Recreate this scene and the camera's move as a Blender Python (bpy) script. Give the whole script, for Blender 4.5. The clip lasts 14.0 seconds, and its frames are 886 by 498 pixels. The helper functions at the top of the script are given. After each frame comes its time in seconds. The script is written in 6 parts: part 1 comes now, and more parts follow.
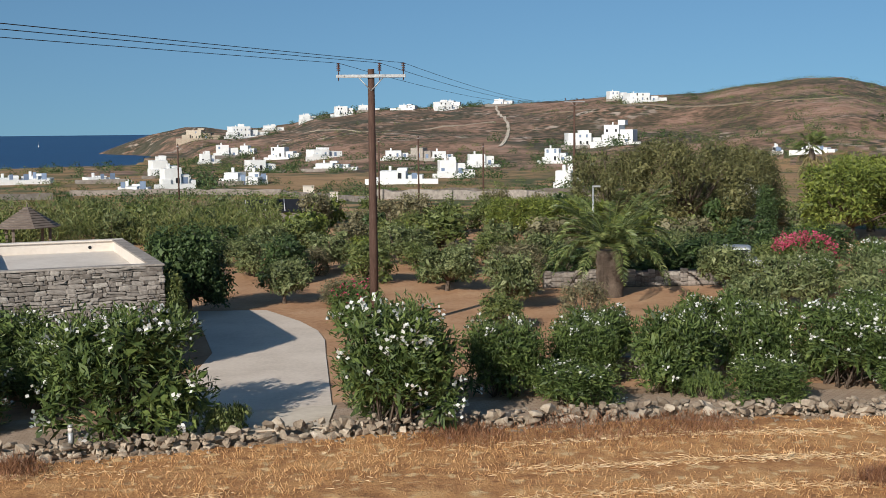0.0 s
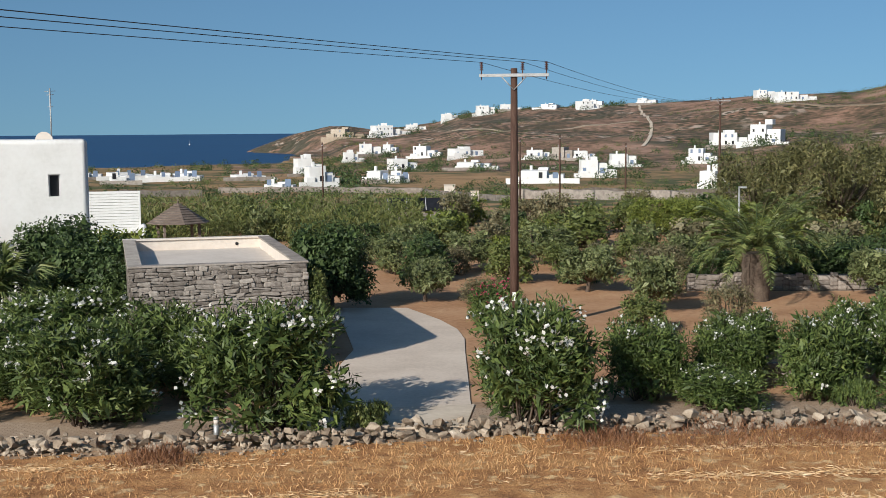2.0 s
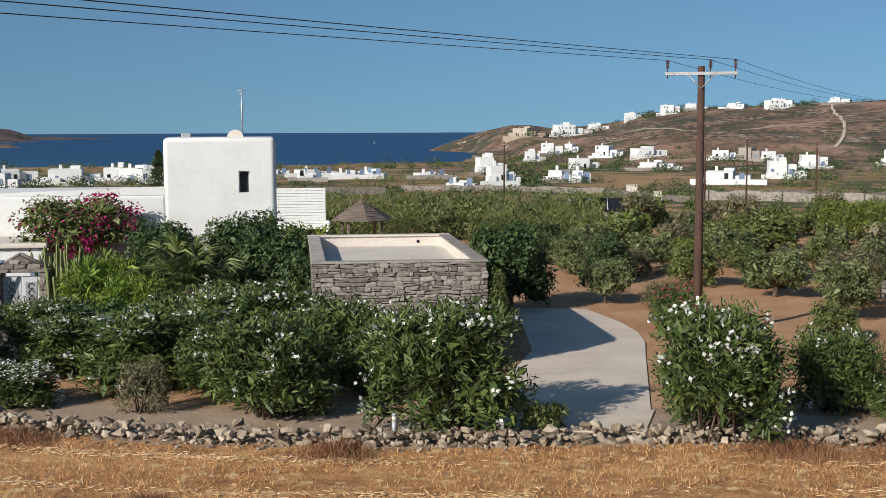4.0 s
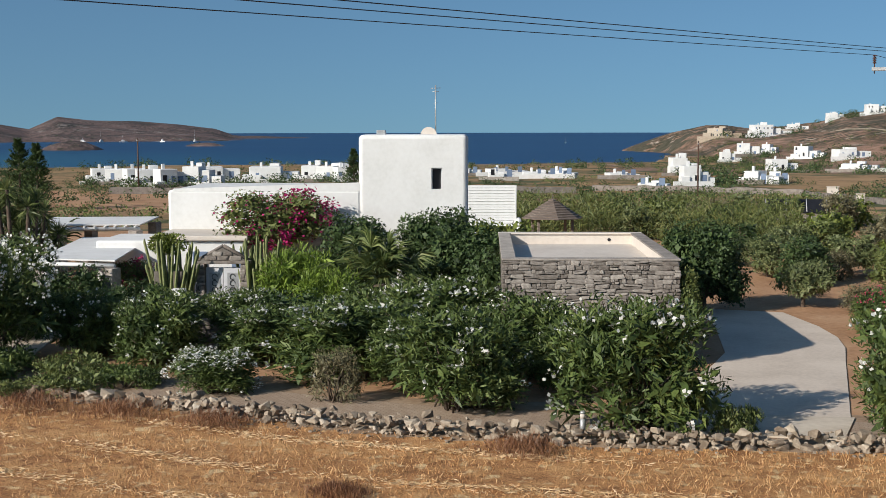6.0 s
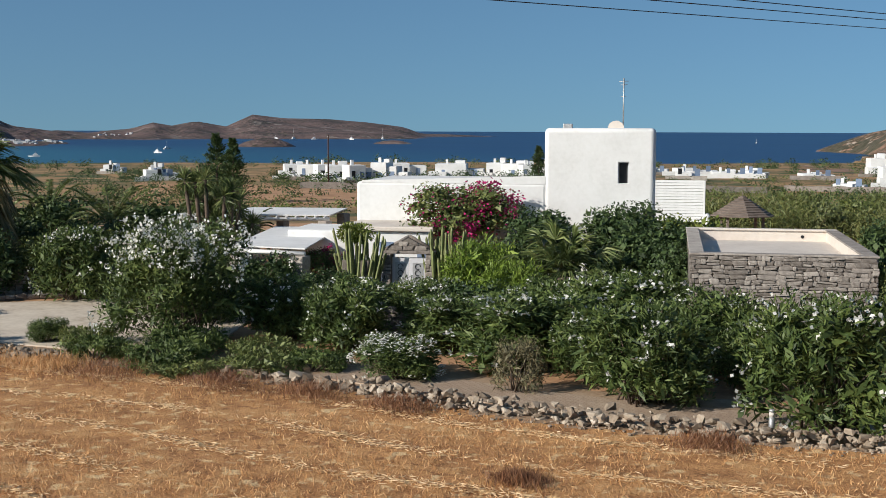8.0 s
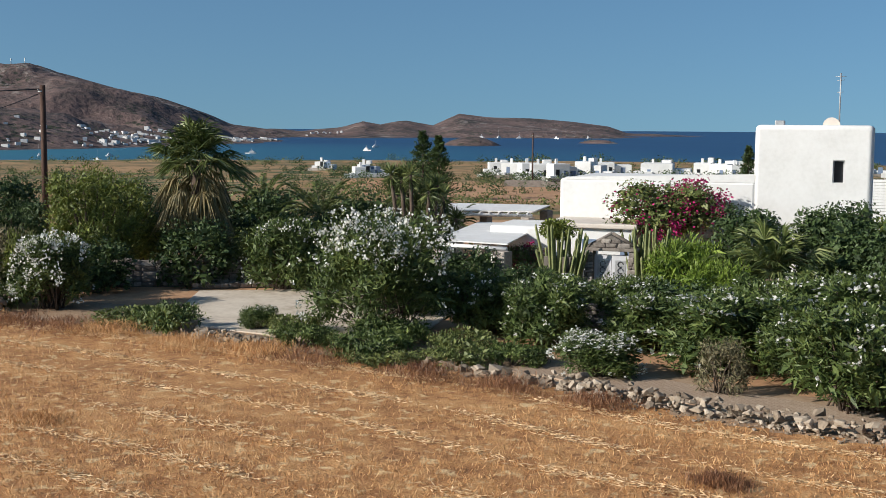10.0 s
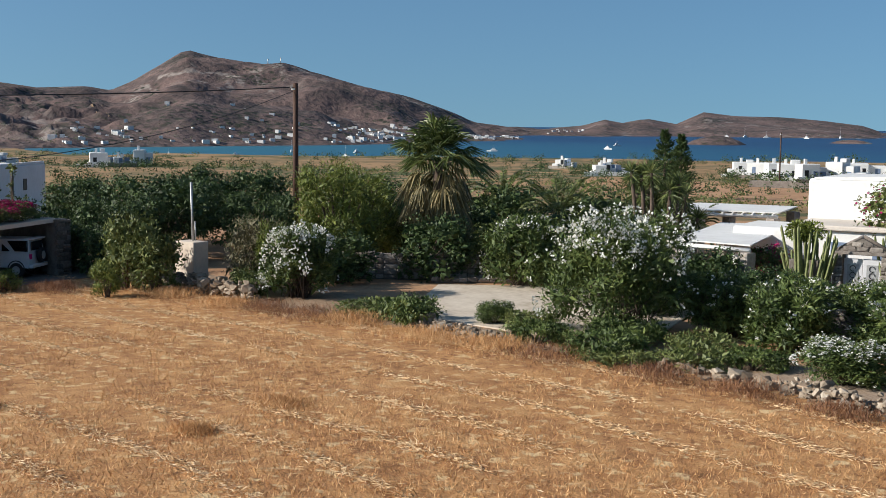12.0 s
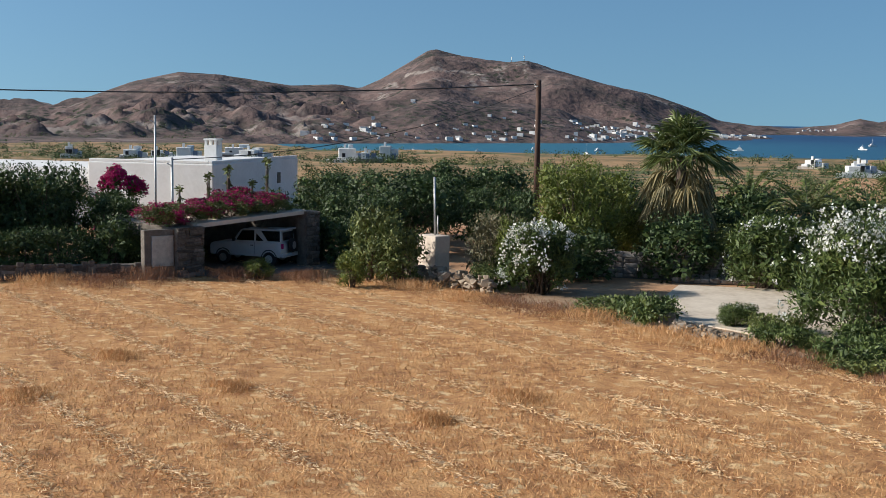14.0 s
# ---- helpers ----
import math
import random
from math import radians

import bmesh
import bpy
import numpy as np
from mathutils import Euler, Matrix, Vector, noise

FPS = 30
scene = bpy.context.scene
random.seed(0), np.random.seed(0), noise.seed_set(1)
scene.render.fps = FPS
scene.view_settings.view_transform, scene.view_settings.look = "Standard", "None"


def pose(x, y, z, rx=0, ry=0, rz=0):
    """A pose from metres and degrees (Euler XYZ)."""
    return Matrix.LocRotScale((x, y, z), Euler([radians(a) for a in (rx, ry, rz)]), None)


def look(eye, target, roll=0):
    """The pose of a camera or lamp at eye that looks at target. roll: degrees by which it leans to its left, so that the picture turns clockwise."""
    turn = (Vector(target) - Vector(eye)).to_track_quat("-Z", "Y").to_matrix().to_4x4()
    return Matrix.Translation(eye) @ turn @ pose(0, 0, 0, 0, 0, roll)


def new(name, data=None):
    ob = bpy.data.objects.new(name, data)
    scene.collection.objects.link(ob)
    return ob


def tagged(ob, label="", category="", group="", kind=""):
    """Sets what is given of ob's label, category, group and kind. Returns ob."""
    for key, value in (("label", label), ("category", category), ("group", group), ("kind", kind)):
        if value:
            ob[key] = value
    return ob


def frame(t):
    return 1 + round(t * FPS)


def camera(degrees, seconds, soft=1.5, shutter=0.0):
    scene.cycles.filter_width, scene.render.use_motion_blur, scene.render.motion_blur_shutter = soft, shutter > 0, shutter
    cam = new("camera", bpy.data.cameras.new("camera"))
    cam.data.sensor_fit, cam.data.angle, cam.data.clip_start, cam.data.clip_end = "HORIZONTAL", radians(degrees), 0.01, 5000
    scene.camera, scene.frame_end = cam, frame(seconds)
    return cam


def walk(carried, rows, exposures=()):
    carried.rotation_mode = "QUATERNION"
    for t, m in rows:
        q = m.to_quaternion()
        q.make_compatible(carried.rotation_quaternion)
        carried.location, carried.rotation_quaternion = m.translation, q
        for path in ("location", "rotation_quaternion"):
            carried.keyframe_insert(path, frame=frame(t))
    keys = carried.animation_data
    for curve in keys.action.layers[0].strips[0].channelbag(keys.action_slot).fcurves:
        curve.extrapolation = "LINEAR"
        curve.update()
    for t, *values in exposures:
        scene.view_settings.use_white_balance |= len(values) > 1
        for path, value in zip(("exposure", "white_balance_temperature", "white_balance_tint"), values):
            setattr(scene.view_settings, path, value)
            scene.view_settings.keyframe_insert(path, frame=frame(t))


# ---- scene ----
cam = camera(39.3, 14.0, 0.8)

# seconds, place, yaw, pitch, roll
PATH = [
    (0.0, 0.00, 0.00, 7.30, 0.00, -5.60, 0.52),
    (0.5, -0.01, 0.03, 7.29, 1.64, -5.58, 0.52),
    (1.0, -0.03, 0.07, 7.30, 3.23, -5.59, 0.50),
    (1.5, -0.04, 0.10, 7.30, 4.84, -5.58, 0.46),
    (2.0, -0.04, 0.13, 7.30, 6.49, -5.58, 0.42),
    (2.5, -0.07, 0.22, 7.30, 8.16, -5.57, 0.41),
    (3.0, -0.08, 0.30, 7.30, 10.37, -5.58, 0.35),
    (3.2, -0.08, 0.32, 7.30, 11.27, -5.58, 0.32),
    (5.3, -0.12, 0.42, 7.27, 20.60, -5.58, 0.12),
    (5.5, -0.12, 0.42, 7.24, 21.47, -5.58, 0.12),
    (6.0, -0.14, 0.40, 7.20, 23.62, -5.56, 0.10),
    (6.5, -0.15, 0.41, 7.15, 25.78, -5.56, 0.06),
    (7.0, -0.19, 0.42, 7.07, 27.91, -5.57, -0.04),
    (7.2, -0.20, 0.42, 7.04, 28.77, -5.58, -0.06),
    (9.3, -0.22, 0.52, 6.85, 37.96, -5.64, -0.30),
    (9.5, -0.22, 0.53, 6.83, 38.97, -5.64, -0.29),
    (10.0, -0.26, 0.56, 6.82, 41.54, -5.69, -0.37),
    (10.5, -0.26, 0.58, 6.80, 44.32, -5.72, -0.43),
    (11.0, -0.27, 0.61, 6.79, 47.09, -5.78, -0.49),
    (11.5, -0.27, 0.63, 6.80, 49.87, -5.85, -0.54),
    (12.0, -0.28, 0.62, 6.77, 52.60, -5.86, -0.59),
    (12.5, -0.31, 0.62, 6.75, 55.35, -5.91, -0.69),
    (13.0, -0.32, 0.61, 6.74, 58.12, -5.97, -0.74),
    (13.5, -0.34, 0.60, 6.73, 60.88, -6.04, -0.78),
    (14.0, -0.33, 0.62, 6.72, 63.68, -6.09, -0.84),
]
walk(cam, [(t, pose(x, y, z, 90 + p, r, w)) for t, x, y, z, w, p, r in PATH], [(0, 0.05), (5, 0.02), (8, 0.08), (11, 0.25), (14, 0.38)])

# ---- world and sun ----
SUN_EL, SUN_DIR = radians(26), Vector((-0.48, -0.877, 0))
world = bpy.data.worlds.new("sky")
scene.world = world
world.use_nodes = True
wn = world.node_tree
sky = wn.nodes.new("ShaderNodeTexSky")
sky.sky_type, sky.sun_disc = "NISHITA", False
sky.sun_elevation, sky.sun_rotation = SUN_EL, math.atan2(SUN_DIR.x, SUN_DIR.y) % (2 * math.pi)
sky.altitude, sky.air_density, sky.dust_density, sky.ozone_density = 20, 1.0, 1.8, 2.5
lift, tint, way = wn.nodes.new("ShaderNodeVectorMath"), wn.nodes.new("ShaderNodeVectorMath"), wn.nodes.new("ShaderNodeTexCoord")
lift.inputs[1].default_value = (0, 0, 0.13)
tint.operation, tint.inputs[1].default_value = "MULTIPLY", (0.74, 1.0, 1.1)
wn.links.new(way.outputs["Generated"], lift.inputs[0])
wn.links.new(lift.outputs[0], sky.inputs[0])
wn.links.new(sky.outputs[0], tint.inputs[0])
wn.links.new(tint.outputs[0], wn.nodes["Background"].inputs[0])
wn.nodes["Background"].inputs[1].default_value = 0.09
sun = new("sun", bpy.data.lights.new("sun", "SUN"))
sun.data.energy, sun.data.angle, sun.data.color = 5.0, radians(0.53), (1.0, 0.94, 0.86)
sun.matrix_world = look(SUN_DIR * math.cos(SUN_EL) * 50 + Vector((0, 0, 50 * math.sin(SUN_EL))), (0, 0, 0))


# ---- materials ----
def material(name, stops, scale=2.0, rough=0.9, bump=0.3, fine=12.0, coords="Object", spec=0.3, metal=0.0, translucent=0.0, island=0.0, detail=8, distance=0.03, stretch=(1, 1, 1), piece=0.0, rows=0.0):
    """Noise at two scales drives a colour ramp and the relief; island and piece vary single leaves and stones."""
    m = bpy.data.materials.new(name)
    m.use_nodes = True
    t = m.node_tree
    n, k = t.nodes, t.links.new
    p = n["Principled BSDF"]
    p.inputs["Roughness"].default_value, p.inputs["Metallic"].default_value = rough, metal
    p.inputs["Specular IOR Level"].default_value = spec
    co = n.new("ShaderNodeTexCoord")
    mp = n.new("ShaderNodeMapping")
    mp.inputs["Scale"].default_value = stretch
    k(co.outputs[coords], mp.inputs[0])
    a, b = n.new("ShaderNodeTexNoise"), n.new("ShaderNodeTexNoise")
    a.inputs["Scale"].default_value, b.inputs["Scale"].default_value = scale, fine
    a.inputs["Detail"].default_value = b.inputs["Detail"].default_value = detail
    a.inputs["Roughness"].default_value = 0.6
    k(mp.outputs[0], a.inputs["Vector"]), k(mp.outputs[0], b.inputs["Vector"])
    mix = n.new("ShaderNodeMath")
    mix.operation = "MULTIPLY_ADD"
    mix.inputs[1].default_value = 0.45
    k(b.outputs[0], mix.inputs[0])
    sc = n.new("ShaderNodeMath")
    sc.operation = "MULTIPLY_ADD"
    sc.inputs[1].default_value, sc.inputs[2].default_value = 0.9, -0.18
    k(a.outputs[0], sc.inputs[0]), k(sc.outputs[0], mix.inputs[2])
    drive = mix.outputs[0]
    if rows:
        turned, wave, ra = n.new("ShaderNodeMapping"), n.new("ShaderNodeTexWave"), n.new("ShaderNodeMath")
        turned.inputs["Rotation"].default_value = (0, 0, radians(-10.5))
        wave.bands_direction, wave.wave_profile = "Y", "SIN"
        wave.inputs["Scale"].default_value, wave.inputs["Distortion"].default_value, wave.inputs["Detail"].default_value, wave.inputs["Detail Scale"].default_value = 0.1, 2.2, 3.0, 2.5
        k(co.outputs[coords], turned.inputs[0]), k(turned.outputs[0], wave.inputs["Vector"])
        ra.operation, ra.inputs[1].default_value = "MULTIPLY_ADD", rows
        k(wave.outputs["Fac"], ra.inputs[0]), k(drive, ra.inputs[2])
        drive = ra.outputs[0]
    for source, amount in (("ShaderNodeNewGeometry", island), ("ShaderNodeObjectInfo", piece)):
        if amount:
            s = n.new(source)
            ad = n.new("ShaderNodeMath")
            ad.operation = "MULTIPLY_ADD"
            ad.inputs[1].default_value = amount
            k(s.outputs["Random Per Island" if source[10] == "N" else "Random"], ad.inputs[0])
            sb = n.new("ShaderNodeMath")
            sb.operation = "SUBTRACT"
            sb.inputs[1].default_value = amount / 2
            k(drive, ad.inputs[2]), k(ad.outputs[0], sb.inputs[0])
            drive = sb.outputs[0]
    r = n.new("ShaderNodeValToRGB")
    e = r.color_ramp.elements
    while len(e) < len(stops):
        e.new(0.5)
    for el, (pos, c) in zip(e, stops):
        el.position, el.color = pos, (*c, 1)
    k(drive, r.inputs[0])
    k(r.outputs[0], p.inputs["Base Color"])
    if bump:
        bp = n.new("ShaderNodeBump")
        bp.inputs["Strength"].default_value, bp.inputs["Distance"].default_value = bump, distance
        k(mix.outputs[0], bp.inputs["Height"]), k(bp.outputs[0], p.inputs["Normal"])
    if translucent:
        tr, ms = n.new("ShaderNodeBsdfTranslucent"), n.new("ShaderNodeMixShader")
        ms.inputs[0].default_value = translucent
        k(r.outputs[0], tr.inputs[0]), k(p.outputs[0], ms.inputs[1]), k(tr.outputs[0], ms.inputs[2])
        k(ms.outputs[0], n["Material Output"].inputs[0])
    return m


def overlay(m, colour, scale, lo, hi, zone=None, cells=False):
    """Mixes one more colour into a material where a noise or a cell pattern says so, within wide zones."""
    n, k = m.node_tree.nodes, m.node_tree.links.new
    p = n["Principled BSDF"]
    old = p.inputs["Base Color"].links[0].from_socket
    co = n.new("ShaderNodeTexCoord")

    def mask(kind, size, a, b):
        tex, ramp = n.new(kind), n.new("ShaderNodeMapRange")
        tex.inputs["Scale"].default_value = size
        tex.inputs["Detail"].default_value = 0 if kind.endswith("Voronoi") else 7
        ramp.inputs["From Min"].default_value, ramp.inputs["From Max"].default_value = a, b
        k(co.outputs["Object"], tex.inputs["Vector"]), k(tex.outputs[0], ramp.inputs["Value"])
        return ramp.outputs[0]
    fac = mask("ShaderNodeTexVoronoi" if cells else "ShaderNodeTexNoise", scale, lo, hi)
    if zone:
        mul = n.new("ShaderNodeMath")
        mul.operation = "MULTIPLY"
        k(fac, mul.inputs[0]), k(mask("ShaderNodeTexNoise", *zone), mul.inputs[1])
        fac = mul.outputs[0]
    mx = n.new("ShaderNodeMix")
    mx.data_type = "RGBA"
    k(fac, mx.inputs[0]), k(old, mx.inputs[6])
    mx.inputs[7].default_value = (*colour, 1)
    k(mx.outputs[2], p.inputs["Base Color"])
    return m


def leaf(name, dark, mid, light, translucent=0.14, rough=0.55):
    return material(name, [(0.15, dark), (0.5, mid), (0.85, light)], 0.7, rough, 0, 3.0, island=0.5, translucent=translucent, spec=0.35, detail=2)


M_STUBBLE = material("straw_stubble", [(0.25, (0.19, 0.085, 0.033)), (0.45, (0.38, 0.18, 0.07)), (0.62, (0.52, 0.275, 0.11)), (0.85, (0.66, 0.43, 0.21))], 1.3, 0.95, 0.85, 16.0, distance=0.1, rows=0.07)
overlay(M_STUBBLE, (0.66, 0.46, 0.24), 2.4, 0.56, 0.66)
overlay(M_STUBBLE, (0.27, 0.12, 0.048), 3.2, 0.54, 0.64, (0.3, 0.44, 0.58))
M_SOIL = material("red_soil", [(0.25, (0.27, 0.14, 0.07)), (0.5, (0.42, 0.235, 0.125)), (0.8, (0.52, 0.34, 0.2))], 0.4, 0.95, 0.8, 5.0, distance=0.08)
M_DIRT = material("brown_dirt", [(0.25, (0.2, 0.125, 0.075)), (0.5, (0.32, 0.215, 0.135)), (0.8, (0.45, 0.34, 0.24))], 0.5, 0.95, 0.7, 6.0, distance=0.05)
M_MEADOW = overlay(material("dry_meadow", [(0.25, (0.07, 0.075, 0.028)), (0.38, (0.15, 0.12, 0.055)), (0.5, (0.31, 0.185, 0.088)), (0.75, (0.42, 0.265, 0.135))], 0.05, 0.95, 0.8, 1.2, distance=0.2), (0.075, 0.085, 0.03), 0.12, 0.48, 0.56, (0.012, 0.42, 0.54))
M_SCRUB = material("scrub_hillside", [(0.32, (0.055, 0.046, 0.026)), (0.43, (0.15, 0.095, 0.06)), (0.53, (0.3, 0.175, 0.12)), (0.66, (0.37, 0.24, 0.175)), (0.8, (0.55, 0.48, 0.4))], 0.03, 0.95, 1.0, 0.35, distance=1.5, detail=10)
# rock and soil colours, shifted towards purple-grey to stand in for air haze
M_MOUNT = material("hazed_bare_mountain", [(0.3, (0.04, 0.035, 0.032)), (0.43, (0.09, 0.064, 0.058)), (0.57, (0.15, 0.098, 0.087)), (0.78, (0.22, 0.175, 0.15))], 0.014, 0.95, 1.0, 0.12, distance=6, detail=12)
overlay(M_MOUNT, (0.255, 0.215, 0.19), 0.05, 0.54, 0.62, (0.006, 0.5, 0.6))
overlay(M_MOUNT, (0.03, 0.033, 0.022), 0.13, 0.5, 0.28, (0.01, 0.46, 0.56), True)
overlay(M_SCRUB, (0.46, 0.37, 0.3), 0.09, 0.57, 0.64, (0.012, 0.48, 0.56))
overlay(M_SCRUB, (0.085, 0.076, 0.05), 0.05, 0.47, 0.55, (0.006, 0.47, 0.55))
overlay(M_SCRUB, (0.05, 0.046, 0.026), 0.26, 0.6, 0.35, (0.012, 0.43, 0.55), True)
M_CONCRETE = material("pale_concrete", [(0.25, (0.5, 0.415, 0.335)), (0.55, (0.63, 0.535, 0.44)), (0.8, (0.7, 0.61, 0.51))], 0.5, 0.85, 0.15, 9.0)
M_WHITE = material("whitewash", [(0.2, (0.6, 0.59, 0.565)), (0.5, (0.7, 0.69, 0.67)), (0.8, (0.76, 0.755, 0.74))], 0.6, 0.85, 0.35, 5.0, distance=0.05)
M_SCREED = material("roof_screed", [(0.2, (0.52, 0.455, 0.39)), (0.5, (0.63, 0.56, 0.49)), (0.8, (0.7, 0.64, 0.57))], 0.4, 0.9, 0.15, 6.0)
M_STONE = material("grey_field_stone", [(0.15, (0.11, 0.09, 0.075)), (0.42, (0.21, 0.18, 0.155)), (0.65, (0.31, 0.27, 0.235)), (0.92, (0.46, 0.41, 0.355))], 2.0, 0.9, 0.6, 14.0, piece=0.5, island=0.35)
M_RUBBLE = material("pale_rubble_stone", [(0.15, (0.16, 0.12, 0.085)), (0.45, (0.32, 0.255, 0.19)), (0.75, (0.47, 0.395, 0.31)), (0.95, (0.64, 0.585, 0.52))], 2.5, 0.92, 0.6, 14.0, piece=0.45, island=0.4)
# brown field stone, darkened to put in the shade of hedge and carport
M_SHADE_STONE = material("shade_dark_brown_stone", [(0.15, (0.05, 0.042, 0.036)), (0.45, (0.1, 0.085, 0.072)), (0.7, (0.16, 0.138, 0.118)), (0.92, (0.25, 0.22, 0.19))], 2.0, 0.9, 0.6, 14.0, piece=0.5, island=0.35)
# joint colour of the stone walls; also stands for shade inside the carport
M_JOINT_SHADE = material("dark_joint_and_shade", [(0.3, (0.1, 0.085, 0.07)), (0.7, (0.2, 0.175, 0.15))], 4.0, 0.95, 0.5, 20.0)
M_POLE = material("creosoted_wood", [(0.2, (0.035, 0.018, 0.012)), (0.5, (0.075, 0.04, 0.028)), (0.8, (0.13, 0.08, 0.06))], 2.5, 0.8, 0.5, 18.0, stretch=(4, 4, 0.4))
M_STEEL = material("galvanised_steel", [(0.2, (0.3, 0.3, 0.3)), (0.8, (0.55, 0.55, 0.54))], 5.0, 0.5, 0.1, 30.0, metal=0.6)
M_CERAMIC = material("brown_glazed_ceramic", [(0.2, (0.05, 0.02, 0.015)), (0.8, (0.12, 0.05, 0.035))], 5.0, 0.25, 0, 30.0, spec=0.6)
M_WIRE = material("dark_cable", [(0.2, (0.02, 0.02, 0.022)), (0.8, (0.05, 0.05, 0.05))], 5.0, 0.6, 0, 30.0)
# near-black for panes and iron, and for the shade inside openings
M_DARK = material("near_black_and_opening_shade", [(0.2, (0.01, 0.01, 0.012)), (0.8, (0.025, 0.025, 0.028))], 2.0, 0.4, 0, 9.0)
M_BLUE = material("blue_grey_paint", [(0.2, (0.12, 0.16, 0.24)), (0.8, (0.2, 0.26, 0.36))], 2.0, 0.6, 0.1, 20.0)
M_GREYPAINT = material("pale_grey_paint", [(0.2, (0.48, 0.48, 0.5)), (0.8, (0.62, 0.62, 0.63))], 2.0, 0.6, 0.1, 20.0)
M_WOOD = material("weathered_timber", [(0.2, (0.1, 0.075, 0.06)), (0.5, (0.18, 0.14, 0.115)), (0.8, (0.28, 0.23, 0.19))], 2.0, 0.9, 0.5, 12.0, stretch=(1, 1, 5), piece=0.3)
M_BARK = material("bark", [(0.2, (0.05, 0.035, 0.025)), (0.5, (0.11, 0.08, 0.06)), (0.8, (0.2, 0.16, 0.12))], 3.0, 0.95, 0.8, 15.0)
M_OLEANDER = leaf("oleander_leaf", (0.026, 0.043, 0.011), (0.077, 0.114, 0.028), (0.168, 0.208, 0.058))
M_OLIVE = leaf("olive_leaf", (0.056, 0.072, 0.025), (0.142, 0.168, 0.064), (0.28, 0.3, 0.135))
M_DKLEAF = leaf("dark_glossy_leaf", (0.019, 0.034, 0.011), (0.046, 0.078, 0.024), (0.107, 0.155, 0.047), rough=0.6)
M_PINE = leaf("pine_needle", (0.045, 0.062, 0.012), (0.125, 0.158, 0.028), (0.25, 0.275, 0.058))
M_TAMARISK = leaf("tamarisk_needle", (0.05, 0.053, 0.02), (0.125, 0.122, 0.045), (0.225, 0.208, 0.085))
M_SCRUBLEAF = leaf("scrub_leaf", (0.05, 0.066, 0.018), (0.118, 0.146, 0.04), (0.235, 0.25, 0.082))
M_GREY_LEAF = leaf("grey_scrub_leaf", (0.075, 0.07, 0.034), (0.17, 0.15, 0.08), (0.29, 0.25, 0.14))
M_PALM = leaf("palm_frond", (0.045, 0.066, 0.018), (0.112, 0.147, 0.042), (0.25, 0.27, 0.1), rough=0.45)
M_DRYFROND = leaf("dry_frond", (0.1, 0.085, 0.035), (0.19, 0.155, 0.065), (0.33, 0.26, 0.13))
M_LIME = leaf("lime_needle", (0.07, 0.11, 0.015), (0.17, 0.25, 0.032), (0.3, 0.38, 0.07))
M_REED = leaf("reed_leaf", (0.053, 0.069, 0.018), (0.114, 0.138, 0.036), (0.212, 0.204, 0.073))
M_FLOWER = leaf("white_blossom", (0.62, 0.6, 0.54), (0.76, 0.75, 0.7), (0.85, 0.84, 0.8), translucent=0.3)
M_MAGENTA = leaf("magenta_bract", (0.19, 0.004, 0.045), (0.36, 0.008, 0.105), (0.5, 0.025, 0.18), translucent=0.12, rough=0.8)
M_PINK = leaf("pink_blossom", (0.4, 0.03, 0.08), (0.56, 0.07, 0.15), (0.68, 0.18, 0.25), translucent=0.3)
M_CACTUS = material("cactus_skin", [(0.2, (0.07, 0.09, 0.03)), (0.5, (0.17, 0.19, 0.07)), (0.8, (0.32, 0.31, 0.14))], 3.0, 0.6, 0.3, 20.0)
M_STRAW = leaf("straw_blade", (0.38, 0.19, 0.075), (0.55, 0.3, 0.125), (0.76, 0.5, 0.25))
M_DRYBUSH = leaf("dry_red_brush", (0.12, 0.05, 0.025), (0.22, 0.1, 0.05), (0.34, 0.18, 0.09))


# ---- mesh helpers ----
def part(name, data, mat, parent, label=""):
    """Links a bmesh or mesh as one object under a thing."""
    me = data
    if isinstance(data, bmesh.types.BMesh):
        me = bpy.data.meshes.new(name)
        data.to_mesh(me)
        data.free()
    if mat and not me.materials:
        me.materials.append(mat)
    ob = new(name, me)
    ob.parent = parent
    return tagged(ob, label)


def thing(name, label, category, m=None, group="", kind=""):
    ob = new(name)
    ob.empty_display_size = 0.2
    if m is not None:
        ob.matrix_world = m
    return tagged(ob, label, category, group, kind)


def raw_mesh(name, co, faces, mat=None):
    """A mesh from arrays: faces all with the same number of corners."""
    co, faces = np.asarray(co, dtype=np.float32), np.asarray(faces, dtype=np.int32)
    me = bpy.data.meshes.new(name)
    me.vertices.add(len(co))
    me.vertices.foreach_set("co", co.ravel())
    n, c = faces.shape
    me.loops.add(n * c)
    me.loops.foreach_set("vertex_index", faces.ravel())
    me.polygons.add(n)
    me.polygons.foreach_set("loop_start", np.arange(0, n * c, c, dtype=np.int32))
    me.update(calc_edges=True)
    if mat:
        me.materials.append(mat)
    return me


def box(bm, x0, y0, z0, x1, y1, z1, bevel=0.0):
    made = bmesh.ops.create_cube(bm, size=1.0, matrix=Matrix.Translation(((x0 + x1) / 2, (y0 + y1) / 2, (z0 + z1) / 2)) @ Matrix.Diagonal((x1 - x0, y1 - y0, z1 - z0, 1)))
    if bevel:
        edges = list({e for v in made["verts"] for e in v.link_edges})
        bmesh.ops.bevel(bm, geom=edges, offset=bevel, segments=2, affect="EDGES", profile=0.5)
    return bm


def boxed(x0, y0, z0, x1, y1, z1, bevel=0.0):
    return box(bmesh.new(), x0, y0, z0, x1, y1, z1, bevel)


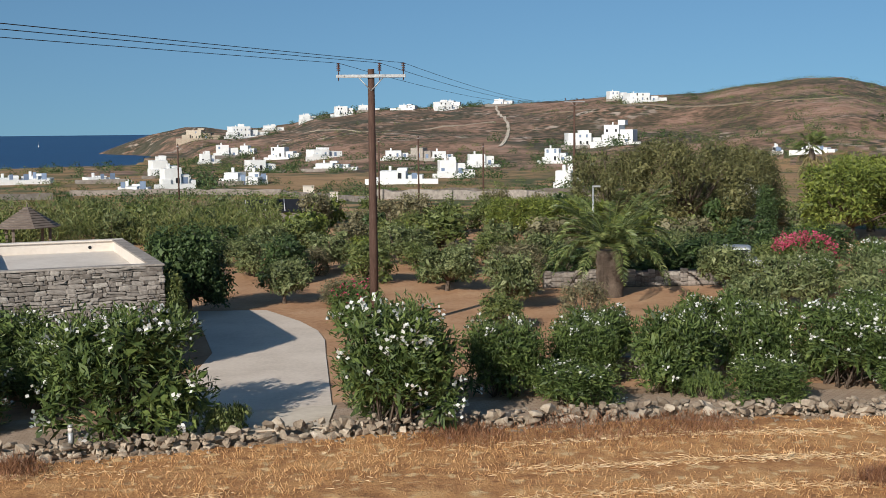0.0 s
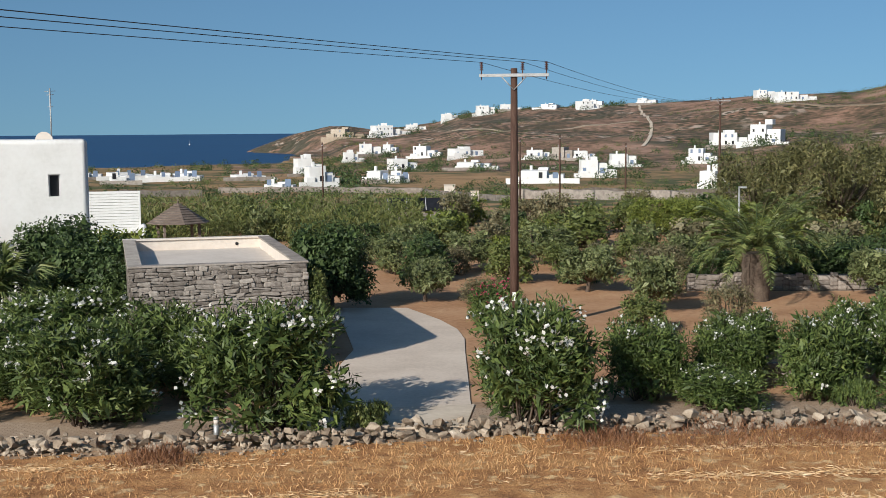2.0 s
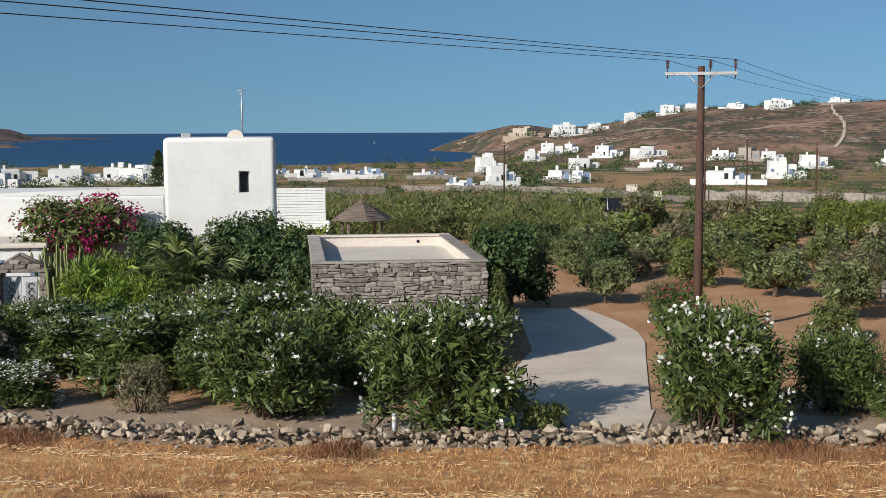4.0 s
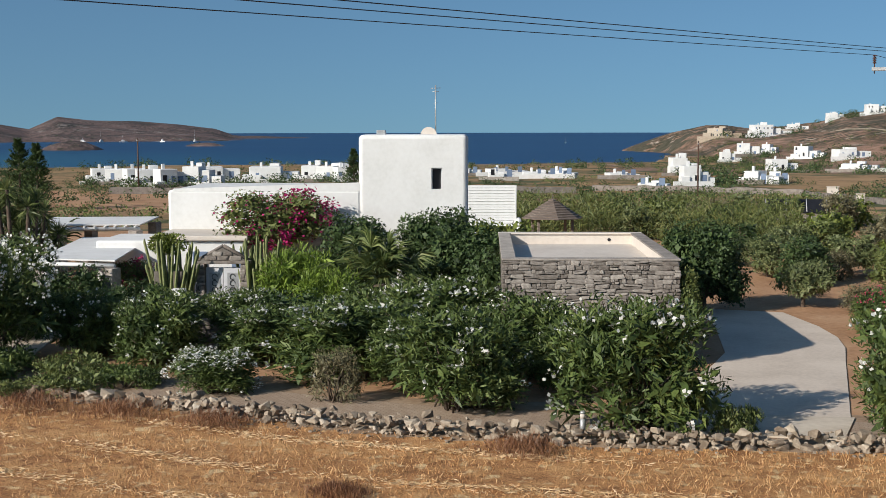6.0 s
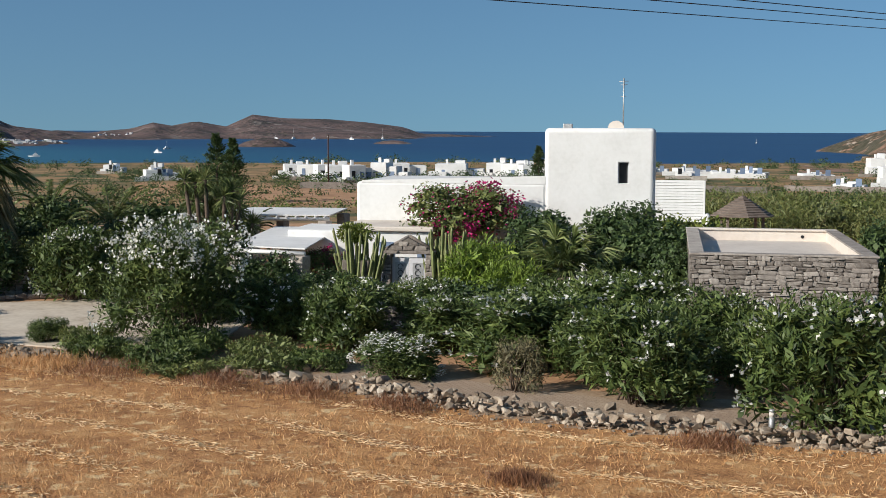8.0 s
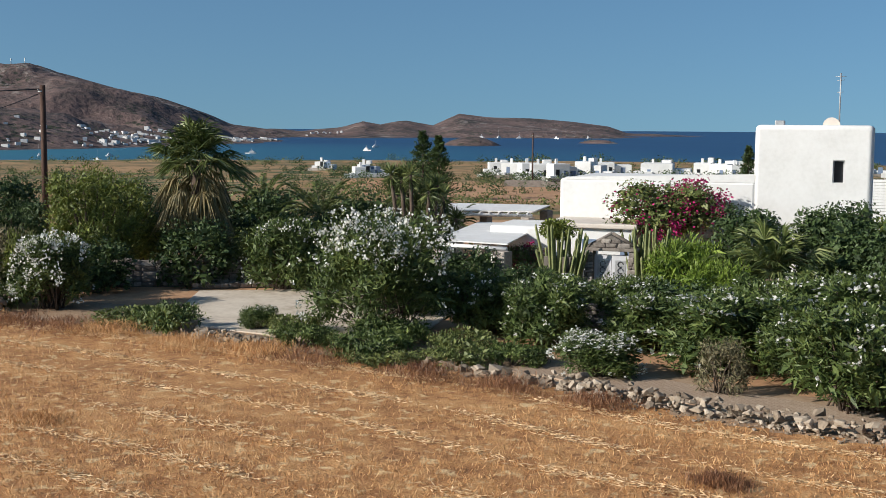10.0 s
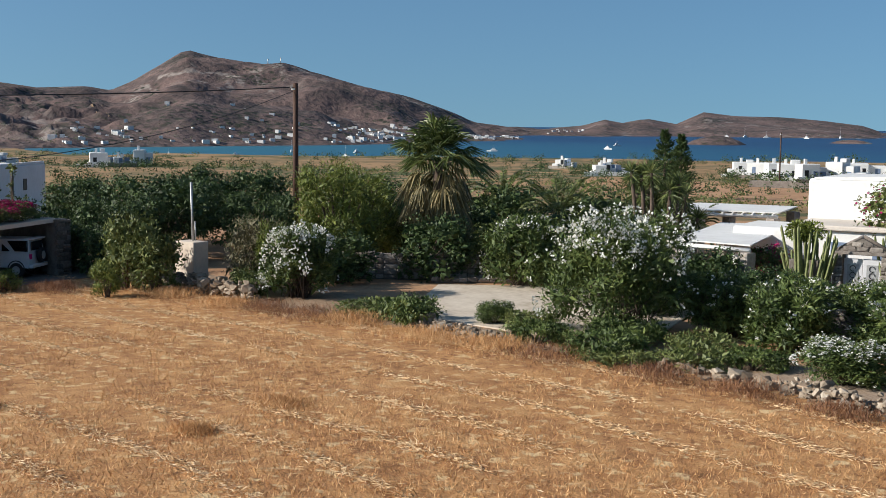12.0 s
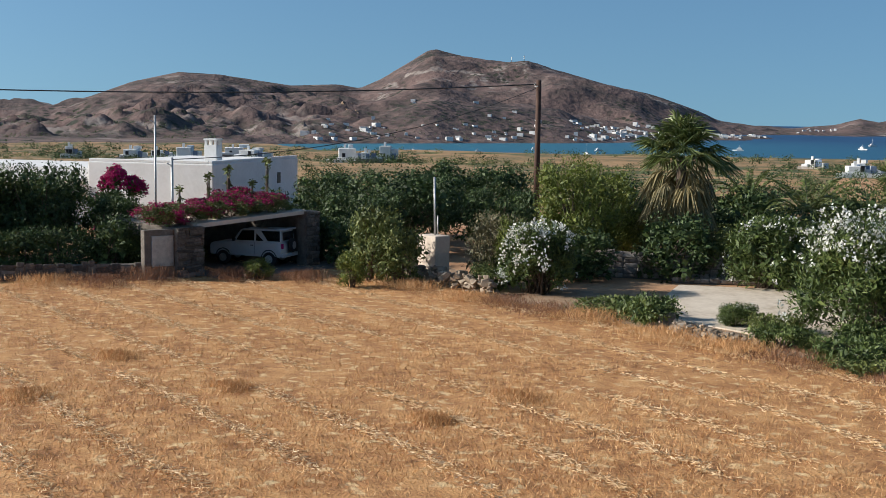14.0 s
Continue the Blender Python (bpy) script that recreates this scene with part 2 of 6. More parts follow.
def tube(bm, pts, radii, sides=6, caps=True):
    rings = []
    for i, p in enumerate(pts):
        p = Vector(p)
        d = (Vector(pts[min(i + 1, len(pts) - 1)]) - Vector(pts[max(i - 1, 0)])).normalized()
        u = d.orthogonal().normalized() if abs(d.z) > 0.9 else d.cross(Vector((0, 0, 1))).normalized()
        if abs(d.z) > 0.9:
            u = Vector((1, 0, 0)) - d * d.x
            u.normalize()
        v = d.cross(u)
        r = radii[i] if hasattr(radii, "__len__") else radii
        rings.append([bm.verts.new(p + (u * math.cos(a) + v * math.sin(a)) * r) for a in [2 * math.pi * k / sides for k in range(sides)]])
    for a, b in zip(rings, rings[1:]):
        for k in range(sides):
            f = bm.faces.new((a[k], a[(k + 1) % sides], b[(k + 1) % sides], b[k]))
            f.smooth = True
    if caps:
        bm.faces.new(rings[0][::-1]), bm.faces.new(rings[-1])
    return bm


def unit(v):
    return v / np.maximum(np.linalg.norm(v, axis=1, keepdims=True), 1e-6)


def blades(name, base, axis, length, width, mat, rng, droop=0.1, side=None, out=None):
    """One folded diamond for each leaf; with out, its face turns to the light outside the crown."""
    n = len(base)
    axis = unit(axis)
    if out is not None:
        side = unit(np.cross(axis, unit(out + rng.normal(size=(n, 3)) * 0.38)))
    side = unit(np.cross(axis, rng.normal(size=(n, 3)))) if side is None else side
    length, width = np.broadcast_to(length, n)[:, None], np.broadcast_to(width, n)[:, None]
    mid = base + axis * length * 0.45
    tip = base + axis * length
    tip[:, 2] -= (length * droop)[:, 0]
    co = np.stack([base, mid + side * width / 2, tip, mid - side * width / 2], 1).reshape(-1, 3)
    return raw_mesh(name, co, np.arange(4 * n).reshape(n, 4), mat)


def crown_points(rng, lobes, n, shell=0.3, floor=0.05):
    """Points in a cloud of lobes, thickest near the skin, with the way out at each."""
    c = np.array([l[0] for l in lobes], dtype=float)
    s = np.array([l[1] for l in lobes], dtype=float)
    w = (s[:, 0] * s[:, 1] * s[:, 2]) ** (2 / 3)
    pick = rng.choice(len(lobes), n, p=w / w.sum())
    d = unit(rng.normal(size=(n, 3)))
    r = rng.random(n) ** shell
    pts = c[pick] + d * s[pick] * r[:, None]
    keep = pts[:, 2] > floor
    return pts[keep], d[keep]


def leafage(name, rng, lobes, n, length, width, mat, shell=0.22, up=0.4, spread=0.45, droop=0.1, outward=0.35):
    """Leaves on the skin of every lobe, facing out of it; larger ones are added deep inside to block light."""
    pts, d = crown_points(rng, lobes, int(n * 0.86), shell)
    inner, e = crown_points(rng, [(c, np.array(q) * 0.62) for c, q in lobes], int(n * 0.14), 0.5)
    tangent = unit(np.cross(d, rng.normal(size=d.shape)))
    axis = tangent * 0.75 + d * outward + np.array([0, 0, up]) + rng.normal(size=d.shape) * spread * 0.5
    ln = rng.uniform(0.7, 1.25, len(pts)) * length
    axis2 = rng.normal(size=inner.shape)
    return blades(name, np.concatenate([pts, inner]), np.concatenate([axis, axis2]), np.concatenate([ln, np.full(len(inner), length * 2.1)]), np.concatenate([np.full(len(pts), width), np.full(len(inner), width * 2.9)]) * rng.uniform(0.8, 1.2, len(pts) + len(inner)), mat, rng, droop, out=np.concatenate([d + np.array([0, 0, 0.15]), e]))


def lobes_for(rng, w, d, h, count, low=0.0, size=0.42):
    """Lobes that fill a bush of that width, depth and height with an uneven outline."""
    out = []
    for i in range(count):
        a, q = rng.uniform(0, 2 * math.pi), math.sqrt(rng.random())
        z = low + (h - low) * rng.uniform(0.14, 0.8)
        shrink = 1 - 0.45 * max(0, (z - low) / (h - low) - 0.45)
        k = size * rng.uniform(0.6, 1.15)
        rx, rz = k * w / 2, min(k * (h - low) * 0.62, k * w / 2 * 1.2)
        rad = max(0.0, (w / 2 * shrink - rx)) * q ** 0.6
        out.append(((math.cos(a) * rad, math.sin(a) * rad * d / w, min(z, h - rz)), (rx, rx * d / w, rz)))
    return out


# ---- terrain ----
EYE = 7.3
SEA = -11.0


def lattice(ix, iy):
    v = np.sin(ix * 127.1 + iy * 311.7) * 43758.5453
    return v - np.floor(v)


def value_noise(x, y):
    ix, iy = np.floor(x), np.floor(y)
    fx, fy = x - ix, y - iy
    fx, fy = fx * fx * (3 - 2 * fx), fy * fy * (3 - 2 * fy)
    return (lattice(ix, iy) * (1 - fx) + lattice(ix + 1, iy) * fx) * (1 - fy) + (lattice(ix, iy + 1) * (1 - fx) + lattice(ix + 1, iy + 1) * fx) * fy


def fbm(x, y, octaves=5):
    return sum((value_noise(x * 2 ** k + 17 * k, y * 2 ** k) - 0.5) / 2 ** k for k in range(octaves))


# skyline of the headland hill and of the far shore: bearing to the left of +y and angle above the eye's level
HILL = [(-40, 1.6), (-24, 1.5), (-19.5, 1.54), (-18.9, 1.72), (-17.7, 2.04), (-16, 1.98), (-13.7, 1.77), (-11.7, 1.43), (-9.4, 1.36), (-7.2, 1.3), (-4.6, 1.1), (-2.3, 1.02), (-0.5, 0.94), (2.1, 0.9), (4.2, 0.8), (5.7, 0.6), (6.8, 0.25), (8, 0.06), (9.8, -0.04), (11.3, 0.12), (12.3, -0.02), (13.3, -0.24), (14.6, -0.7), (15.6, -1.1)]
FAR = [(28.2, -0.47), (30.5, -0.41), (32.1, -0.33), (33.1, -0.33), (33.9, -0.02), (35.6, 0.19), (37.4, 0.34), (39.4, 0.37), (40.8, 0.54), (42, 0.0), (43.3, 0.25), (44.4, 0.05), (45.2, 0.2), (46.3, -0.13), (48.1, -0.3), (50.6, -0.1), (51.3, 0.04), (52.1, 0.4), (53.1, 0.75), (54.9, 1.19), (56.7, 1.67), (58.2, 2.09), (59.8, 2.46), (61.1, 2.51), (62.6, 2.7), (63.6, 2.92), (64, 3.03), (64.4, 2.95), (65.4, 2.32), (66.5, 1.65), (67.5, 1.22), (68.5, 1.38), (70.6, 1.29), (73.6, 1.69), (75.6, 1.8), (77.6, 1.34), (79.5, 0.63), (81, 0.21), (82.1, 0.46), (83.3, 0.32), (86, 0.8), (92, 1.4), (120, 1.2), (180, 0.6)]


def height(x, y):
    x, y = np.asarray(x, dtype=float), np.asarray(y, dtype=float)
    az, r = np.degrees(np.arctan2(-x, y)), np.hypot(x, y)
    # the coastal plain, down to the near shore
    plain = np.interp(r, [0, 90, 140, 180, 300, 400, 520], [0, 0, -1.6, -2.6, -4.0, -5.5, -6.5])
    shore = np.interp(az, [-180, 9, 12.5, 14, 20, 45, 68, 74, 80, 180], [9999, 9999, 900, 560, 520, 500, 480, 700, 9999, 9999])
    k = np.clip((r - shore + 40) / 60, 0, 1)
    z = plain * (1 - k) - 16 * k
    z = z + np.clip((r - 12) / 40, 0, 1) * 0.03 * fbm(x * 0.5, y * 0.5, 3) + np.clip((r - 100) / 100, 0, 1) * 1.2 * fbm(x * 0.02, y * 0.02, 4)
    # the headland hill
    top = np.interp(az, [a for a, _ in HILL], [e for _, e in HILL])
    ridge = np.interp(az, [-40, -20, -5, 5, 16], [620, 700, 850, 950, 1010])
    foot = np.interp(az, [-40, -20, -5, 5, 10, 12, 13.5, 15.6], [220, 260, 330, 380, 470, 640, 880, 985])
    low = np.interp(az, [11, 12.5, 15], [-6, -11.5, -14])
    peak = EYE + ridge * np.tan(np.radians(top))
    s = np.clip((r - foot) / (ridge - foot), 0, 1)
    hill = low + (peak - low) * s ** 1.1 + (s * (1 - s) * 4) * 9 * fbm(x * 0.01, y * 0.01, 6) + s * 1.5 * fbm(x * 0.06, y * 0.06, 3)
    hill = np.where(r > ridge, peak - np.maximum(r - ridge - 30, 0) * 0.12, hill)
    hill = np.where((az < 15.8) & (az > -120) & (r > foot), hill, -30)
    # mountains and islands over the bay
    top = np.interp(az, [a for a, _ in FAR], [e for _, e in FAR])
    ridge = np.interp(az, [28, 46, 50, 53, 64, 75, 83], [2500, 2400, 2200, 2000, 2000, 1700, 1400])
    foot = np.interp(az, [28, 33, 42, 46, 50.6, 58, 70, 76, 83], [2060, 1820, 1780, 1600, 1030, 880, 745, 640, 560])
    peak = EYE + ridge * np.tan(np.radians(top))
    s = np.clip((r - foot) / (ridge - foot), 0, 1)
    shape = 0.16 * np.clip(s * 8, 0, 1) * (1 - s) + s ** 1.25
    rough = fbm(x * 0.0045, y * 0.0045, 6)
    mount = -13 + (peak + 13) * shape + (s * (1 - s) * 4) * 42 * rough * np.clip((az - 44) / 10, 0.25, 1) - s * (1 - s) * 85 * np.abs(fbm(x * 0.009, y * 0.009, 5)) * np.clip((az - 40) / 12, 0.3, 1) + s * (1 - s) * 14 * fbm(x * 0.03, y * 0.03, 4)
    crag = np.clip((az - 64) / 6, 0, 1) * np.clip((0.62 - s) / 0.3, 0, 1) * np.clip(s * 9, 0, 1)
    mount = mount + crag * (17 * (0.25 - np.abs(fbm(x * 0.02 + 5, y * 0.02, 5))) + 8 * fbm(x * 0.07, y * 0.07, 3))
    mount = np.where(r > ridge, peak - np.maximum(r - ridge - 40, 0) * 0.1, mount)
    mount = np.where((az > 28.2) & (r > foot), mount, -30)
    isles = -30 + 0 * r
    for a, q, da, dr, h in ((40.2, 1130, 1.5, 40, 7.0), (34.4, 1320, 1.1, 25, 3.2)):
        e = ((az - a) / da) ** 2 + ((r - q) / dr) ** 2
        isles = np.maximum(isles, SEA - 1.5 + (h + 1.5) * (1 - e) + np.clip(1 - e, 0, 1) * 3 * fbm(x * 0.05, y * 0.05, 4))
    return np.maximum(np.maximum(np.maximum(z, hill), np.maximum(mount, isles)), -17)


WALL = [(-60, 20.5), (-46.5, 22.2), (-41.8, 23.0), (-33, 24.8), (-30, 25.3), (-22.2, 26.6), (-18.7, 26.6), (-15.6, 26.4), (-11.9, 26.7), (-8.6, 27.3), (-6.2, 27.8), (-3.5, 28.9), (1, 29.8), (5.2, 30.7), (10.7, 30.8), (18, 31.4), (40, 33)]


def wall_y(x):
    return np.interp(x, [p[0] for p in WALL], [p[1] for p in WALL])


def build_ground():
    az = np.concatenate([np.arange(-24, 16, 0.3), np.arange(16, 45, 0.4), np.arange(45, 86, 0.2), np.arange(86, 90, 0.4), np.arange(90, 336, 3.0)])
    r = np.concatenate([np.linspace(0.002, 12, 8), np.linspace(13, 62, 130), np.geomspace(63, 330, 60), np.linspace(338, 1050, 90), np.linspace(1062, 2080, 64), np.geomspace(2100, 4900, 22)])
    A, R = np.meshgrid(np.radians(az), r)
    x, y = -R * np.sin(A), R * np.cos(A)
    z = height(x, y)
    nr, na = x.shape
    i, j = np.meshgrid(np.arange(nr - 1), np.arange(na), indexing="ij")
    k = (j + 1) % na
    faces = np.stack([i * na + j, i * na + k, (i + 1) * na + k, (i + 1) * na + j], -1).reshape(-1, 4)[:, ::-1]
    me = raw_mesh("ground", np.stack([x, y, z], -1).reshape(-1, 3), faces)
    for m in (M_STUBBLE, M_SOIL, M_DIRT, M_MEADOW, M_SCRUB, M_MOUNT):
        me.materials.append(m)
    f = faces
    co = np.stack([x, y, z], -1).reshape(-1, 3)
    c = co[f].mean(1)
    rr, aa = np.hypot(c[:, 0], c[:, 1]), np.degrees(np.arctan2(-c[:, 0], c[:, 1]))
    wob = fbm(c[:, 0] * 0.6, c[:, 1] * 0.6, 3)
    idx = np.full(len(f), 3)
    beyond = c[:, 1] - wall_y(c[:, 0]) + wob * 0.8
    idx[(rr < 90)] = 1
    idx[(beyond > -0.3) & (beyond < 3.6) & (rr < 70) & (c[:, 0] < 30)] = 2
    idx[(beyond <= -0.3) & (aa > -100) & (rr < 58 + wob * 4)] = 0
    idx[(rr < 60) & (np.abs(aa) > 90)] = 0
    idx[(rr > 135) & (rr < 205 + 10 * wob) & (aa > 25) & (aa < 46)] = 1
    idx[(rr > 340 + 60 * wob) & (aa < 16.5) & ((c[:, 2] > -6 + wob) | (rr > 600))] = 4
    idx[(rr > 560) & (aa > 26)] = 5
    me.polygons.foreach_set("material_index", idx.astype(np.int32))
    me.polygons.foreach_set("use_smooth", np.ones(len(f), dtype=bool))
    return tagged(new("ground", me), "dry coastal land with stubble field, red soil and scrub hills", "ground", kind="structure")


def build_sea():
    a = np.radians(np.arange(0, 360, 2.0))
    rs = np.geomspace(300, 4950, 30)
    co = np.stack([np.concatenate([q * np.sin(a) for q in rs]), np.concatenate([q * np.cos(a) for q in rs]), np.full(len(a) * len(rs), SEA)], 1)
    n = len(a)
    f = [(i * n + (j + 1) % n, i * n + j, (i + 1) * n + j, (i + 1) * n + (j + 1) % n) for i in range(len(rs) - 1) for j in range(n)]
    m = material("sea_water", [(0.2, (0.003, 0.028, 0.085)), (0.55, (0.005, 0.04, 0.115)), (0.85, (0.01, 0.07, 0.15))], 0.006, 0.4, 0.6, 0.35, spec=0.3, distance=0.5)
    n, k = m.node_tree.nodes, m.node_tree.links.new
    p = n["Principled BSDF"]
    old = p.inputs["Base Color"].links[0].from_socket
    geo, far, ramp, mx = n.new("ShaderNodeNewGeometry"), n.new("ShaderNodeVectorMath"), n.new("ShaderNodeMapRange"), n.new("ShaderNodeMix")
    far.operation, far.inputs[1].default_value = "DISTANCE", (-760, 250, SEA)
    ramp.inputs["From Min"].default_value, ramp.inputs["From Max"].default_value = 120, 620
    ramp.inputs["To Min"].default_value, ramp.inputs["To Max"].default_value = 0.85, 0
    mx.data_type, mx.inputs[7].default_value = "RGBA", (0.025, 0.15, 0.2, 1)
    k(geo.outputs["Position"], far.inputs[0]), k(far.outputs["Value"], ramp.inputs["Value"]), k(ramp.outputs[0], mx.inputs[0])
    k(old, mx.inputs[6]), k(mx.outputs[2], p.inputs["Base Color"])
    return tagged(new("sea", raw_mesh("sea", co, f, m)), "deep blue sea with small ripples", "water", kind="structure")


build_ground()
build_sea()


def zt(x, y):
    return float(height(x, y))


# ---- plants ----
def oleander_data(seed, w=3.6, h=2.8, leaves=8200, flowers=70, mat=None, bloom=None, length=0.19, width=0.043, count=50, petals=6):
    """Stems, leaves and blossom of one flowering shrub, as meshes."""
    rng = np.random.default_rng(seed)
    lobes = lobes_for(rng, w, w * 0.9, h, count, low=0.0, size=0.34)
    leaf_mesh = leafage("leaves", rng, lobes, leaves, length, width, mat or M_OLEANDER, up=0.6)
    bm = bmesh.new()
    for c, s in lobes:
        x, y = rng.uniform(-0.12, 0.12, 2) * w
        tube(bm, [(x, y, -0.1), (x * 0.7 + c[0] * 0.35, y * 0.7 + c[1] * 0.35, c[2] * 0.5), (c[0], c[1], c[2] + s[2] * 0.4)], [0.03, 0.022, 0.008], 5)
    stem_mesh = bpy.data.meshes.new("stemwork")
    bm.to_mesh(stem_mesh), bm.free()
    stem_mesh.materials.append(M_BARK)
    data = [("stemwork", stem_mesh), ("leaves", leaf_mesh)]
    if flowers:
        tips, d = crown_points(rng, lobes, flowers * 6, 0.02, 0.3)
        c = np.mean([l[0] for l in lobes], axis=0)
        far = np.linalg.norm((tips - c) / np.array([w / 2, w / 2, h / 2]), axis=1) + (tips[:, 2] / h) * 0.5
        tips = tips[np.argsort(-far)[: flowers]]
        n = petals
        centre = np.repeat(tips, n, 0) + rng.normal(size=(len(tips) * n, 3)) * 0.055
        fl = blades("blossom", centre, rng.normal(size=centre.shape) + np.array([0, 0, 0.4]), rng.uniform(0.08, 0.12, len(centre)), 0.085, bloom or M_FLOWER, rng, 0)
        data.append(("blossom", fl))
    return data


def planted(kind, label, category, data, x, y, sx=1.0, sz=1.0, turn=0.0, group="", z=None):
    t = thing(kind, label, category, Matrix.LocRotScale((x, y, zt(x, y) if z is None else z), Euler((0, 0, turn)), (sx, sx, sz)), group)
    for name, me in data:
        ob = part(name, me, None, t)
        if name in ("stemwork", "limbwork"):
            tagged(ob, kind="stuff")
    return t


OLEANDER = [oleander_data(s, flowers=f) for s, f in ((1, 30), (2, 52), (3, 18), (4, 210))]
# place, width, height, which of the shrubs
EAST_HEDGE = [
        (-7.6, 29.0, 4.2, 3.2, 1), (-1.25, 29.8, 3.9, 3.2, 1), (-12.4, 29.4, 3.8, 2.7, 0), (1.6, 33.4, 2.5, 2.4, 2), (3.4, 32.0, 2.7, 1.3, 2),
        (6.3, 33.7, 2.8, 2.6, 2), (8.4, 31.9, 2.2, 1.4, 2), (11.2, 34.4, 3.6, 2.4, 1), (4.6, 37.5, 3.0, 2.0, 2), (8.1, 38.0, 2.9, 2.3, 0), (14.5, 41.8, 3.0, 1.8, 0),
        (13.6, 35.5, 3.2, 2.3, 0), (3.9, 34.6, 2.2, 2.1, 2), (9.0, 35.2, 2.6, 2.4, 0)]
WEST_HEDGE = [
        (-16.8, 31.8, 4.9, 2.3, 1), (-19.4, 28.6, 2.6, 1.2, 3), (-23.2, 31.4, 3.2, 2.4, 0), (-20.3, 33.1, 3.4, 1.8, 1), (-15.3, 34.9, 4.3, 2.7, 1), (-12.4, 34.3, 3.6, 2.5, 0),
        (-26.2, 31.8, 3.0, 2.2, 0), (-39.0, 34.5, 3.7, 3.0, 1), (-41.2, 25.0, 3.3, 2.8, 3), (-32.0, 27.2, 1.4, 0.9, 2), (-35.8, 37.6, 3.4, 2.8, 0)]
INNER_HEDGE = [(-25.0, 33.8, 3.2, 2.0, 0), (-30.8, 33.2, 3.2, 2.2, 0), (-22.4, 34.8, 3.0, 2.0, 1), (-18.2, 35.2, 3.2, 2.3, 0), (-10.2, 32.6, 2.8, 2.2, 2), (-14.4, 31.2, 3.0, 2.1, 0), (12.6, 32.4, 2.4, 1.6, 2), (16.4, 36.4, 3.4, 2.2, 0)]
for i, (x, y, w, h, k) in enumerate(EAST_HEDGE + WEST_HEDGE + INNER_HEDGE):
    planted("oleander", ["tall green oleander shrub with white blossom beside the lane", "green oleander hedge shrub thick with white blossom", "bright green oleander shrub with few flowers", "large oleander covered in white flower heads"][k], "shrub", OLEANDER[k], x, y, w * 1.1 / 3.6, h * 1.03 / 2.8, i * 2.1, "oleanders along the lane")


# ---- overhead line ----
def power_pole(x, y, top, arm_dir):
    t = thing("utility_pole", "dark creosoted wooden utility pole with steel crossarm", "utility pole", pose(x, y, zt(x, y)))
    part("pole", tube(bmesh.new(), [(0, 0, -0.5), (0, 0, 3), (0, 0, top)], [0.16, 0.15, 0.115], 14), M_POLE, t)
    part("tag", boxed(-0.06, -0.175, 1.25, 0.06, -0.15, 1.55, 0.006), M_WHITE, t, "small white number plate left plain")
    ux, uy = arm_dir
    m = Matrix.Rotation(math.atan2(uy, ux), 4, "Z")
    arm = part("crossarm", boxed(-1.2, -0.17, top - 0.3, 1.2, -0.06, top - 0.19, 0.01), M_STEEL, t)
    arm.matrix_local = m
    for s in (-1, 1):
        b = part("brace", tube(bmesh.new(), [(0, -0.13, top - 0.75), (s * 0.42, -0.13, top - 0.3)], 0.022, 6), M_STEEL, t)
        b.matrix_local = m
    for q in (-1.12, 0.3, 1.12):
        bm = bmesh.new()
        tube(bm, [(q, -0.12, top - 0.4), (q, -0.12, top + 0.2)], 0.018, 6)
        for k in range(4):
            z = top - 0.06 + k * 0.075
            tube(bm, [(q, -0.12, z), (q, -0.12, z + 0.02), (q, -0.12, z + 0.05)], [0.075, 0.06, 0.035], 10)
        b = part("insulator", bm, M_CERAMIC, t)
        b.matrix_local = m
    return t


power_pole(-2.48, 43.43, 9.34, (1, 0.03))


power_pole(15.7, 149, 12.2, (1, 0.1))


def wire(a, b, sag, radius=0.0085, label="thin dark overhead power line"):
    a, b = Vector(a), Vector(b)
    n = 28
    pts = [a.lerp(b, i / n) - Vector((0, 0, sag * 4 * (i / n) * (1 - i / n))) for i in range(n + 1)]
    t = thing("power_line", label, "cable", pose(*a), "overhead wires")
    part("cable", tube(bmesh.new(), [p - a for p in pts], radius, 5), M_WIRE, t)
    return t


for q in (-1.12, 0.3, 1.12):
    wire((-2.48 + q, 43.3 + q * 0.03, 9.54), (-18.0 + q * 1.41, -16.7, 8.36), 0.05)
    wire((-2.48 + q, 43.3 + q * 0.03, 9.54), (15.7 + q, 149, 10.6), 0.9)

planted("oleander", "very large oleander crowned with white flower heads", "shrub", oleander_data(9, 5.7, 4.1, 15000, 320, count=44), -28.2, 29.2, 1.0, 1.0, 0.6, "oleanders along the lane")


# ---- garage and driveway ----
TURN = 21.7


def stone_mesh(seed, w, d, h, jag=0.12):
    """One rough block, centred, its front towards -y."""
    rng = random.Random(seed)
    bm = bmesh.new()
    bmesh.ops.create_cube(bm, size=1.0, matrix=Matrix.Diagonal((w, d, h, 1)))
    bmesh.ops.bevel(bm, geom=list(bm.edges), offset=min(w, h) * 0.14, segments=1, affect="EDGES")
    for v in bm.verts:
        v.co += Vector((rng.uniform(-1, 1) * w, rng.uniform(-1, 1) * d, rng.uniform(-1, 1) * h)) * jag
    me = bpy.data.meshes.new("stone")
    bm.to_mesh(me), bm.free()
    return me


BLOCKS = [stone_mesh(i, 1, 1, 1, 0.1) for i in range(10)]
for q in BLOCKS:
    q.materials.append(M_STONE)


SHADE_BLOCKS = [stone_mesh(20 + i, 1, 1, 1, 0.1) for i in range(10)]
for q in SHADE_BLOCKS:
    q.materials.append(M_SHADE_STONE)


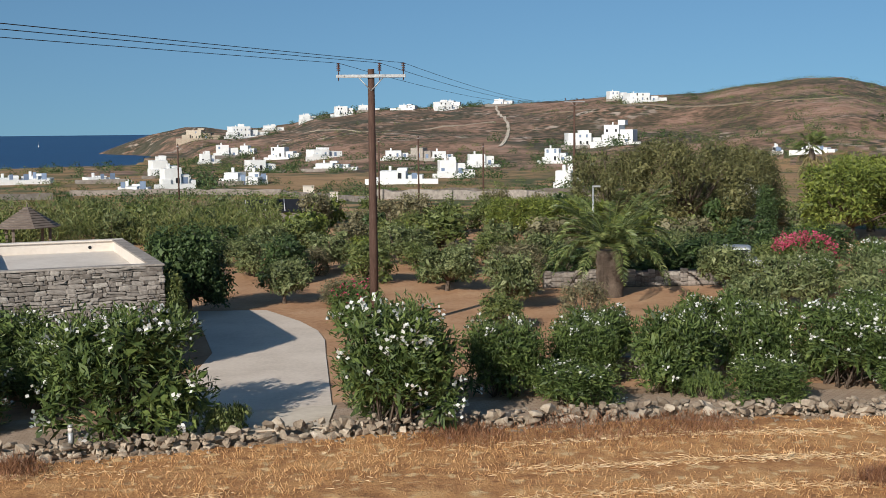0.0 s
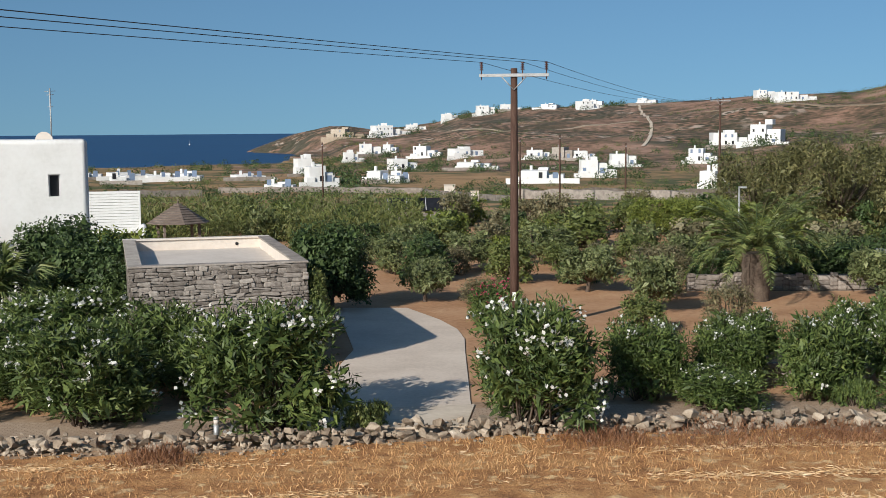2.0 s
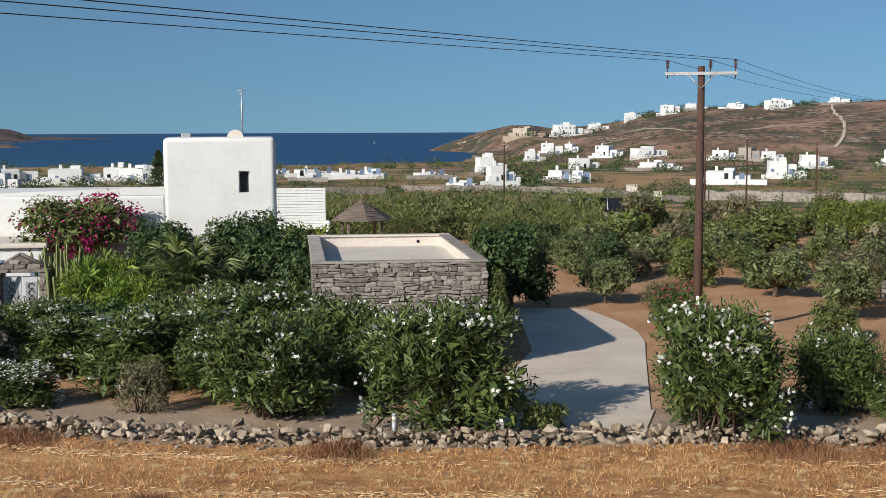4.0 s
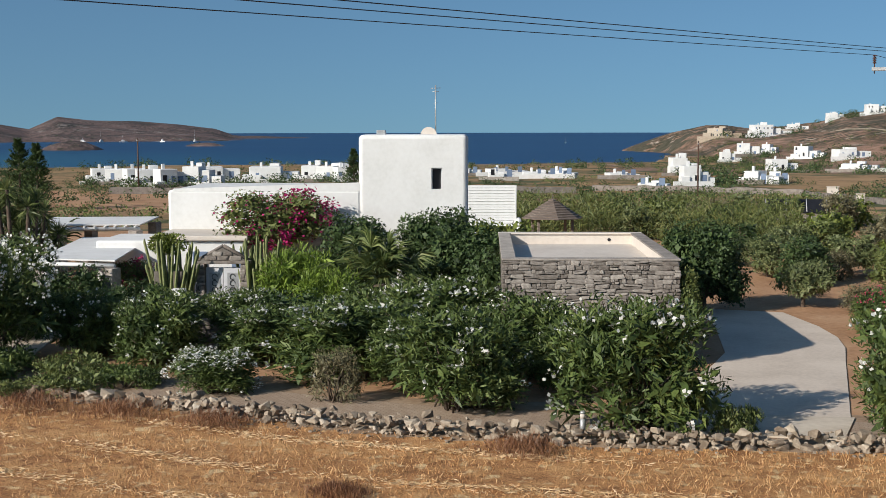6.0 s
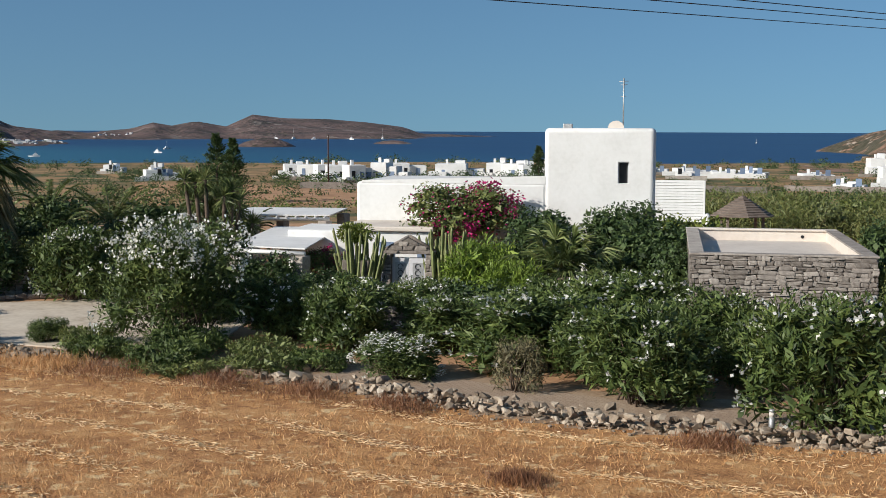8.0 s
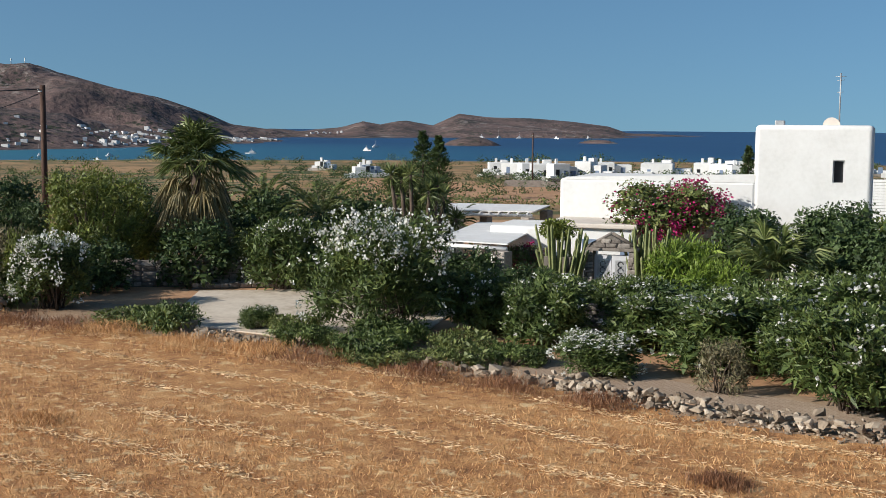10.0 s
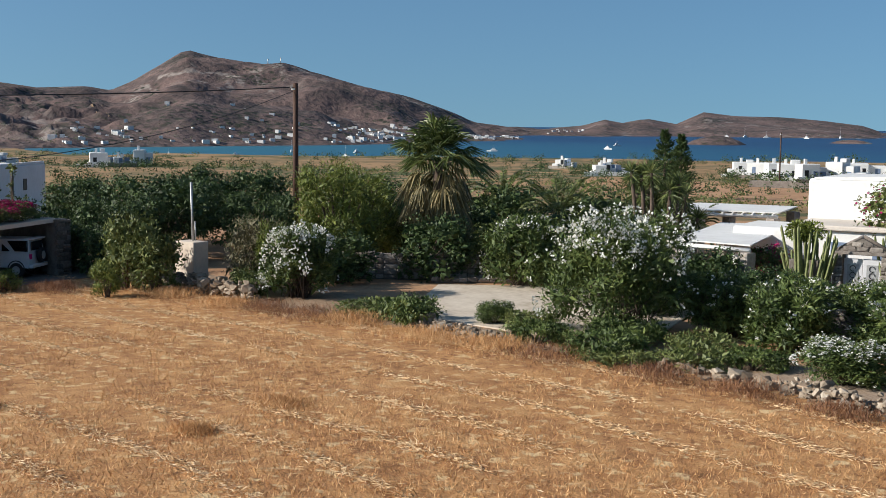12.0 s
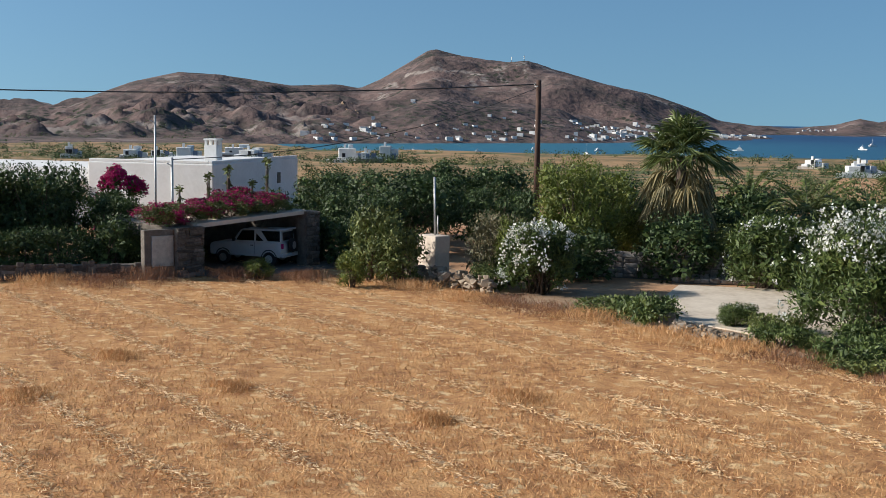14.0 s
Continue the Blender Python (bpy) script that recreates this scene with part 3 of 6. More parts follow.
def stone_courses(parent, u0, u1, z0, z1, m, seed, course=0.17, length=0.42, depth=0.1, limit=300, blocks=None):
    """Rough courses of separate stones on a wall's face; m carries (along, out, up) into the thing."""
    rng = random.Random(seed)
    z = z1
    count = 0
    while z > z0 and count < limit:
        h = course * rng.uniform(0.7, 1.35)
        u = u0 + rng.uniform(-0.2, 0)
        while u < u1 - 0.05:
            w = length * rng.choice((0.45, 0.7, 0.9, 1.1, 1.5, 1.9)) * rng.uniform(0.85, 1.15)
            a, b = max(u, u0), min(u + w, u1)
            if b - a > 0.06:
                cut = rng.choice((1.0, 1.0, rng.uniform(0.35, 0.65)))
                for lo, hi in ((0, 1),) if cut == 1 else ((0, cut), (cut, 1)):
                    s = part("stone", (blocks or BLOCKS)[rng.randrange(10)], None, parent)
                    s.matrix_local = m @ Matrix.LocRotScale(((a + b) / 2, -0.02 + rng.uniform(-0.025, 0.025), z - h * (1 - (lo + hi) / 2) + rng.uniform(-0.015, 0.015)), Euler((0, rng.uniform(-0.12, 0.12), 0)), (b - a + rng.uniform(-0.03, 0.02), depth, h * (hi - lo) + rng.uniform(-0.022, 0.01)))
                    count += 1
            u += w
        z -= h


def garage():
    t = thing("garage", "flat-roofed garage of grey dry-laid stone with pale roof", "outbuilding", pose(-13.3, 34.9, 0, 0, 0, TURN))
    w, d, h = 5.3, 9.6, 3.26
    faces = (boxed(0, 0.03, -0.2, 2.1, 0.33, h), boxed(2.1, 0.03, 2.35, 3.1, 0.33, h), boxed(3.1, 0.03, -0.2, w - 0.03, 0.33, h), boxed(0.03, d - 0.3, -0.2, w - 0.03, d, h), boxed(0.03, 0.33, -0.2, 0.33, d - 0.3, h), boxed(w - 0.33, 0.33, -0.2, w - 0.03, d - 0.3, h))
    for f in faces:
        part("wall", f, M_JOINT_SHADE, t)
    part("roof", boxed(0.33, 0.33, h - 0.5, w - 0.33, d - 0.3, h - 0.36), M_SCREED, t)
    for x0, y0, x1, y1 in ((0.335, d - 0.34, w - 0.335, d - 0.304), (w - 0.37, 0.335, w - 0.334, d - 0.345), (0.334, 0.335, 0.37, d - 0.345)):
        part("parapet_lining", boxed(x0, y0, h - 0.36, x1, y1, h - 0.004), M_SCREED, t)
    for x0, y0, x1, y1 in ((-0.02, -0.02, w + 0.02, 0.4), (-0.02, d - 0.42, w + 0.02, d + 0.02), (-0.02, 0.405, 0.42, d - 0.425), (w - 0.42, 0.405, w + 0.02, d - 0.425)):
        part("coping", boxed(x0, y0, h, x1, y1, h + 0.06, 0.015), M_SCREED if y0 > 1 else M_STONE, t)
    # solid disc; its near-black colour is the shade inside a drain hole
    part("drain_hole_shade", tube(bmesh.new(), [(w - 1.2, d - 0.36, h - 0.2), (w - 1.2, d - 0.33, h - 0.2)], 0.06, 10), M_DARK, t, "round near-black disc put in for the shaded drain hole")
    part("door", boxed(2.12, 0.1, -0.1, 3.08, 0.16, 2.33, 0.01), M_BLUE, t, "blue-grey painted door")
    stone_courses(t, 0, w, 1.3, h - 0.005, Matrix.Identity(4), 5, 0.115, 0.26)
    return t


def slab(bm, pts, z0, z1):
    lo, hi = [bm.verts.new((x, y, z0)) for x, y in pts], [bm.verts.new((x, y, z1)) for x, y in pts]
    bm.faces.new(hi), bm.faces.new(lo[::-1])
    for i in range(len(pts)):
        j = (i + 1) % len(pts)
        bm.faces.new((lo[i], lo[j], hi[j], hi[i]))
    return bm


def paved(name, pts, z, mat, label, category):
    me = bpy.data.meshes.new(name)
    bm = slab(bmesh.new(), pts, -0.25, z)
    bm.to_mesh(me), bm.free()
    me.materials.append(mat)
    return tagged(new(name, me), label, category, kind="structure")


garage()
M_DUST = material("dusty_concrete", [(0.3, (0.4, 0.32, 0.235)), (0.5, (0.56, 0.475, 0.375)), (0.75, (0.67, 0.585, 0.475))], 0.5, 0.9, 0.4, 5.0)
paved("driveway", [(-6.6, 31.2), (-3.0, 32.2), (-3.3, 34.8), (-3.9, 40), (-4.15, 42.4), (-4.6, 44.4), (-5.5, 46.6), (-7.2, 49.6), (-10.3, 49.4), (-8.9, 45), (-7.6, 40), (-7.5, 36)], 0.032, M_CONCRETE, "pale concrete driveway beside the stone garage", "driveway")
paved("driveway_apron", [(-7.4, 28.9), (-2.9, 29.8), (-2.9, 32.195), (-6.7, 31.195)], 0.04, M_DUST, "dusty concrete apron where the driveway meets the lane", "driveway")
paved("parking_pad", [(-34.2, 25.9), (-29.5, 26.9), (-27.5, 30.5), (-31.5, 37.5), (-35.0, 38.5), (-41.0, 31.6), (-37.5, 28.0)], 0.05, M_DUST, "pale dusty concrete parking pad behind the field wall", "pavement")


def brick_lane():
    m = M_DIRT.copy()
    m.name = "worn_brick_paving"
    n, k = m.node_tree.nodes, m.node_tree.links.new
    p = n["Principled BSDF"]
    co, mp, br, mx = n.new("ShaderNodeTexCoord"), n.new("ShaderNodeMapping"), n.new("ShaderNodeTexBrick"), n.new("ShaderNodeMix")
    mp.inputs["Rotation"].default_value = (0, 0, radians(-8))
    br.inputs["Scale"].default_value, br.inputs["Mortar Size"].default_value = 2.4, 0.03
    br.inputs["Color1"].default_value, br.inputs["Color2"].default_value, br.inputs["Mortar"].default_value = (0.37, 0.28, 0.21, 1), (0.45, 0.36, 0.28, 1), (0.24, 0.17, 0.12, 1)
    mx.data_type = "RGBA"
    mx.inputs[0].default_value = 0.6
    old = p.inputs["Base Color"].links[0].from_socket
    k(co.outputs["Object"], mp.inputs[0]), k(mp.outputs[0], br.inputs["Vector"])
    k(old, mx.inputs[6]), k(br.outputs["Color"], mx.inputs[7]), k(mx.outputs[2], p.inputs["Base Color"])
    xs = [-21.5, -18.7, -15.6, -11.9, -9.0, -7.5]
    ys = [-2.85, -1.5, 1.0, 4.0, 8.0, 12.0, 17.5]
    for run in (xs, ys):
        paved("lane", [(x, float(wall_y(x)) + 0.75) for x in run] + [(x, float(wall_y(x)) + 2.7) for x in run[::-1]], 0.035, m, "worn brick-paved lane between wall and hedge", "lane")


brick_lane()


# ---- villa ----
def villa():
    t = thing("villa", "whitewashed flat-roofed villa with a rounded square tower", "house", pose(-20.64, 49.9, 0, 0, 0, 22))
    # tower front with a real window opening
    x0, x1, a, b, c, d = -4.7, 0.0, -1.56, -1.1, 4.58, 5.5
    bm = bmesh.new()
    xs, zs = [x0, a, b, x1], [0, c, d, 6.93]
    grid = [[bm.verts.new((x, 0, z)) for x in xs] for z in zs]
    back = [[bm.verts.new((x, 4.6, z)) for x in xs] for z in zs]
    hole = [bm.verts.new((x, 0.32, z)) for x, z in ((a, c), (b, c), (b, d), (a, d))]
    for i in range(3):
        for j in range(3):
            if (i, j) != (1, 1):
                bm.faces.new((grid[i][j], grid[i][j + 1], grid[i + 1][j + 1], grid[i + 1][j]))
            bm.faces.new((back[i][j], back[i + 1][j], back[i + 1][j + 1], back[i][j + 1]))
    rim = [grid[1][1], grid[1][2], grid[2][2], grid[2][1]]
    for k in range(4):
        bm.faces.new((rim[k], hole[k], hole[(k + 1) % 4], rim[(k + 1) % 4]))
    for i in range(3):
        bm.faces.new((grid[i][0], grid[i + 1][0], back[i + 1][0], back[i][0]))
        bm.faces.new((grid[i][3], back[i][3], back[i + 1][3], grid[i + 1][3]))
        bm.faces.new((grid[3][i], grid[3][i + 1], back[3][i + 1], back[3][i]))
    bm.normal_update()
    sharp = [e for e in bm.edges if len(e.link_faces) == 2 and e.calc_face_angle(0) > 1.2 and all(v.co.y < 0.01 or v.co.y > 4.5 for v in e.verts) and not (e.verts[0] in rim and e.verts[1] in rim)]
    bmesh.ops.bevel(bm, geom=sharp, offset=0.2, segments=4, affect="EDGES", profile=0.5)
    for f in bm.faces:
        f.smooth = max(abs(q) for q in f.normal) < 0.999
    part("tower", bm, M_WHITE, t)
    w = part("window", boxed(a - 0.02, 0.27, c - 0.02, b + 0.02, 0.31, d + 0.02), M_DARK, t, "dark narrow tower window")
    part("window_frame", boxed(a + 0.0, 0.22, c, a + 0.05, 0.27, d), M_GREYPAINT, w)
    part("window_frame", boxed(b - 0.05, 0.22, c, b, 0.27, d), M_GREYPAINT, w)
    part("window_frame", boxed(a + 0.05, 0.22, d - 0.05, b - 0.05, 0.27, d), M_GREYPAINT, w)
    # long wing, its parapet stepping up to the tower
    part("wing", boxed(-13.05, 0.03, 0, -4.6, 7, 4.55, 0.14), M_WHITE, t)
    bm = slab(bmesh.new(), [(-12.8, 0), (-4.66, 0), (-4.66, 0.3), (-12.8, 0.3)], 4.5, 4.6)
    for v in bm.verts:
        v.co.y += 0.045
        if v.co.z > 4.55 and v.co.x > -6:
            v.co.z = 4.86
    part("parapet", bm, M_WHITE, t)
    # outside stair with its louvred screen
    part("stair_wall", slab(bmesh.new(), [(0.02, 0.3), (2.15, 0.3), (2.45, -0.15), (2.45, -0.7), (0.02, -0.7)], 0, 2.72), M_WHITE, t)
    part("stair_wall", boxed(2.1, -0.5, 2.7, 2.32, 0.3, 3.35, 0.1), M_WHITE, t)
    part("screen_post", boxed(2.04, 0.02, 2.7, 2.12, 0.12, 4.74, 0.01), M_WHITE, t)
    for k in range(15):
        s = part("screen_slat", boxed(0.03, 0.04, -0.055, 2.04, 0.07, 0.055, 0.006), M_WHITE, t)
        s.matrix_local = pose(0, 0, 3.05 + k * 0.118, -14)
    # roof fittings
    part("aerial_mast", tube(bmesh.new(), [(-1.42, 1.5, 6.8), (-1.42, 1.5, 9.1)], 0.03, 8), M_STEEL, t)
    for k, (z, w2) in enumerate(((8.95, 0.22), (8.8, 0.16), (8.3, 0.12))):
        part("aerial_rod", tube(bmesh.new(), [(-1.42 - w2, 1.5, z), (-1.42 + w2, 1.5, z + 0.02)], 0.012, 6), M_STEEL, t)
    bm = tube(bmesh.new(), [(-1.72, 1.3, 6.9), (-1.72, 1.36, 6.9), (-1.72, 1.44, 6.9)], [0.36, 0.34, 0.2], 20)
    part("satellite_dish", bm, M_SCREED, t, "pale round satellite dish")
    part("roof_vent", boxed(-4.0, 1.0, 6.8, -3.6, 1.4, 7.12, 0.03), M_STEEL, t)
    # low service wing and porch before the house
    part("porch", boxed(-15.2, -3.4, 0, -9.0, -0.02, 2.65, 0.1), M_WHITE, t)
    part("porch_roof", boxed(-12.9, -3.6, 2.654, -8.9, 0.02, 2.85, 0.05), M_SCREED, t)
    for x in (-11.2, -9.6):
        part("porch_window", boxed(x, -3.46, 1.2, x + 0.6, -3.38, 2.2, 0.01), M_BLUE, t, "grey-blue shuttered porch window")
    return t


def gate():
    t = thing("garden_gate", "grey panelled double gate under a stone pediment", "gate", pose(-26.0, 39.07, 0, 0, 0, 22))
    for s in (-1, 1):
        p = part("stone_pier", boxed(min(s * 0.68, s * 0.98), 0.02, -0.1, max(s * 0.68, s * 0.98), 0.55, 2.2, 0.02), M_JOINT_SHADE, t)
        stone_courses(p, min(s * 0.66, s * 1.0), max(s * 0.66, s * 1.0), 0.2, 2.2, Matrix.Identity(4), 9 + s, 0.2, 0.3, 0.12)
        leafd = part("gate_leaf", boxed(min(s * 0.01, s * 0.66), 0.2, 0, max(s * 0.01, s * 0.66), 0.26, 2.05, 0.012), M_GREYPAINT, t, "pale grey gate leaf with iron scrollwork")
        part("panel", boxed(s * 0.335 - 0.2, 0.185, 0.85, s * 0.335 + 0.2, 0.199, 1.85, 0.004), M_STEEL, leafd)
        part("panel", boxed(s * 0.335 - 0.2, 0.185, 0.15, s * 0.335 + 0.2, 0.199, 0.7, 0.004), M_GREYPAINT, leafd)
        for k in range(4):
            z = 0.98 + k * 0.24
            ring = [(s * 0.335 + 0.1 * math.cos(q), 0.17, z + 0.1 * math.sin(q)) for q in [i * math.pi / 6 for i in range(11)]]
            part("scroll", tube(bmesh.new(), ring, 0.014, 5), M_DARK, leafd, "dark wrought iron scroll")
    part("handle", boxed(0.03, 0.13, 0.75, 0.07, 0.19, 1.0, 0.01), M_DARK, t)
    part("lintel", boxed(-1.05, -0.04, 2.2, 1.05, 0.5, 2.32, 0.02), M_STONE, t)
    bm = bmesh.new()
    f = [bm.verts.new((x, y, z)) for y in (0.05, 0.45) for x, z in ((-0.9, 2.32), (0.9, 2.32), (0, 2.8))]
    bm.faces.new((f[0], f[1], f[2])), bm.faces.new((f[5], f[4], f[3]))
    for i in range(3):
        bm.faces.new((f[i], f[i + 3], f[(i + 1) % 3 + 3], f[(i + 1) % 3]))
    bmesh.ops.recalc_face_normals(bm, faces=bm.faces)
    part("pediment", bm, M_JOINT_SHADE, t)
    for k, (x, z, w, h) in enumerate(((-0.45, 2.41, 0.42, 0.17), (0, 2.41, 0.42, 0.17), (0.45, 2.41, 0.42, 0.17), (-0.18, 2.58, 0.32, 0.15), (0.18, 2.58, 0.32, 0.15))):
        s = part("stone", BLOCKS[k], None, t)
        s.matrix_local = Matrix.LocRotScale((x, 0.05, z), None, (w, 0.1, h))
    for s in (-1, 1):
        part("coping", tube(bmesh.new(), [(s * 1.0, 0.25, 2.3), (0, 0.25, 2.86)], [0.07, 0.07], 6), M_STONE, t)
    part("side_wall", boxed(-2.6, 0.1, -0.1, -1.165, 0.5, 1.9, 0.02), M_JOINT_SHADE, t)
    part("side_wall", boxed(1.165, 0.1, -0.1, 3.2, 0.5, 1.7, 0.02), M_JOINT_SHADE, t)
    return t


def pergola(name, pts, z, posts, label, n=16):
    t = thing(name, label, "pergola", pose(pts[0][0], pts[0][1], 0))
    o = Vector(pts[0])
    q = [Vector(p) - o for p in pts]
    part("canopy", slab(bmesh.new(), [tuple(p) for p in q], z, z + 0.05), M_WHITE, t)
    for i in range(n):
        f = (i + 0.5) / n
        a, b = q[0].lerp(q[1], f), q[3].lerp(q[2], f)
        d = (a - b).normalized() * 0.15
        part("rafter", tube(bmesh.new(), [(*(a + d), z - 0.06), (*b, z - 0.06)], 0.055, 4), M_WHITE, t)
    part("beam", tube(bmesh.new(), [(*q[0], z - 0.16), (*q[1], z - 0.16)], 0.09, 4), M_WHITE, t)
    for f in posts:
        for a, b in ((q[0], q[1]), (q[3], q[2])):
            p = a.lerp(b, f)
            part("post", boxed(p.x - 0.25, p.y - 0.25, -0.1, p.x + 0.25, p.y + 0.25, z - 0.24, 0.03), M_STONE, t)
    return t


villa()
gate()
pergola("canopy_roof", [(-32.8, 36.9), (-29.6, 37.4), (-34.5, 46.3), (-37.3, 44.9)], 2.3, (0.05, 0.95), "flat white garden canopy roof on stone posts", 0)
pergola("pergola", [(-43.8, 45.2), (-37.2, 48.9), (-39.6, 53.6), (-45.8, 50.4)], 2.6, (0.03, 0.5, 0.97), "white slatted pergola on stone posts beside the villa")


def meter_box(x, y):
    t = thing("meter_box", "white rounded utility box by the garden gate", "utility box", pose(x, y, 0, 0, 0, 22))
    part("body", boxed(-0.28, -0.18, 0, 0.28, 0.18, 1.35, 0.08), M_WHITE, t)
    part("door", boxed(-0.2, -0.2, 0.5, 0.2, -0.182, 1.2, 0.005), M_GREYPAINT, t)
    return t


meter_box(-27.2, 38.0)


def gazebo():
    t = thing("gazebo", "square garden gazebo with a brown shingled pyramid roof", "gazebo", pose(-22.47, 66.8, 0, 0, 0, 30))
    r, z0, z1 = 1.75, 2.15, 3.25
    for k in range(4):
        a = math.pi / 4 + k * math.pi / 2
        part("post", boxed(1.35 * math.cos(a) - 0.07, 1.35 * math.sin(a) - 0.07, -0.1, 1.35 * math.cos(a) + 0.07, 1.35 * math.sin(a) + 0.07, z0 + 0.1, 0.01), M_WOOD, t)
    for k in range(8):
        bm = bmesh.new()
        rows = 9
        a0, a1 = k * math.pi / 4, (k + 1) * math.pi / 4
        for i in range(rows):
            f0, f1 = i / rows, (i + 1) / rows
            q = []
            for a, f, lift in ((a0, f0, 0.05), (a1, f0, 0.05), (a1, f1, 0.0), (a0, f1, 0.0)):
                q.append(bm.verts.new((r * (1 - f * 0.97) * math.cos(a), r * (1 - f * 0.97) * math.sin(a), z0 + (z1 - z0) * f + lift)))
            lo = [bm.verts.new(v.co - Vector((0, 0, 0.05))) for v in q]
            bm.faces.new(q), bm.faces.new(lo[::-1])
            bm.faces.new((lo[0], lo[1], q[1], q[0]))
        part("roof_panel", bm, M_WOOD, t)
    part("finial", tube(bmesh.new(), [(0, 0, z1 - 0.1), (0, 0, z1 + 0.25)], [0.06, 0.02], 8), M_WOOD, t)
    return t


gazebo()


def greenhouse():
    t = thing("low_shed", "low tumbledown shed with a dark glazed roof", "shed", pose(-12.3, 90.5, zt(-12.3, 90.5), 0, 0, 10))
    for s in (-1, 1):
        bm = slab(bmesh.new(), [(-2.2, 0), (2.2, 0), (2.2, 1.6), (-2.2, 1.6)], 0, 0.06)
        p = part("roof_pane", bm, M_DARK, t)
        p.matrix_local = pose(0, 1.5, 2.1, 0, 0, 0) @ pose(0, 0, 0, -30 if s > 0 else 210)
    part("wall", boxed(-2.1, 0.25, -0.2, 2.1, 2.7, 1.35, 0.02), M_STONE, t)
    for x in (-2.1, -0.7, 0.7, 2.1):
        part("glazing_bar", tube(bmesh.new(), [(x, 0.1, 1.36), (x, 1.5, 2.16)], 0.035, 5), M_GREYPAINT, t)
    return t


greenhouse()


# ---- western house, carport and car ----
def west_house():
    t = thing("white_house", "low white flat-roofed house with a square chimney", "house", pose(-69.6, 20.3, 0, 0, 0, 138.6))
    # local x runs back along the sunny gable, y to the left along the front
    part("body", boxed(0, 0.0, 0, 13.0, 8.0, 3.82, 0.06), M_WHITE, t)
    part("wing", boxed(0.6, 8.02, 0, 9, 22, 3.4, 0.06), M_WHITE, t)
    for x0, y0, x1, y1 in ((0.05, 0.05, 12.95, 0.3), (0.05, 0.31, 0.3, 7.95)):
        part("parapet", boxed(x0, y0, 3.815, x1, y1, 4.0, 0.04), M_WHITE, t)
    part("window", boxed(9.4, -0.03, 2.3, 9.95, 0.02, 3.0, 0.01), M_DARK, t)
    ch = part("chimney", boxed(2.6, 1.0, 3.8, 3.4, 1.8, 4.85, 0.03), M_WHITE, t)
    for x, y in ((2.62, 1.02), (3.22, 1.02), (2.62, 1.62), (3.22, 1.62)):
        part("chimney_pier", boxed(x, y, 4.84, x + 0.16, y + 0.16, 5.12), M_WHITE, ch)
    part("chimney_cap", boxed(2.56, 0.96, 5.12, 3.44, 1.84, 5.22, 0.02), M_WHITE, ch)
    # flat near-black panel on the wing wall stands in for porch shade
    part("porch_shade_panel", boxed(0.54, 9.5, 0, 0.62, 14.5, 2.4, 0.02), M_DARK, t, "near-black panel put in for the shade of the porch opening")
    part("porch_beam", boxed(-1.0, 8.6, 2.45, 0.58, 16, 2.7, 0.03), M_SCREED, t)
    return t


west_house()
CARPORT = pose(-50.45, 14.5, 0, 0, 0, 107)


def carport():
    t = thing("carport", "stone carport with a sloping concrete slab roof", "carport", CARPORT)
    bm = slab(bmesh.new(), [(-0.2, 0.25), (5.4, 0.25), (5.4, 5.6), (-0.2, 5.6)], 1.98, 2.16)
    for v in bm.verts:
        v.co.z += max(0, v.co.x) * 0.065
    part("roof", bm, M_CONCRETE, t)
    wall = part("wall", boxed(-1.25, 0.05, -0.2, -0.05, 5.5, 2.05, 0.02), M_JOINT_SHADE, t)
    stone_courses(wall, -1.27, -0.03, 0.1, 2.06, Matrix.Translation((0, 0.05, 0)), 31, 0.16, 0.4, 0.12, blocks=SHADE_BLOCKS)
    part("wall", boxed(-2.6, 0.35, -0.2, -1.26, 0.65, 2.0, 0.02), M_SHADE_STONE, t)
    # back wall, floor and side wall: dark joint colour puts in the carport's shade
    part("back_wall", boxed(-0.04, 5.2, -0.2, 8.6, 5.5, 1.95), M_JOINT_SHADE, t)
    part("floor", boxed(-0.04, -1.2, -0.2, 8.6, 5.15, 0.04), M_JOINT_SHADE, t)
    pier = part("pier", boxed(5.3, 0.1, -0.2, 6.0, 0.8, 2.45, 0.02), M_JOINT_SHADE, t)
    stone_courses(pier, 5.28, 6.02, 0.1, 2.45, Matrix.Translation((0, 0.1, 0)), 32, 0.16, 0.35, 0.12, blocks=SHADE_BLOCKS)
    # side wall added to close the bay against light; none is known here
    part("side_wall", boxed(5.6, 0.81, -0.2, 5.9, 5.19, 2.35, 0.02), M_JOINT_SHADE, t)
    part("board", boxed(-2.3, 0.28, 0.5, -1.3, 0.34, 1.75, 0.01), M_STEEL, t, "grey board leaning on the wall")
    return t


carport()
M_CARPAINT = material("silver_car_paint", [(0.2, (0.3, 0.31, 0.33)), (0.8, (0.42, 0.43, 0.45))], 1.0, 0.4, 0, 9.0, metal=0.3, spec=0.6)
M_CARWHITE = material("white_car_paint", [(0.2, (0.45, 0.46, 0.47)), (0.8, (0.55, 0.56, 0.57))], 1.0, 0.35, 0, 9.0, spec=0.6)
M_GLASS = material("dark_car_glass", [(0.2, (0.01, 0.012, 0.014)), (0.8, (0.02, 0.024, 0.028))], 1.0, 0.08, 0, 9.0, spec=0.8)
M_TYRE = material("black_rubber", [(0.2, (0.012, 0.012, 0.012)), (0.8, (0.03, 0.03, 0.03))], 4.0, 0.85, 0.2, 30.0)


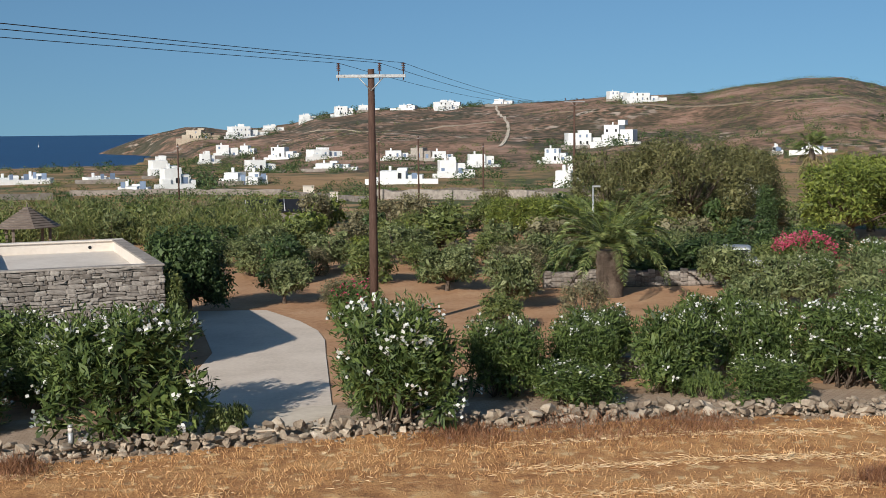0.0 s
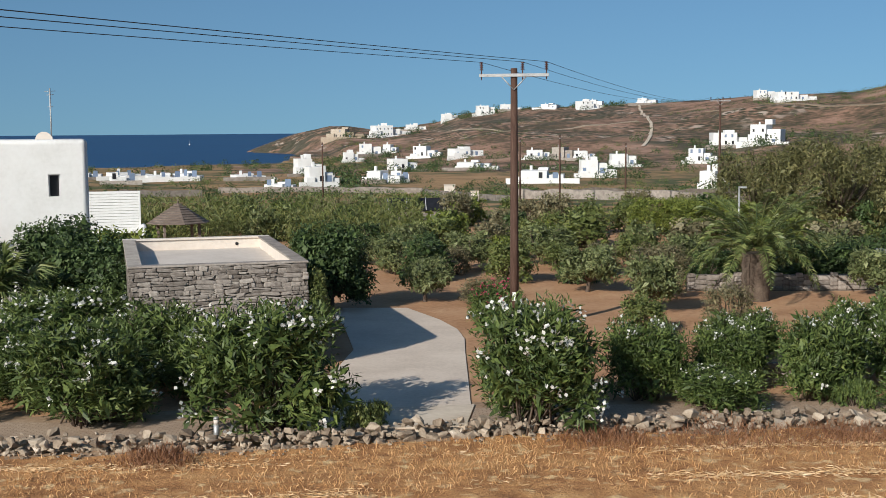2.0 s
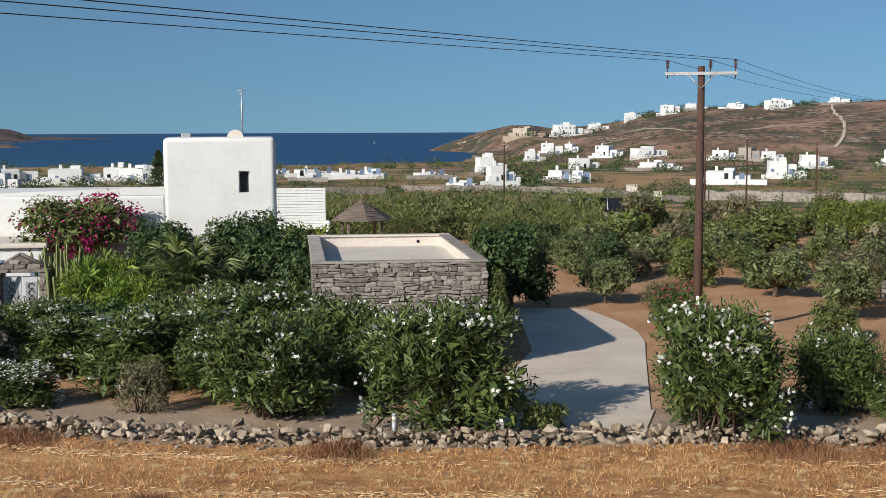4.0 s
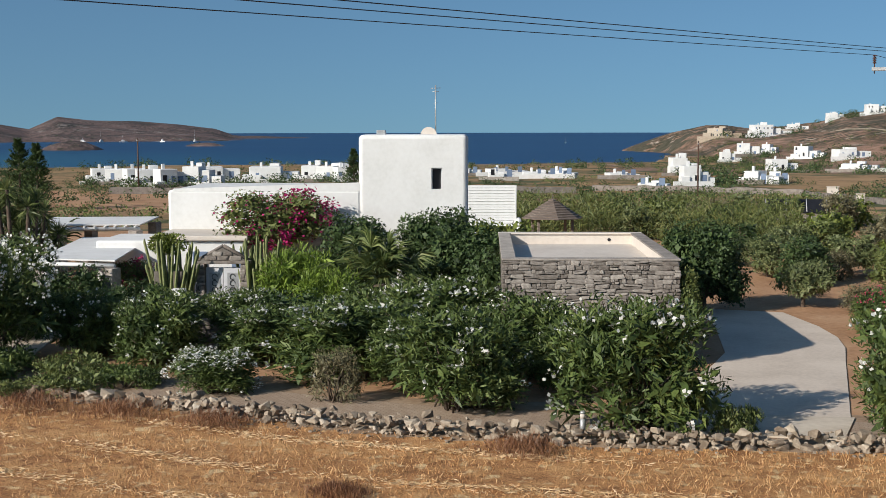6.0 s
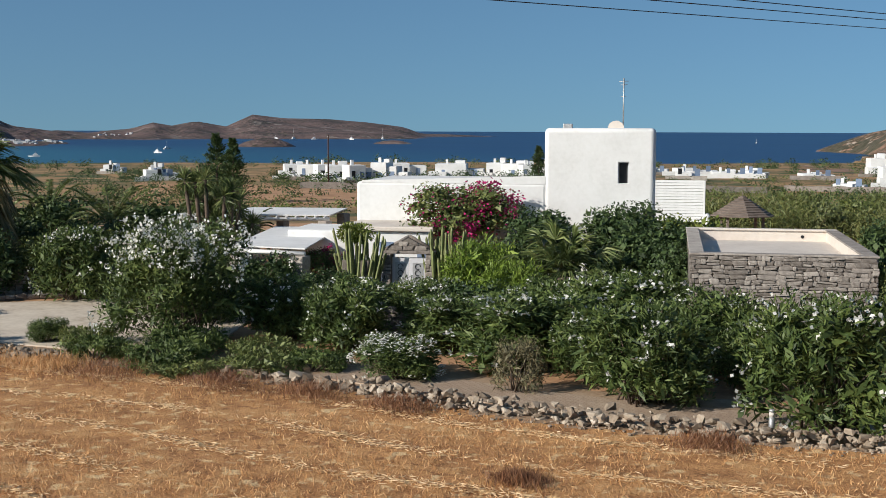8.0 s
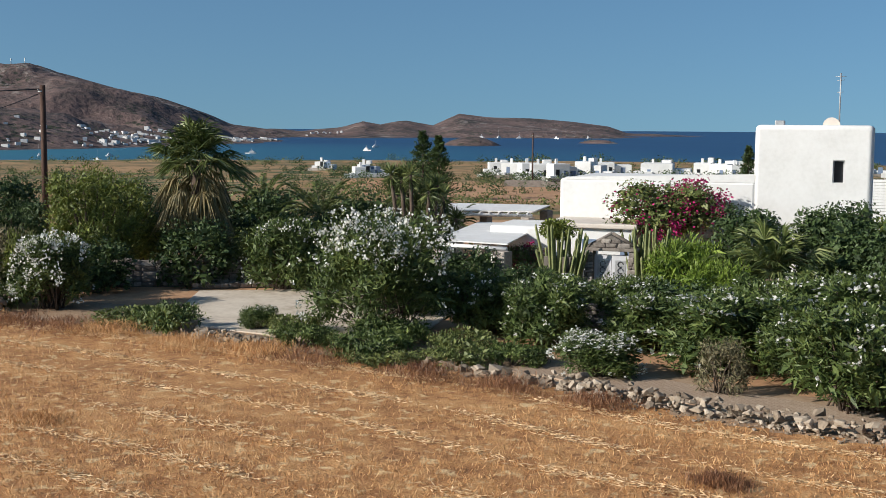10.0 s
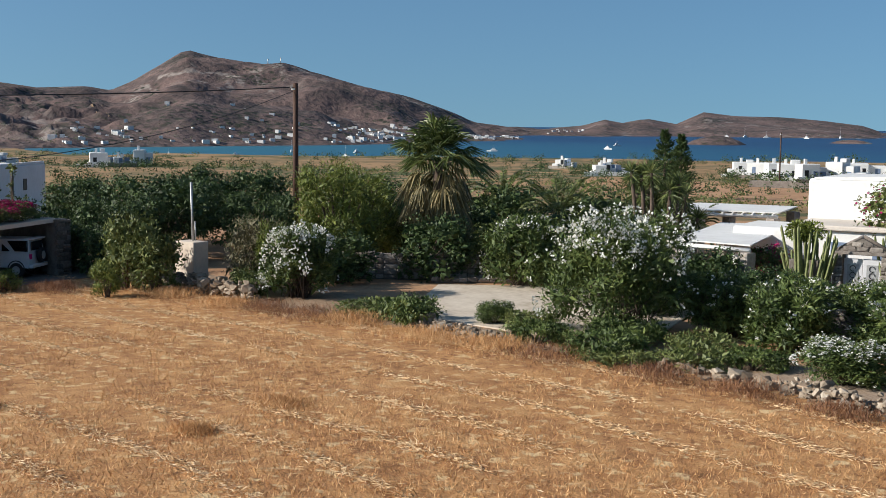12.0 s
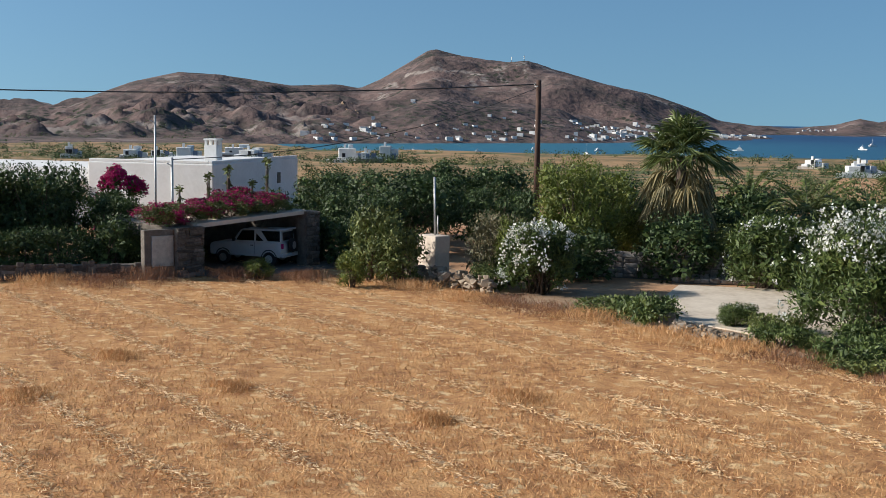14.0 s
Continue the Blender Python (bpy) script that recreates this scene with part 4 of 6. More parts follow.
def wheel(parent, x, y, z, r=0.33, w=0.2, axis="y", name="wheel"):
    d = Vector((0, w / 2, 0)) if axis == "y" else Vector((w / 2, 0, 0))
    c = Vector((x, y, z))
    tyre = part(name, tube(bmesh.new(), [c - d, c - d * 0.7, c + d * 0.7, c + d], [r * 0.85, r, r, r * 0.85], 20), M_TYRE, parent)
    part("rim", tube(bmesh.new(), [c - d * 1.05, c + d * 1.05], r * 0.55, 14), M_STEEL, tyre)


def jeep(m):
    t = thing("small_jeep", "white two-door off-road car parked nose in", "car", m)
    # length along x, nose at -x
    prof = [(-1.8, 0.45), (-1.82, 0.85), (-1.7, 0.98), (-0.75, 1.05), (1.62, 1.05), (1.68, 0.8), (1.66, 0.42)]
    def extrude(prof, y0, y1, taper=0.0):
        bm = bmesh.new()
        a, b = [bm.verts.new((x, y0 + taper * max(0, z - 1.05), z)) for x, z in prof], [bm.verts.new((x, y1 - taper * max(0, z - 1.05), z)) for x, z in prof]
        bm.faces.new(a), bm.faces.new(b[::-1])
        for i in range(len(prof)):
            bm.faces.new((a[i], b[i], b[(i + 1) % len(prof)], a[(i + 1) % len(prof)]))
        bmesh.ops.recalc_face_normals(bm, faces=bm.faces)
        bmesh.ops.bevel(bm, geom=list(bm.edges), offset=0.03, segments=2, affect="EDGES")
        return bm
    part("body", extrude(prof, -0.76, 0.76), M_CARWHITE, t)
    cab = part("cabin", extrude([(-0.72, 1.06), (-0.35, 1.6), (0.9, 1.64), (1.6, 1.62), (1.64, 1.06)], -0.7, 0.7, 0.15), M_CARWHITE, t)
    panes = (((-0.52, 1.12), (-0.27, 1.54), (0.34, 1.57), (0.34, 1.12)), ((0.44, 1.12), (0.44, 1.44), (0.82, 1.12)), ((0.66, 1.56), (1.58, 1.57), (1.6, 1.12), (1.02, 1.12)))
    for s in (-1, 1):
        for pane in panes:
            bm = bmesh.new()
            bm.faces.new([bm.verts.new((x, s * (0.715 - 0.15 * (z - 1.05)), z)) for x, z in pane])
            bmesh.ops.solidify(bm, geom=bm.faces[:], thickness=0.02)
            part("side_window", bm, M_GLASS, cab)
        part("door_seam", boxed(0.38, min(s * 0.757, s * 0.764), 0.5, 0.395, max(s * 0.757, s * 0.764), 1.04), M_TYRE, t)
        part("door_handle", boxed(0.2, min(s * 0.76, s * 0.785), 0.9, 0.34, max(s * 0.76, s * 0.785), 0.94, 0.008), M_TYRE, t)
        part("mirror", boxed(-0.62, min(s * 0.76, s * 0.93), 1.08, -0.52, max(s * 0.76, s * 0.93), 1.22, 0.03), M_TYRE, t)
        for x in (-1.15, 1.1):
            arc = [(x + 0.37 * math.cos(q * math.pi / 8), s * 0.765, 0.36 + 0.37 * math.sin(q * math.pi / 8)) for q in range(9)]
            part("wheel_arch", tube(bmesh.new(), arc, 0.025, 6), M_TYRE, t)
        part("tail_light", boxed(1.655, min(s * 0.55, s * 0.7), 0.8, 1.72, max(s * 0.55, s * 0.7), 1.02, 0.01), M_MAGENTA, t, "red tail light")
        for x in (-1.15, 1.1):
            wheel(t, x, s * 0.68, 0.33)
    part("roof_spoiler", boxed(1.45, -0.6, 1.6, 1.78, 0.6, 1.67, 0.02), M_CARWHITE, cab)
    part("rear_window", boxed(1.64, -0.5, 1.15, 1.67, 0.5, 1.52, 0.01), M_GLASS, cab)
    part("bumper", boxed(1.66, -0.74, 0.42, 1.82, 0.74, 0.58, 0.03), M_CARWHITE, t)
    part("bumper", boxed(-1.95, -0.74, 0.42, -1.8, 0.74, 0.58, 0.03), M_TYRE, t)
    wheel(t, 1.82, 0.1, 0.92, 0.32, 0.2, "x", "spare_wheel")
    return t


jeep(pose(-53.49, 17.6, 0.05, 0, 0, 45))


def hatchback(m):
    t = thing("parked_car", "pale blue parked car half hidden by a hedge", "car", m)
    part("body", boxed(-2.0, -0.82, 0.3, 2.0, 0.82, 0.95, 0.14), M_CARPAINT, t)
    part("roof", boxed(-1.0, -0.68, 0.9, 1.5, 0.68, 1.52, 0.2), M_CARPAINT, t)
    for s in (-1, 1):
        part("side_window", boxed(-0.85, min(s * 0.66, s * 0.69), 1.0, 1.3, max(s * 0.66, s * 0.69), 1.38, 0.01), M_GLASS, t)
        for x in (-1.25, 1.25):
            wheel(t, x, s * 0.74, 0.32)
    part("windscreen", boxed(-1.02, -0.55, 1.02, -0.97, 0.55, 1.4, 0.01), M_GLASS, t)
    return t


hatchback(pose(13.8, 59.5, 0.0, 0, 0, 165))


def gate_pillar():
    t = thing("gate_pillar", "square white concrete pillar with a steel pipe", "pillar", pose(-46.9, 23.3, 0, 0, 0, 15))
    part("pillar", boxed(-0.58, -0.4, -0.2, 0.58, 0.4, 1.78, 0.03), M_CONCRETE, t)
    part("pipe", tube(bmesh.new(), [(-0.02, 0.1, 1.7), (-0.1, 0.1, 4.2)], 0.05, 8), M_STEEL, t)
    part("pipe", tube(bmesh.new(), [(0.14, 0.1, 1.7), (0.13, 0.1, 2.6)], 0.03, 8), M_STEEL, t)
    return t


gate_pillar()


def plain_pole(x, y, top, r=0.11, mat=None, label="slim dark wooden cable pole"):
    t = thing("cable_pole", label, "utility pole", pose(x, y, zt(x, y)))
    part("pole", tube(bmesh.new(), [(0, 0, -0.5), (0, 0, top * 0.5), (0, 0, top)], [r * 1.25, r * 1.1, r], 10), mat or M_POLE, t)
    part("bracket", tube(bmesh.new(), [(0, -r, top - 0.35), (0.05, -r - 0.2, top - 0.25)], 0.025, 6), M_STEEL, t)
    part("clamp", boxed(-r - 0.02, -r - 0.03, top - 0.4, r + 0.02, -r + 0.01, top - 0.32, 0.005), M_STEEL, t)
    return t


plain_pole(-65.7, 39.4, 9.0, 0.16)
plain_pole(-60.66, 14.9, 6.6, 0.05, M_STEEL, "thin grey steel pole behind the carport")
plain_pole(-56.6, 14.7, 4.7, 0.06, M_STEEL, "thin grey steel pole beside the carport")
wire((-65.7, 39.2, 8.75), (-72, -18, 8.8), 1.0, 0.035, "thick black bundled overhead cable")
wire((-65.7, 39.2, 8.5), (-56.6, 14.7, 4.6), 0.9, 0.022, "slack black service cable to the house")
plain_pole(-8.5, 164, 8.0, 0.09)
plain_pole(-3.0, 150, 8.0, 0.09)
plain_pole(4.5, 140, 7.0, 0.09)
plain_pole(-32, 150, 7.5, 0.09)
plain_pole(-126, 165, 8.5, 0.1)
plain_pole(36, 210, 7.5, 0.09)


def street_light(x, y, h):
    t = thing("street_lamp", "slim grey lamp post with a short head", "street lamp", pose(x, y, zt(x, y)))
    part("post", tube(bmesh.new(), [(0, 0, -0.3), (0, 0, h)], [0.07, 0.05], 8), M_STEEL, t)
    part("lamp_head", boxed(-0.05, -0.09, h - 0.05, 0.4, 0.09, h + 0.05, 0.03), M_STEEL, t)
    return t


street_light(8.2, 68, 4.0)


def kiosk(x, y, w, h):
    t = thing("utility_kiosk", "small pale rendered utility kiosk in the fields", "utility box", pose(x, y, zt(x, y), 0, 0, 10))
    part("body", boxed(-w / 2, -0.5, -0.3, w / 2, 0.5, h, 0.03), M_SCREED, t)
    part("cap", boxed(-w / 2 - 0.08, -0.58, h, w / 2 + 0.08, 0.58, h + 0.1, 0.02), M_CONCRETE, t)
    return t


kiosk(-21.2, 194.8, 1.7, 1.6)
kiosk(-14.1, 159.4, 0.9, 1.2)


# ---- distant houses ----
def house(x, y, w, h, seed, mat=None, label=""):
    rng = random.Random(seed)
    d = w * rng.uniform(0.7, 1.0)
    z = zt(x, y)
    t = thing("white_house" if mat is None else "stone_house", label or ["white cube-shaped village house with small dark windows", "whitewashed flat-roofed house on the plain", "white stepped house with a roof terrace"][seed % 3], "house", pose(x, y, z, 0, 0, math.degrees(math.atan2(-x, y)) + rng.uniform(-22, 22)), "village houses")
    mat = mat or M_WHITE
    f = rng.uniform(0.5, 0.7)
    part("main_block", boxed(-w / 2, 0, -4, w / 2 * (2 * f - 1), d, h, 0.08), mat, t)
    part("side_block", boxed(w / 2 * (2 * f - 1) + 0.002, d * 0.12, -4, w / 2, d * 0.95, h * rng.uniform(0.62, 0.85), 0.08), mat, t)
    part("terrace_block", boxed(-w * rng.uniform(0.55, 0.68), -d * 0.1, -4, -w * rng.uniform(0.2, 0.35), d * 0.5, h * rng.uniform(0.35, 0.55), 0.06), mat, t)
    if rng.random() < 0.5:
        part("upper_block", boxed(-w * 0.1, d * 0.45, h - 0.02, w * rng.uniform(0.05, 0.2), d * 0.95, h * rng.uniform(1.15, 1.35), 0.06), mat, t)
    if seed % 2:
        part("annex", boxed(w / 2 + 0.004, d * 0.2, -4, w * rng.uniform(0.75, 1.0), d * 0.8, h * rng.uniform(0.4, 0.6), 0.06), mat, t)
    part("yard_wall", boxed(-w * rng.uniform(0.75, 1.0), -d * 0.32, -4, w * rng.uniform(0.35, 0.9), -d * 0.32 + 0.3, rng.uniform(0.5, 1.0), 0.03), mat if seed % 3 else M_STONE, t)
    part("chimney", boxed(-w * 0.3, d * 0.4, h - 0.1, -w * 0.3 + 0.5, d * 0.4 + 0.5, h + 0.9, 0.03), mat, t)
    storeys = 2 if h > 4.4 else 1
    for s in range(storeys):
        for k in range(max(2, int(w * f / 2.4))):
            if rng.random() < 0.35:
                continue
            u = -w / 2 + w * f * (k + 0.5 + rng.uniform(-0.15, 0.15)) / max(2, int(w * f / 2.4))
            z0 = h / storeys * s + 0.95
            win = part("window", boxed(u - 0.36, -0.03, z0, u + 0.36, 0.03, z0 + rng.choice((1.0, 1.1, 1.3)), 0.01), M_DARK if rng.random() < 0.6 else M_BLUE, t)
            part("sill", boxed(u - 0.5, -0.1, z0 - 0.1, u + 0.5, 0.02, z0 - 0.005, 0.01), mat, win)
    u = w * (f - 0.5) + w * (1 - f) * 0.5
    part("door", boxed(u - 0.5, d * 0.12 - 0.04, -0.1, u + 0.5, d * 0.12 + 0.02, 2.0, 0.01), M_BLUE, t)
    return t


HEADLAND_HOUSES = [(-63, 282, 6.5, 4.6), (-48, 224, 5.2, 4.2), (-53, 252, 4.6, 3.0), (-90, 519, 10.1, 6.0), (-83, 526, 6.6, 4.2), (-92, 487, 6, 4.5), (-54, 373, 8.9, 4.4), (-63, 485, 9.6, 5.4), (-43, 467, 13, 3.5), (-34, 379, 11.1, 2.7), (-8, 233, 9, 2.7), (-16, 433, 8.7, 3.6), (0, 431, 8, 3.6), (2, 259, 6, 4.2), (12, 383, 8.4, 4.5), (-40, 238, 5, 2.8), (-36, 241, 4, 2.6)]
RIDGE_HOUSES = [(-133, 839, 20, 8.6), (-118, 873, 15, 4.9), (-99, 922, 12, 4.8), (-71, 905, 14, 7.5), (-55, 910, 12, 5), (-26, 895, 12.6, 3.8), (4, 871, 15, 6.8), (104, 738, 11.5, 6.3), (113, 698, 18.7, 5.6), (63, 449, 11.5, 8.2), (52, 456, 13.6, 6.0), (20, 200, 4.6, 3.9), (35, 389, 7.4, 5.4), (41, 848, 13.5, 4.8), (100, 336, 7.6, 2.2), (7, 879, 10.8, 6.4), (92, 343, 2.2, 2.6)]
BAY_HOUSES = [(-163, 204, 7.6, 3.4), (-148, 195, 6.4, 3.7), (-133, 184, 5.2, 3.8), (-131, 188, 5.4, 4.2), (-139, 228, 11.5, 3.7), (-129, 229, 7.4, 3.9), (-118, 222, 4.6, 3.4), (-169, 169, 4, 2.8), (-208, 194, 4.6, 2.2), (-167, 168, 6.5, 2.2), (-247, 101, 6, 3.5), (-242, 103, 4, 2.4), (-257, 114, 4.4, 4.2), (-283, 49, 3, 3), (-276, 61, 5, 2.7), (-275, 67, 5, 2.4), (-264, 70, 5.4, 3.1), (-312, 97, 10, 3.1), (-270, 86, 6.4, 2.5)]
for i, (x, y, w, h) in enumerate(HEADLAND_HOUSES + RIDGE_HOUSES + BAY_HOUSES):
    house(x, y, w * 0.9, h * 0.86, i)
for i, (x, y, w, h) in enumerate([(-156, 199, 6.5, 3.0), (-141, 189, 6.0, 3.2), (-151, 226, 8.5, 3.0), (-124, 226, 6.5, 3.3), (-112, 219, 5.5, 2.9), (-105, 222, 6.5, 2.8), (-86.5, 226.5, 5.0, 1.3), (-84.4, 244.2, 7.5, 1.2), (-82.0, 249.3, 5.5, 1.4), (-68.6, 251.2, 6.5, 1.2), (-52.6, 209.9, 5.0, 1.1), (-98, 262, 9, 1.4), (-112, 268, 8, 1.4)]):
    house(x, y, w, h, 120 + i)
house(-8, 432, 7.1, 4.2, 90, M_STONE, "grey stone house among white ones")
house(-163, 829, 16, 6, 91, M_RUBBLE, "ruined stone farmstead on the headland")
house(21.5, 92, 4, 4.4, 92, None, "white house half hidden behind trees")


def boat(x, y, s, seed):
    t = thing("boat", "white motor yacht lying on the bay", "boat", pose(x, y, SEA - 0.2, 0, 0, seed * 77), "boats on the bay")
    bm = bmesh.new()
    ring = [(-1, 0.0), (-0.95, 0.24), (0.2, 0.26), (1, 0.0), (0.2, -0.26), (-0.95, -0.24)]
    lo, hi = [bm.verts.new((p[0] * 5 * s, p[1] * 5 * s, 0)) for p in ring], [bm.verts.new((p[0] * 5.6 * s, p[1] * 6 * s, 1.5 * s)) for p in ring]
    bm.faces.new(hi), bm.faces.new(lo[::-1])
    for i in range(6):
        bm.faces.new((lo[i], lo[(i + 1) % 6], hi[(i + 1) % 6], hi[i]))
    part("hull", bm, M_WHITE, t)
    part("cabin", boxed(-3.5 * s, -1.0 * s, 1.5 * s, 1.2 * s, 1.0 * s, 2.8 * s, 0.2 * s), M_WHITE, t)
    part("flybridge", boxed(-2.5 * s, -0.8 * s, 2.8 * s, 0 * s, 0.8 * s, 3.8 * s, 0.2 * s), M_GREYPAINT, t)
    part("mast", tube(bmesh.new(), [(-1 * s, 0, 3.5 * s), (-1 * s, 0, (6 + seed % 3 * 4) * s)], 0.08 * s, 6), M_WHITE, t)
    return t


for i, (a, r, s) in enumerate([(45.0, 860, 0.95), (44.6, 1000, 0.9), (59.5, 700, 0.7), (50.3, 760, 0.9), (52.7, 660, 0.5), (57, 620, 0.6), (56.5, 700, 0.7), (65, 640, 0.5), (39, 1700, 1.6), (36.3, 1740, 1.5), (38, 1750, 1.4), (34.9, 1780, 1.6), (39.8, 1690, 1.6), (18, 1500, 0.8), (67, 600, 0.5), (62, 640, 0.5)]):
    boat(-r * math.sin(radians(a)), r * math.cos(radians(a)), s * 0.7, i)


# ---- trees and shrubs ----
def mesh_of(bm, name, mat):
    me = bpy.data.meshes.new(name)
    bm.to_mesh(me), bm.free()
    me.materials.append(mat)
    return me


def shrub_data(seed, mat, leaves=5000, length=0.22, width=0.07, count=38, w=3.0, h=2.4, spread=0.5, up=0.35, shell=0.22, low=0.0, droop=0.1, size=0.34):
    rng = np.random.default_rng(seed)
    lobes = lobes_for(rng, w, w * 0.92, h, count, low, size)
    bm = bmesh.new()
    for c, s in lobes[:14]:
        x, y = rng.uniform(-0.1, 0.1, 2) * w
        tube(bm, [(x, y, -0.2), (x * 0.7 + c[0] * 0.4, y * 0.7 + c[1] * 0.4, c[2] * 0.55), (c[0], c[1], c[2] + s[2] * 0.3)], [0.045, 0.03, 0.01], 5)
    return [("stemwork", mesh_of(bm, "stemwork", M_BARK)), ("leaves", leafage("leaves", rng, lobes, leaves, length, width, mat, shell, up, spread, droop))]


def tree_data(seed, mat, w, h, clear, leaves=9000, length=0.25, width=0.07, count=34, trunk=0.16, droop=0.15, up=0.2, shell=0.22, size=0.34, extra=None):
    """A bare tapered trunk with limbs into a crown of many lobes."""
    rng = np.random.default_rng(seed)
    lobes = lobes_for(rng, w, w * 0.95, h, count, clear, size)
    bm = bmesh.new()
    fork = max(clear, h * 0.18)
    lean = rng.uniform(-0.15, 0.15, 2)
    tube(bm, [(0, 0, -0.3), (lean[0] * 0.5, lean[1] * 0.5, fork * 0.5), (lean[0], lean[1], fork)], [trunk * 1.3, trunk, trunk * 0.85], 9)
    tm = mesh_of(bm, "trunk", M_BARK)
    bm = bmesh.new()
    for c, s in lobes[:16]:
        mid = (lean[0] * 0.5 + c[0] * 0.5, lean[1] * 0.5 + c[1] * 0.5, fork + (c[2] - fork) * 0.45)
        tube(bm, [(lean[0], lean[1], fork * 0.92), mid, (c[0], c[1], c[2] + s[2] * 0.4)], [trunk * 0.5, trunk * 0.3, 0.015], 6)
    data = [("trunk", tm), ("limbwork", mesh_of(bm, "limbwork", M_BARK)), ("crown", leafage("crown", rng, lobes, leaves, length, width, mat, shell, up, 0.5, droop))]
    if extra:
        bunch, _ = crown_points(rng, lobes[::2], 26, 0.05)
        tips = bunch[rng.integers(0, len(bunch), extra[1])] + rng.normal(size=(extra[1], 3)) * 0.14
        stray, _ = crown_points(rng, lobes, extra[1] // 3, 0.05)
        tips = np.concatenate([tips, stray])
        data.append(("blossom", blades("blossom", tips, rng.normal(size=tips.shape), 0.11, 0.09, extra[0], rng, 0)))
    return data


def frond_leaflets(rng, start, heading, length, rise, fall, n, leaf_len, leaf_w, spread=0.9):
    """Leaflets in two ranks along an arching rib."""
    f = np.linspace(0.12, 1, n)
    hx, hy = math.cos(heading), math.sin(heading)
    reach = length * f * (1 - 0.25 * f)
    zz = start[2] + length * (rise * f - fall * f ** 2)
    rib = np.stack([start[0] + hx * reach, start[1] + hy * reach, zz], 1)
    tang = unit(np.gradient(rib, axis=0))
    side = unit(np.cross(tang, np.array([0, 0, 1.0])))
    base, axis = [], []
    for s in (-1, 1):
        base.append(rib)
        axis.append(side * s * spread + tang * 0.75 + np.array([0, 0, 0.22]) + rng.normal(size=rib.shape) * 0.12)
    ln = leaf_len * np.sin(np.clip(f * 0.9 + 0.12, 0, 1) * math.pi) ** 0.6
    return np.concatenate(base), np.concatenate(axis), np.concatenate([ln, ln]), rib


def feather_palm(x, y, trunk_h, frond, count, seed, label, thick=0.32, group=""):
    rng = np.random.default_rng(seed)
    t = thing("date_palm", label, "palm", pose(x, y, zt(x, y)), group)
    bm = bmesh.new()
    n = 9
    tube(bm, [(0, 0, -0.3 + (trunk_h + 0.3) * i / n) for i in range(n + 1)], [thick * (1.0 + 0.12 * (i % 2)) for i in range(n + 1)], 12)
    part("trunk", bm, M_BARK, t)
    B, A, L = [], [], []
    bm = bmesh.new()
    for k in range(count):
        q = k / count
        rise = 1.4 - 1.0 * q + rng.uniform(-0.1, 0.1)
        b, a, l, rib = frond_leaflets(rng, (0, 0, trunk_h), k * 2.39996 + rng.uniform(-0.2, 0.2), frond * rng.uniform(0.85, 1.1), rise, 0.72 + 0.1 * q, 56, frond * 0.125, 0.03)
        B.append(b), A.append(a), L.append(l)
        tube(bm, [tuple(p) for p in rib[::6]], [0.035 - 0.003 * i for i in range(len(rib[::6]))], 4)
    tagged(part("ribwork", mesh_of(bm, "ribwork", M_PALM), None, t), kind="stuff")
    part("fronds", blades("fronds", np.concatenate(B), np.concatenate(A), np.concatenate(L), 0.05, M_PALM, rng, 0.2), None, t)
    return t


def fan_palm(x, y, trunk_h, radius, seed, label, skirt=60, leaves=42):
    rng = np.random.default_rng(seed)
    t = thing("fan_palm", label, "palm", pose(x, y, zt(x, y)))
    bm = bmesh.new()
    tube(bm, [(0, 0, -0.3), (0.05, 0, trunk_h * 0.5), (0, 0, trunk_h)], [0.3, 0.24, 0.22], 12)
    part("trunk", bm, M_BARK, t)

    def fans(n, lo, hi, reach, size, segments, droop, drop=0.0):
        B, A, L = [], [], []
        for k in range(n):
            a, e = k * 2.39996, rng.uniform(lo, hi)
            d = np.array([math.cos(a) * math.cos(e), math.sin(a) * math.cos(e), math.sin(e)])
            hub = np.array([0, 0, trunk_h - drop * rng.random()]) + d * reach * rng.uniform(0.5, 1.15)
            s = unit(np.cross(d, [0, 0, 1.0])[None])[0]
            for j in range(segments):
                w = (j / (segments - 1) - 0.5) * 2.5
                B.append(hub), A.append(d * math.cos(w) + s * math.sin(w) + np.array([0, 0, 0.1 - abs(w) * 0.12 - drop * 0.25]) + rng.normal(size=3) * 0.05), L.append(size * (1 - 0.15 * abs(w)) * rng.uniform(0.85, 1.1))
        return blades("fan_leaves", np.array(B), np.array(A), np.array(L), 0.085, None, rng, droop)
    green = fans(leaves, -0.25, 1.4, radius * 0.6, radius * 0.62, 22, 0.4)
    green.materials.append(M_PALM)
    part("fan_leaves", green, None, t)
    if skirt:
        dry = fans(skirt, -1.0, -0.1, radius * 0.5, radius * 0.55, 14, 0.6, 1.7)
        dry.materials.append(M_DRYFROND)
        part("dead_skirt", dry, None, t, "hanging skirt of dry brown fronds")
    return t


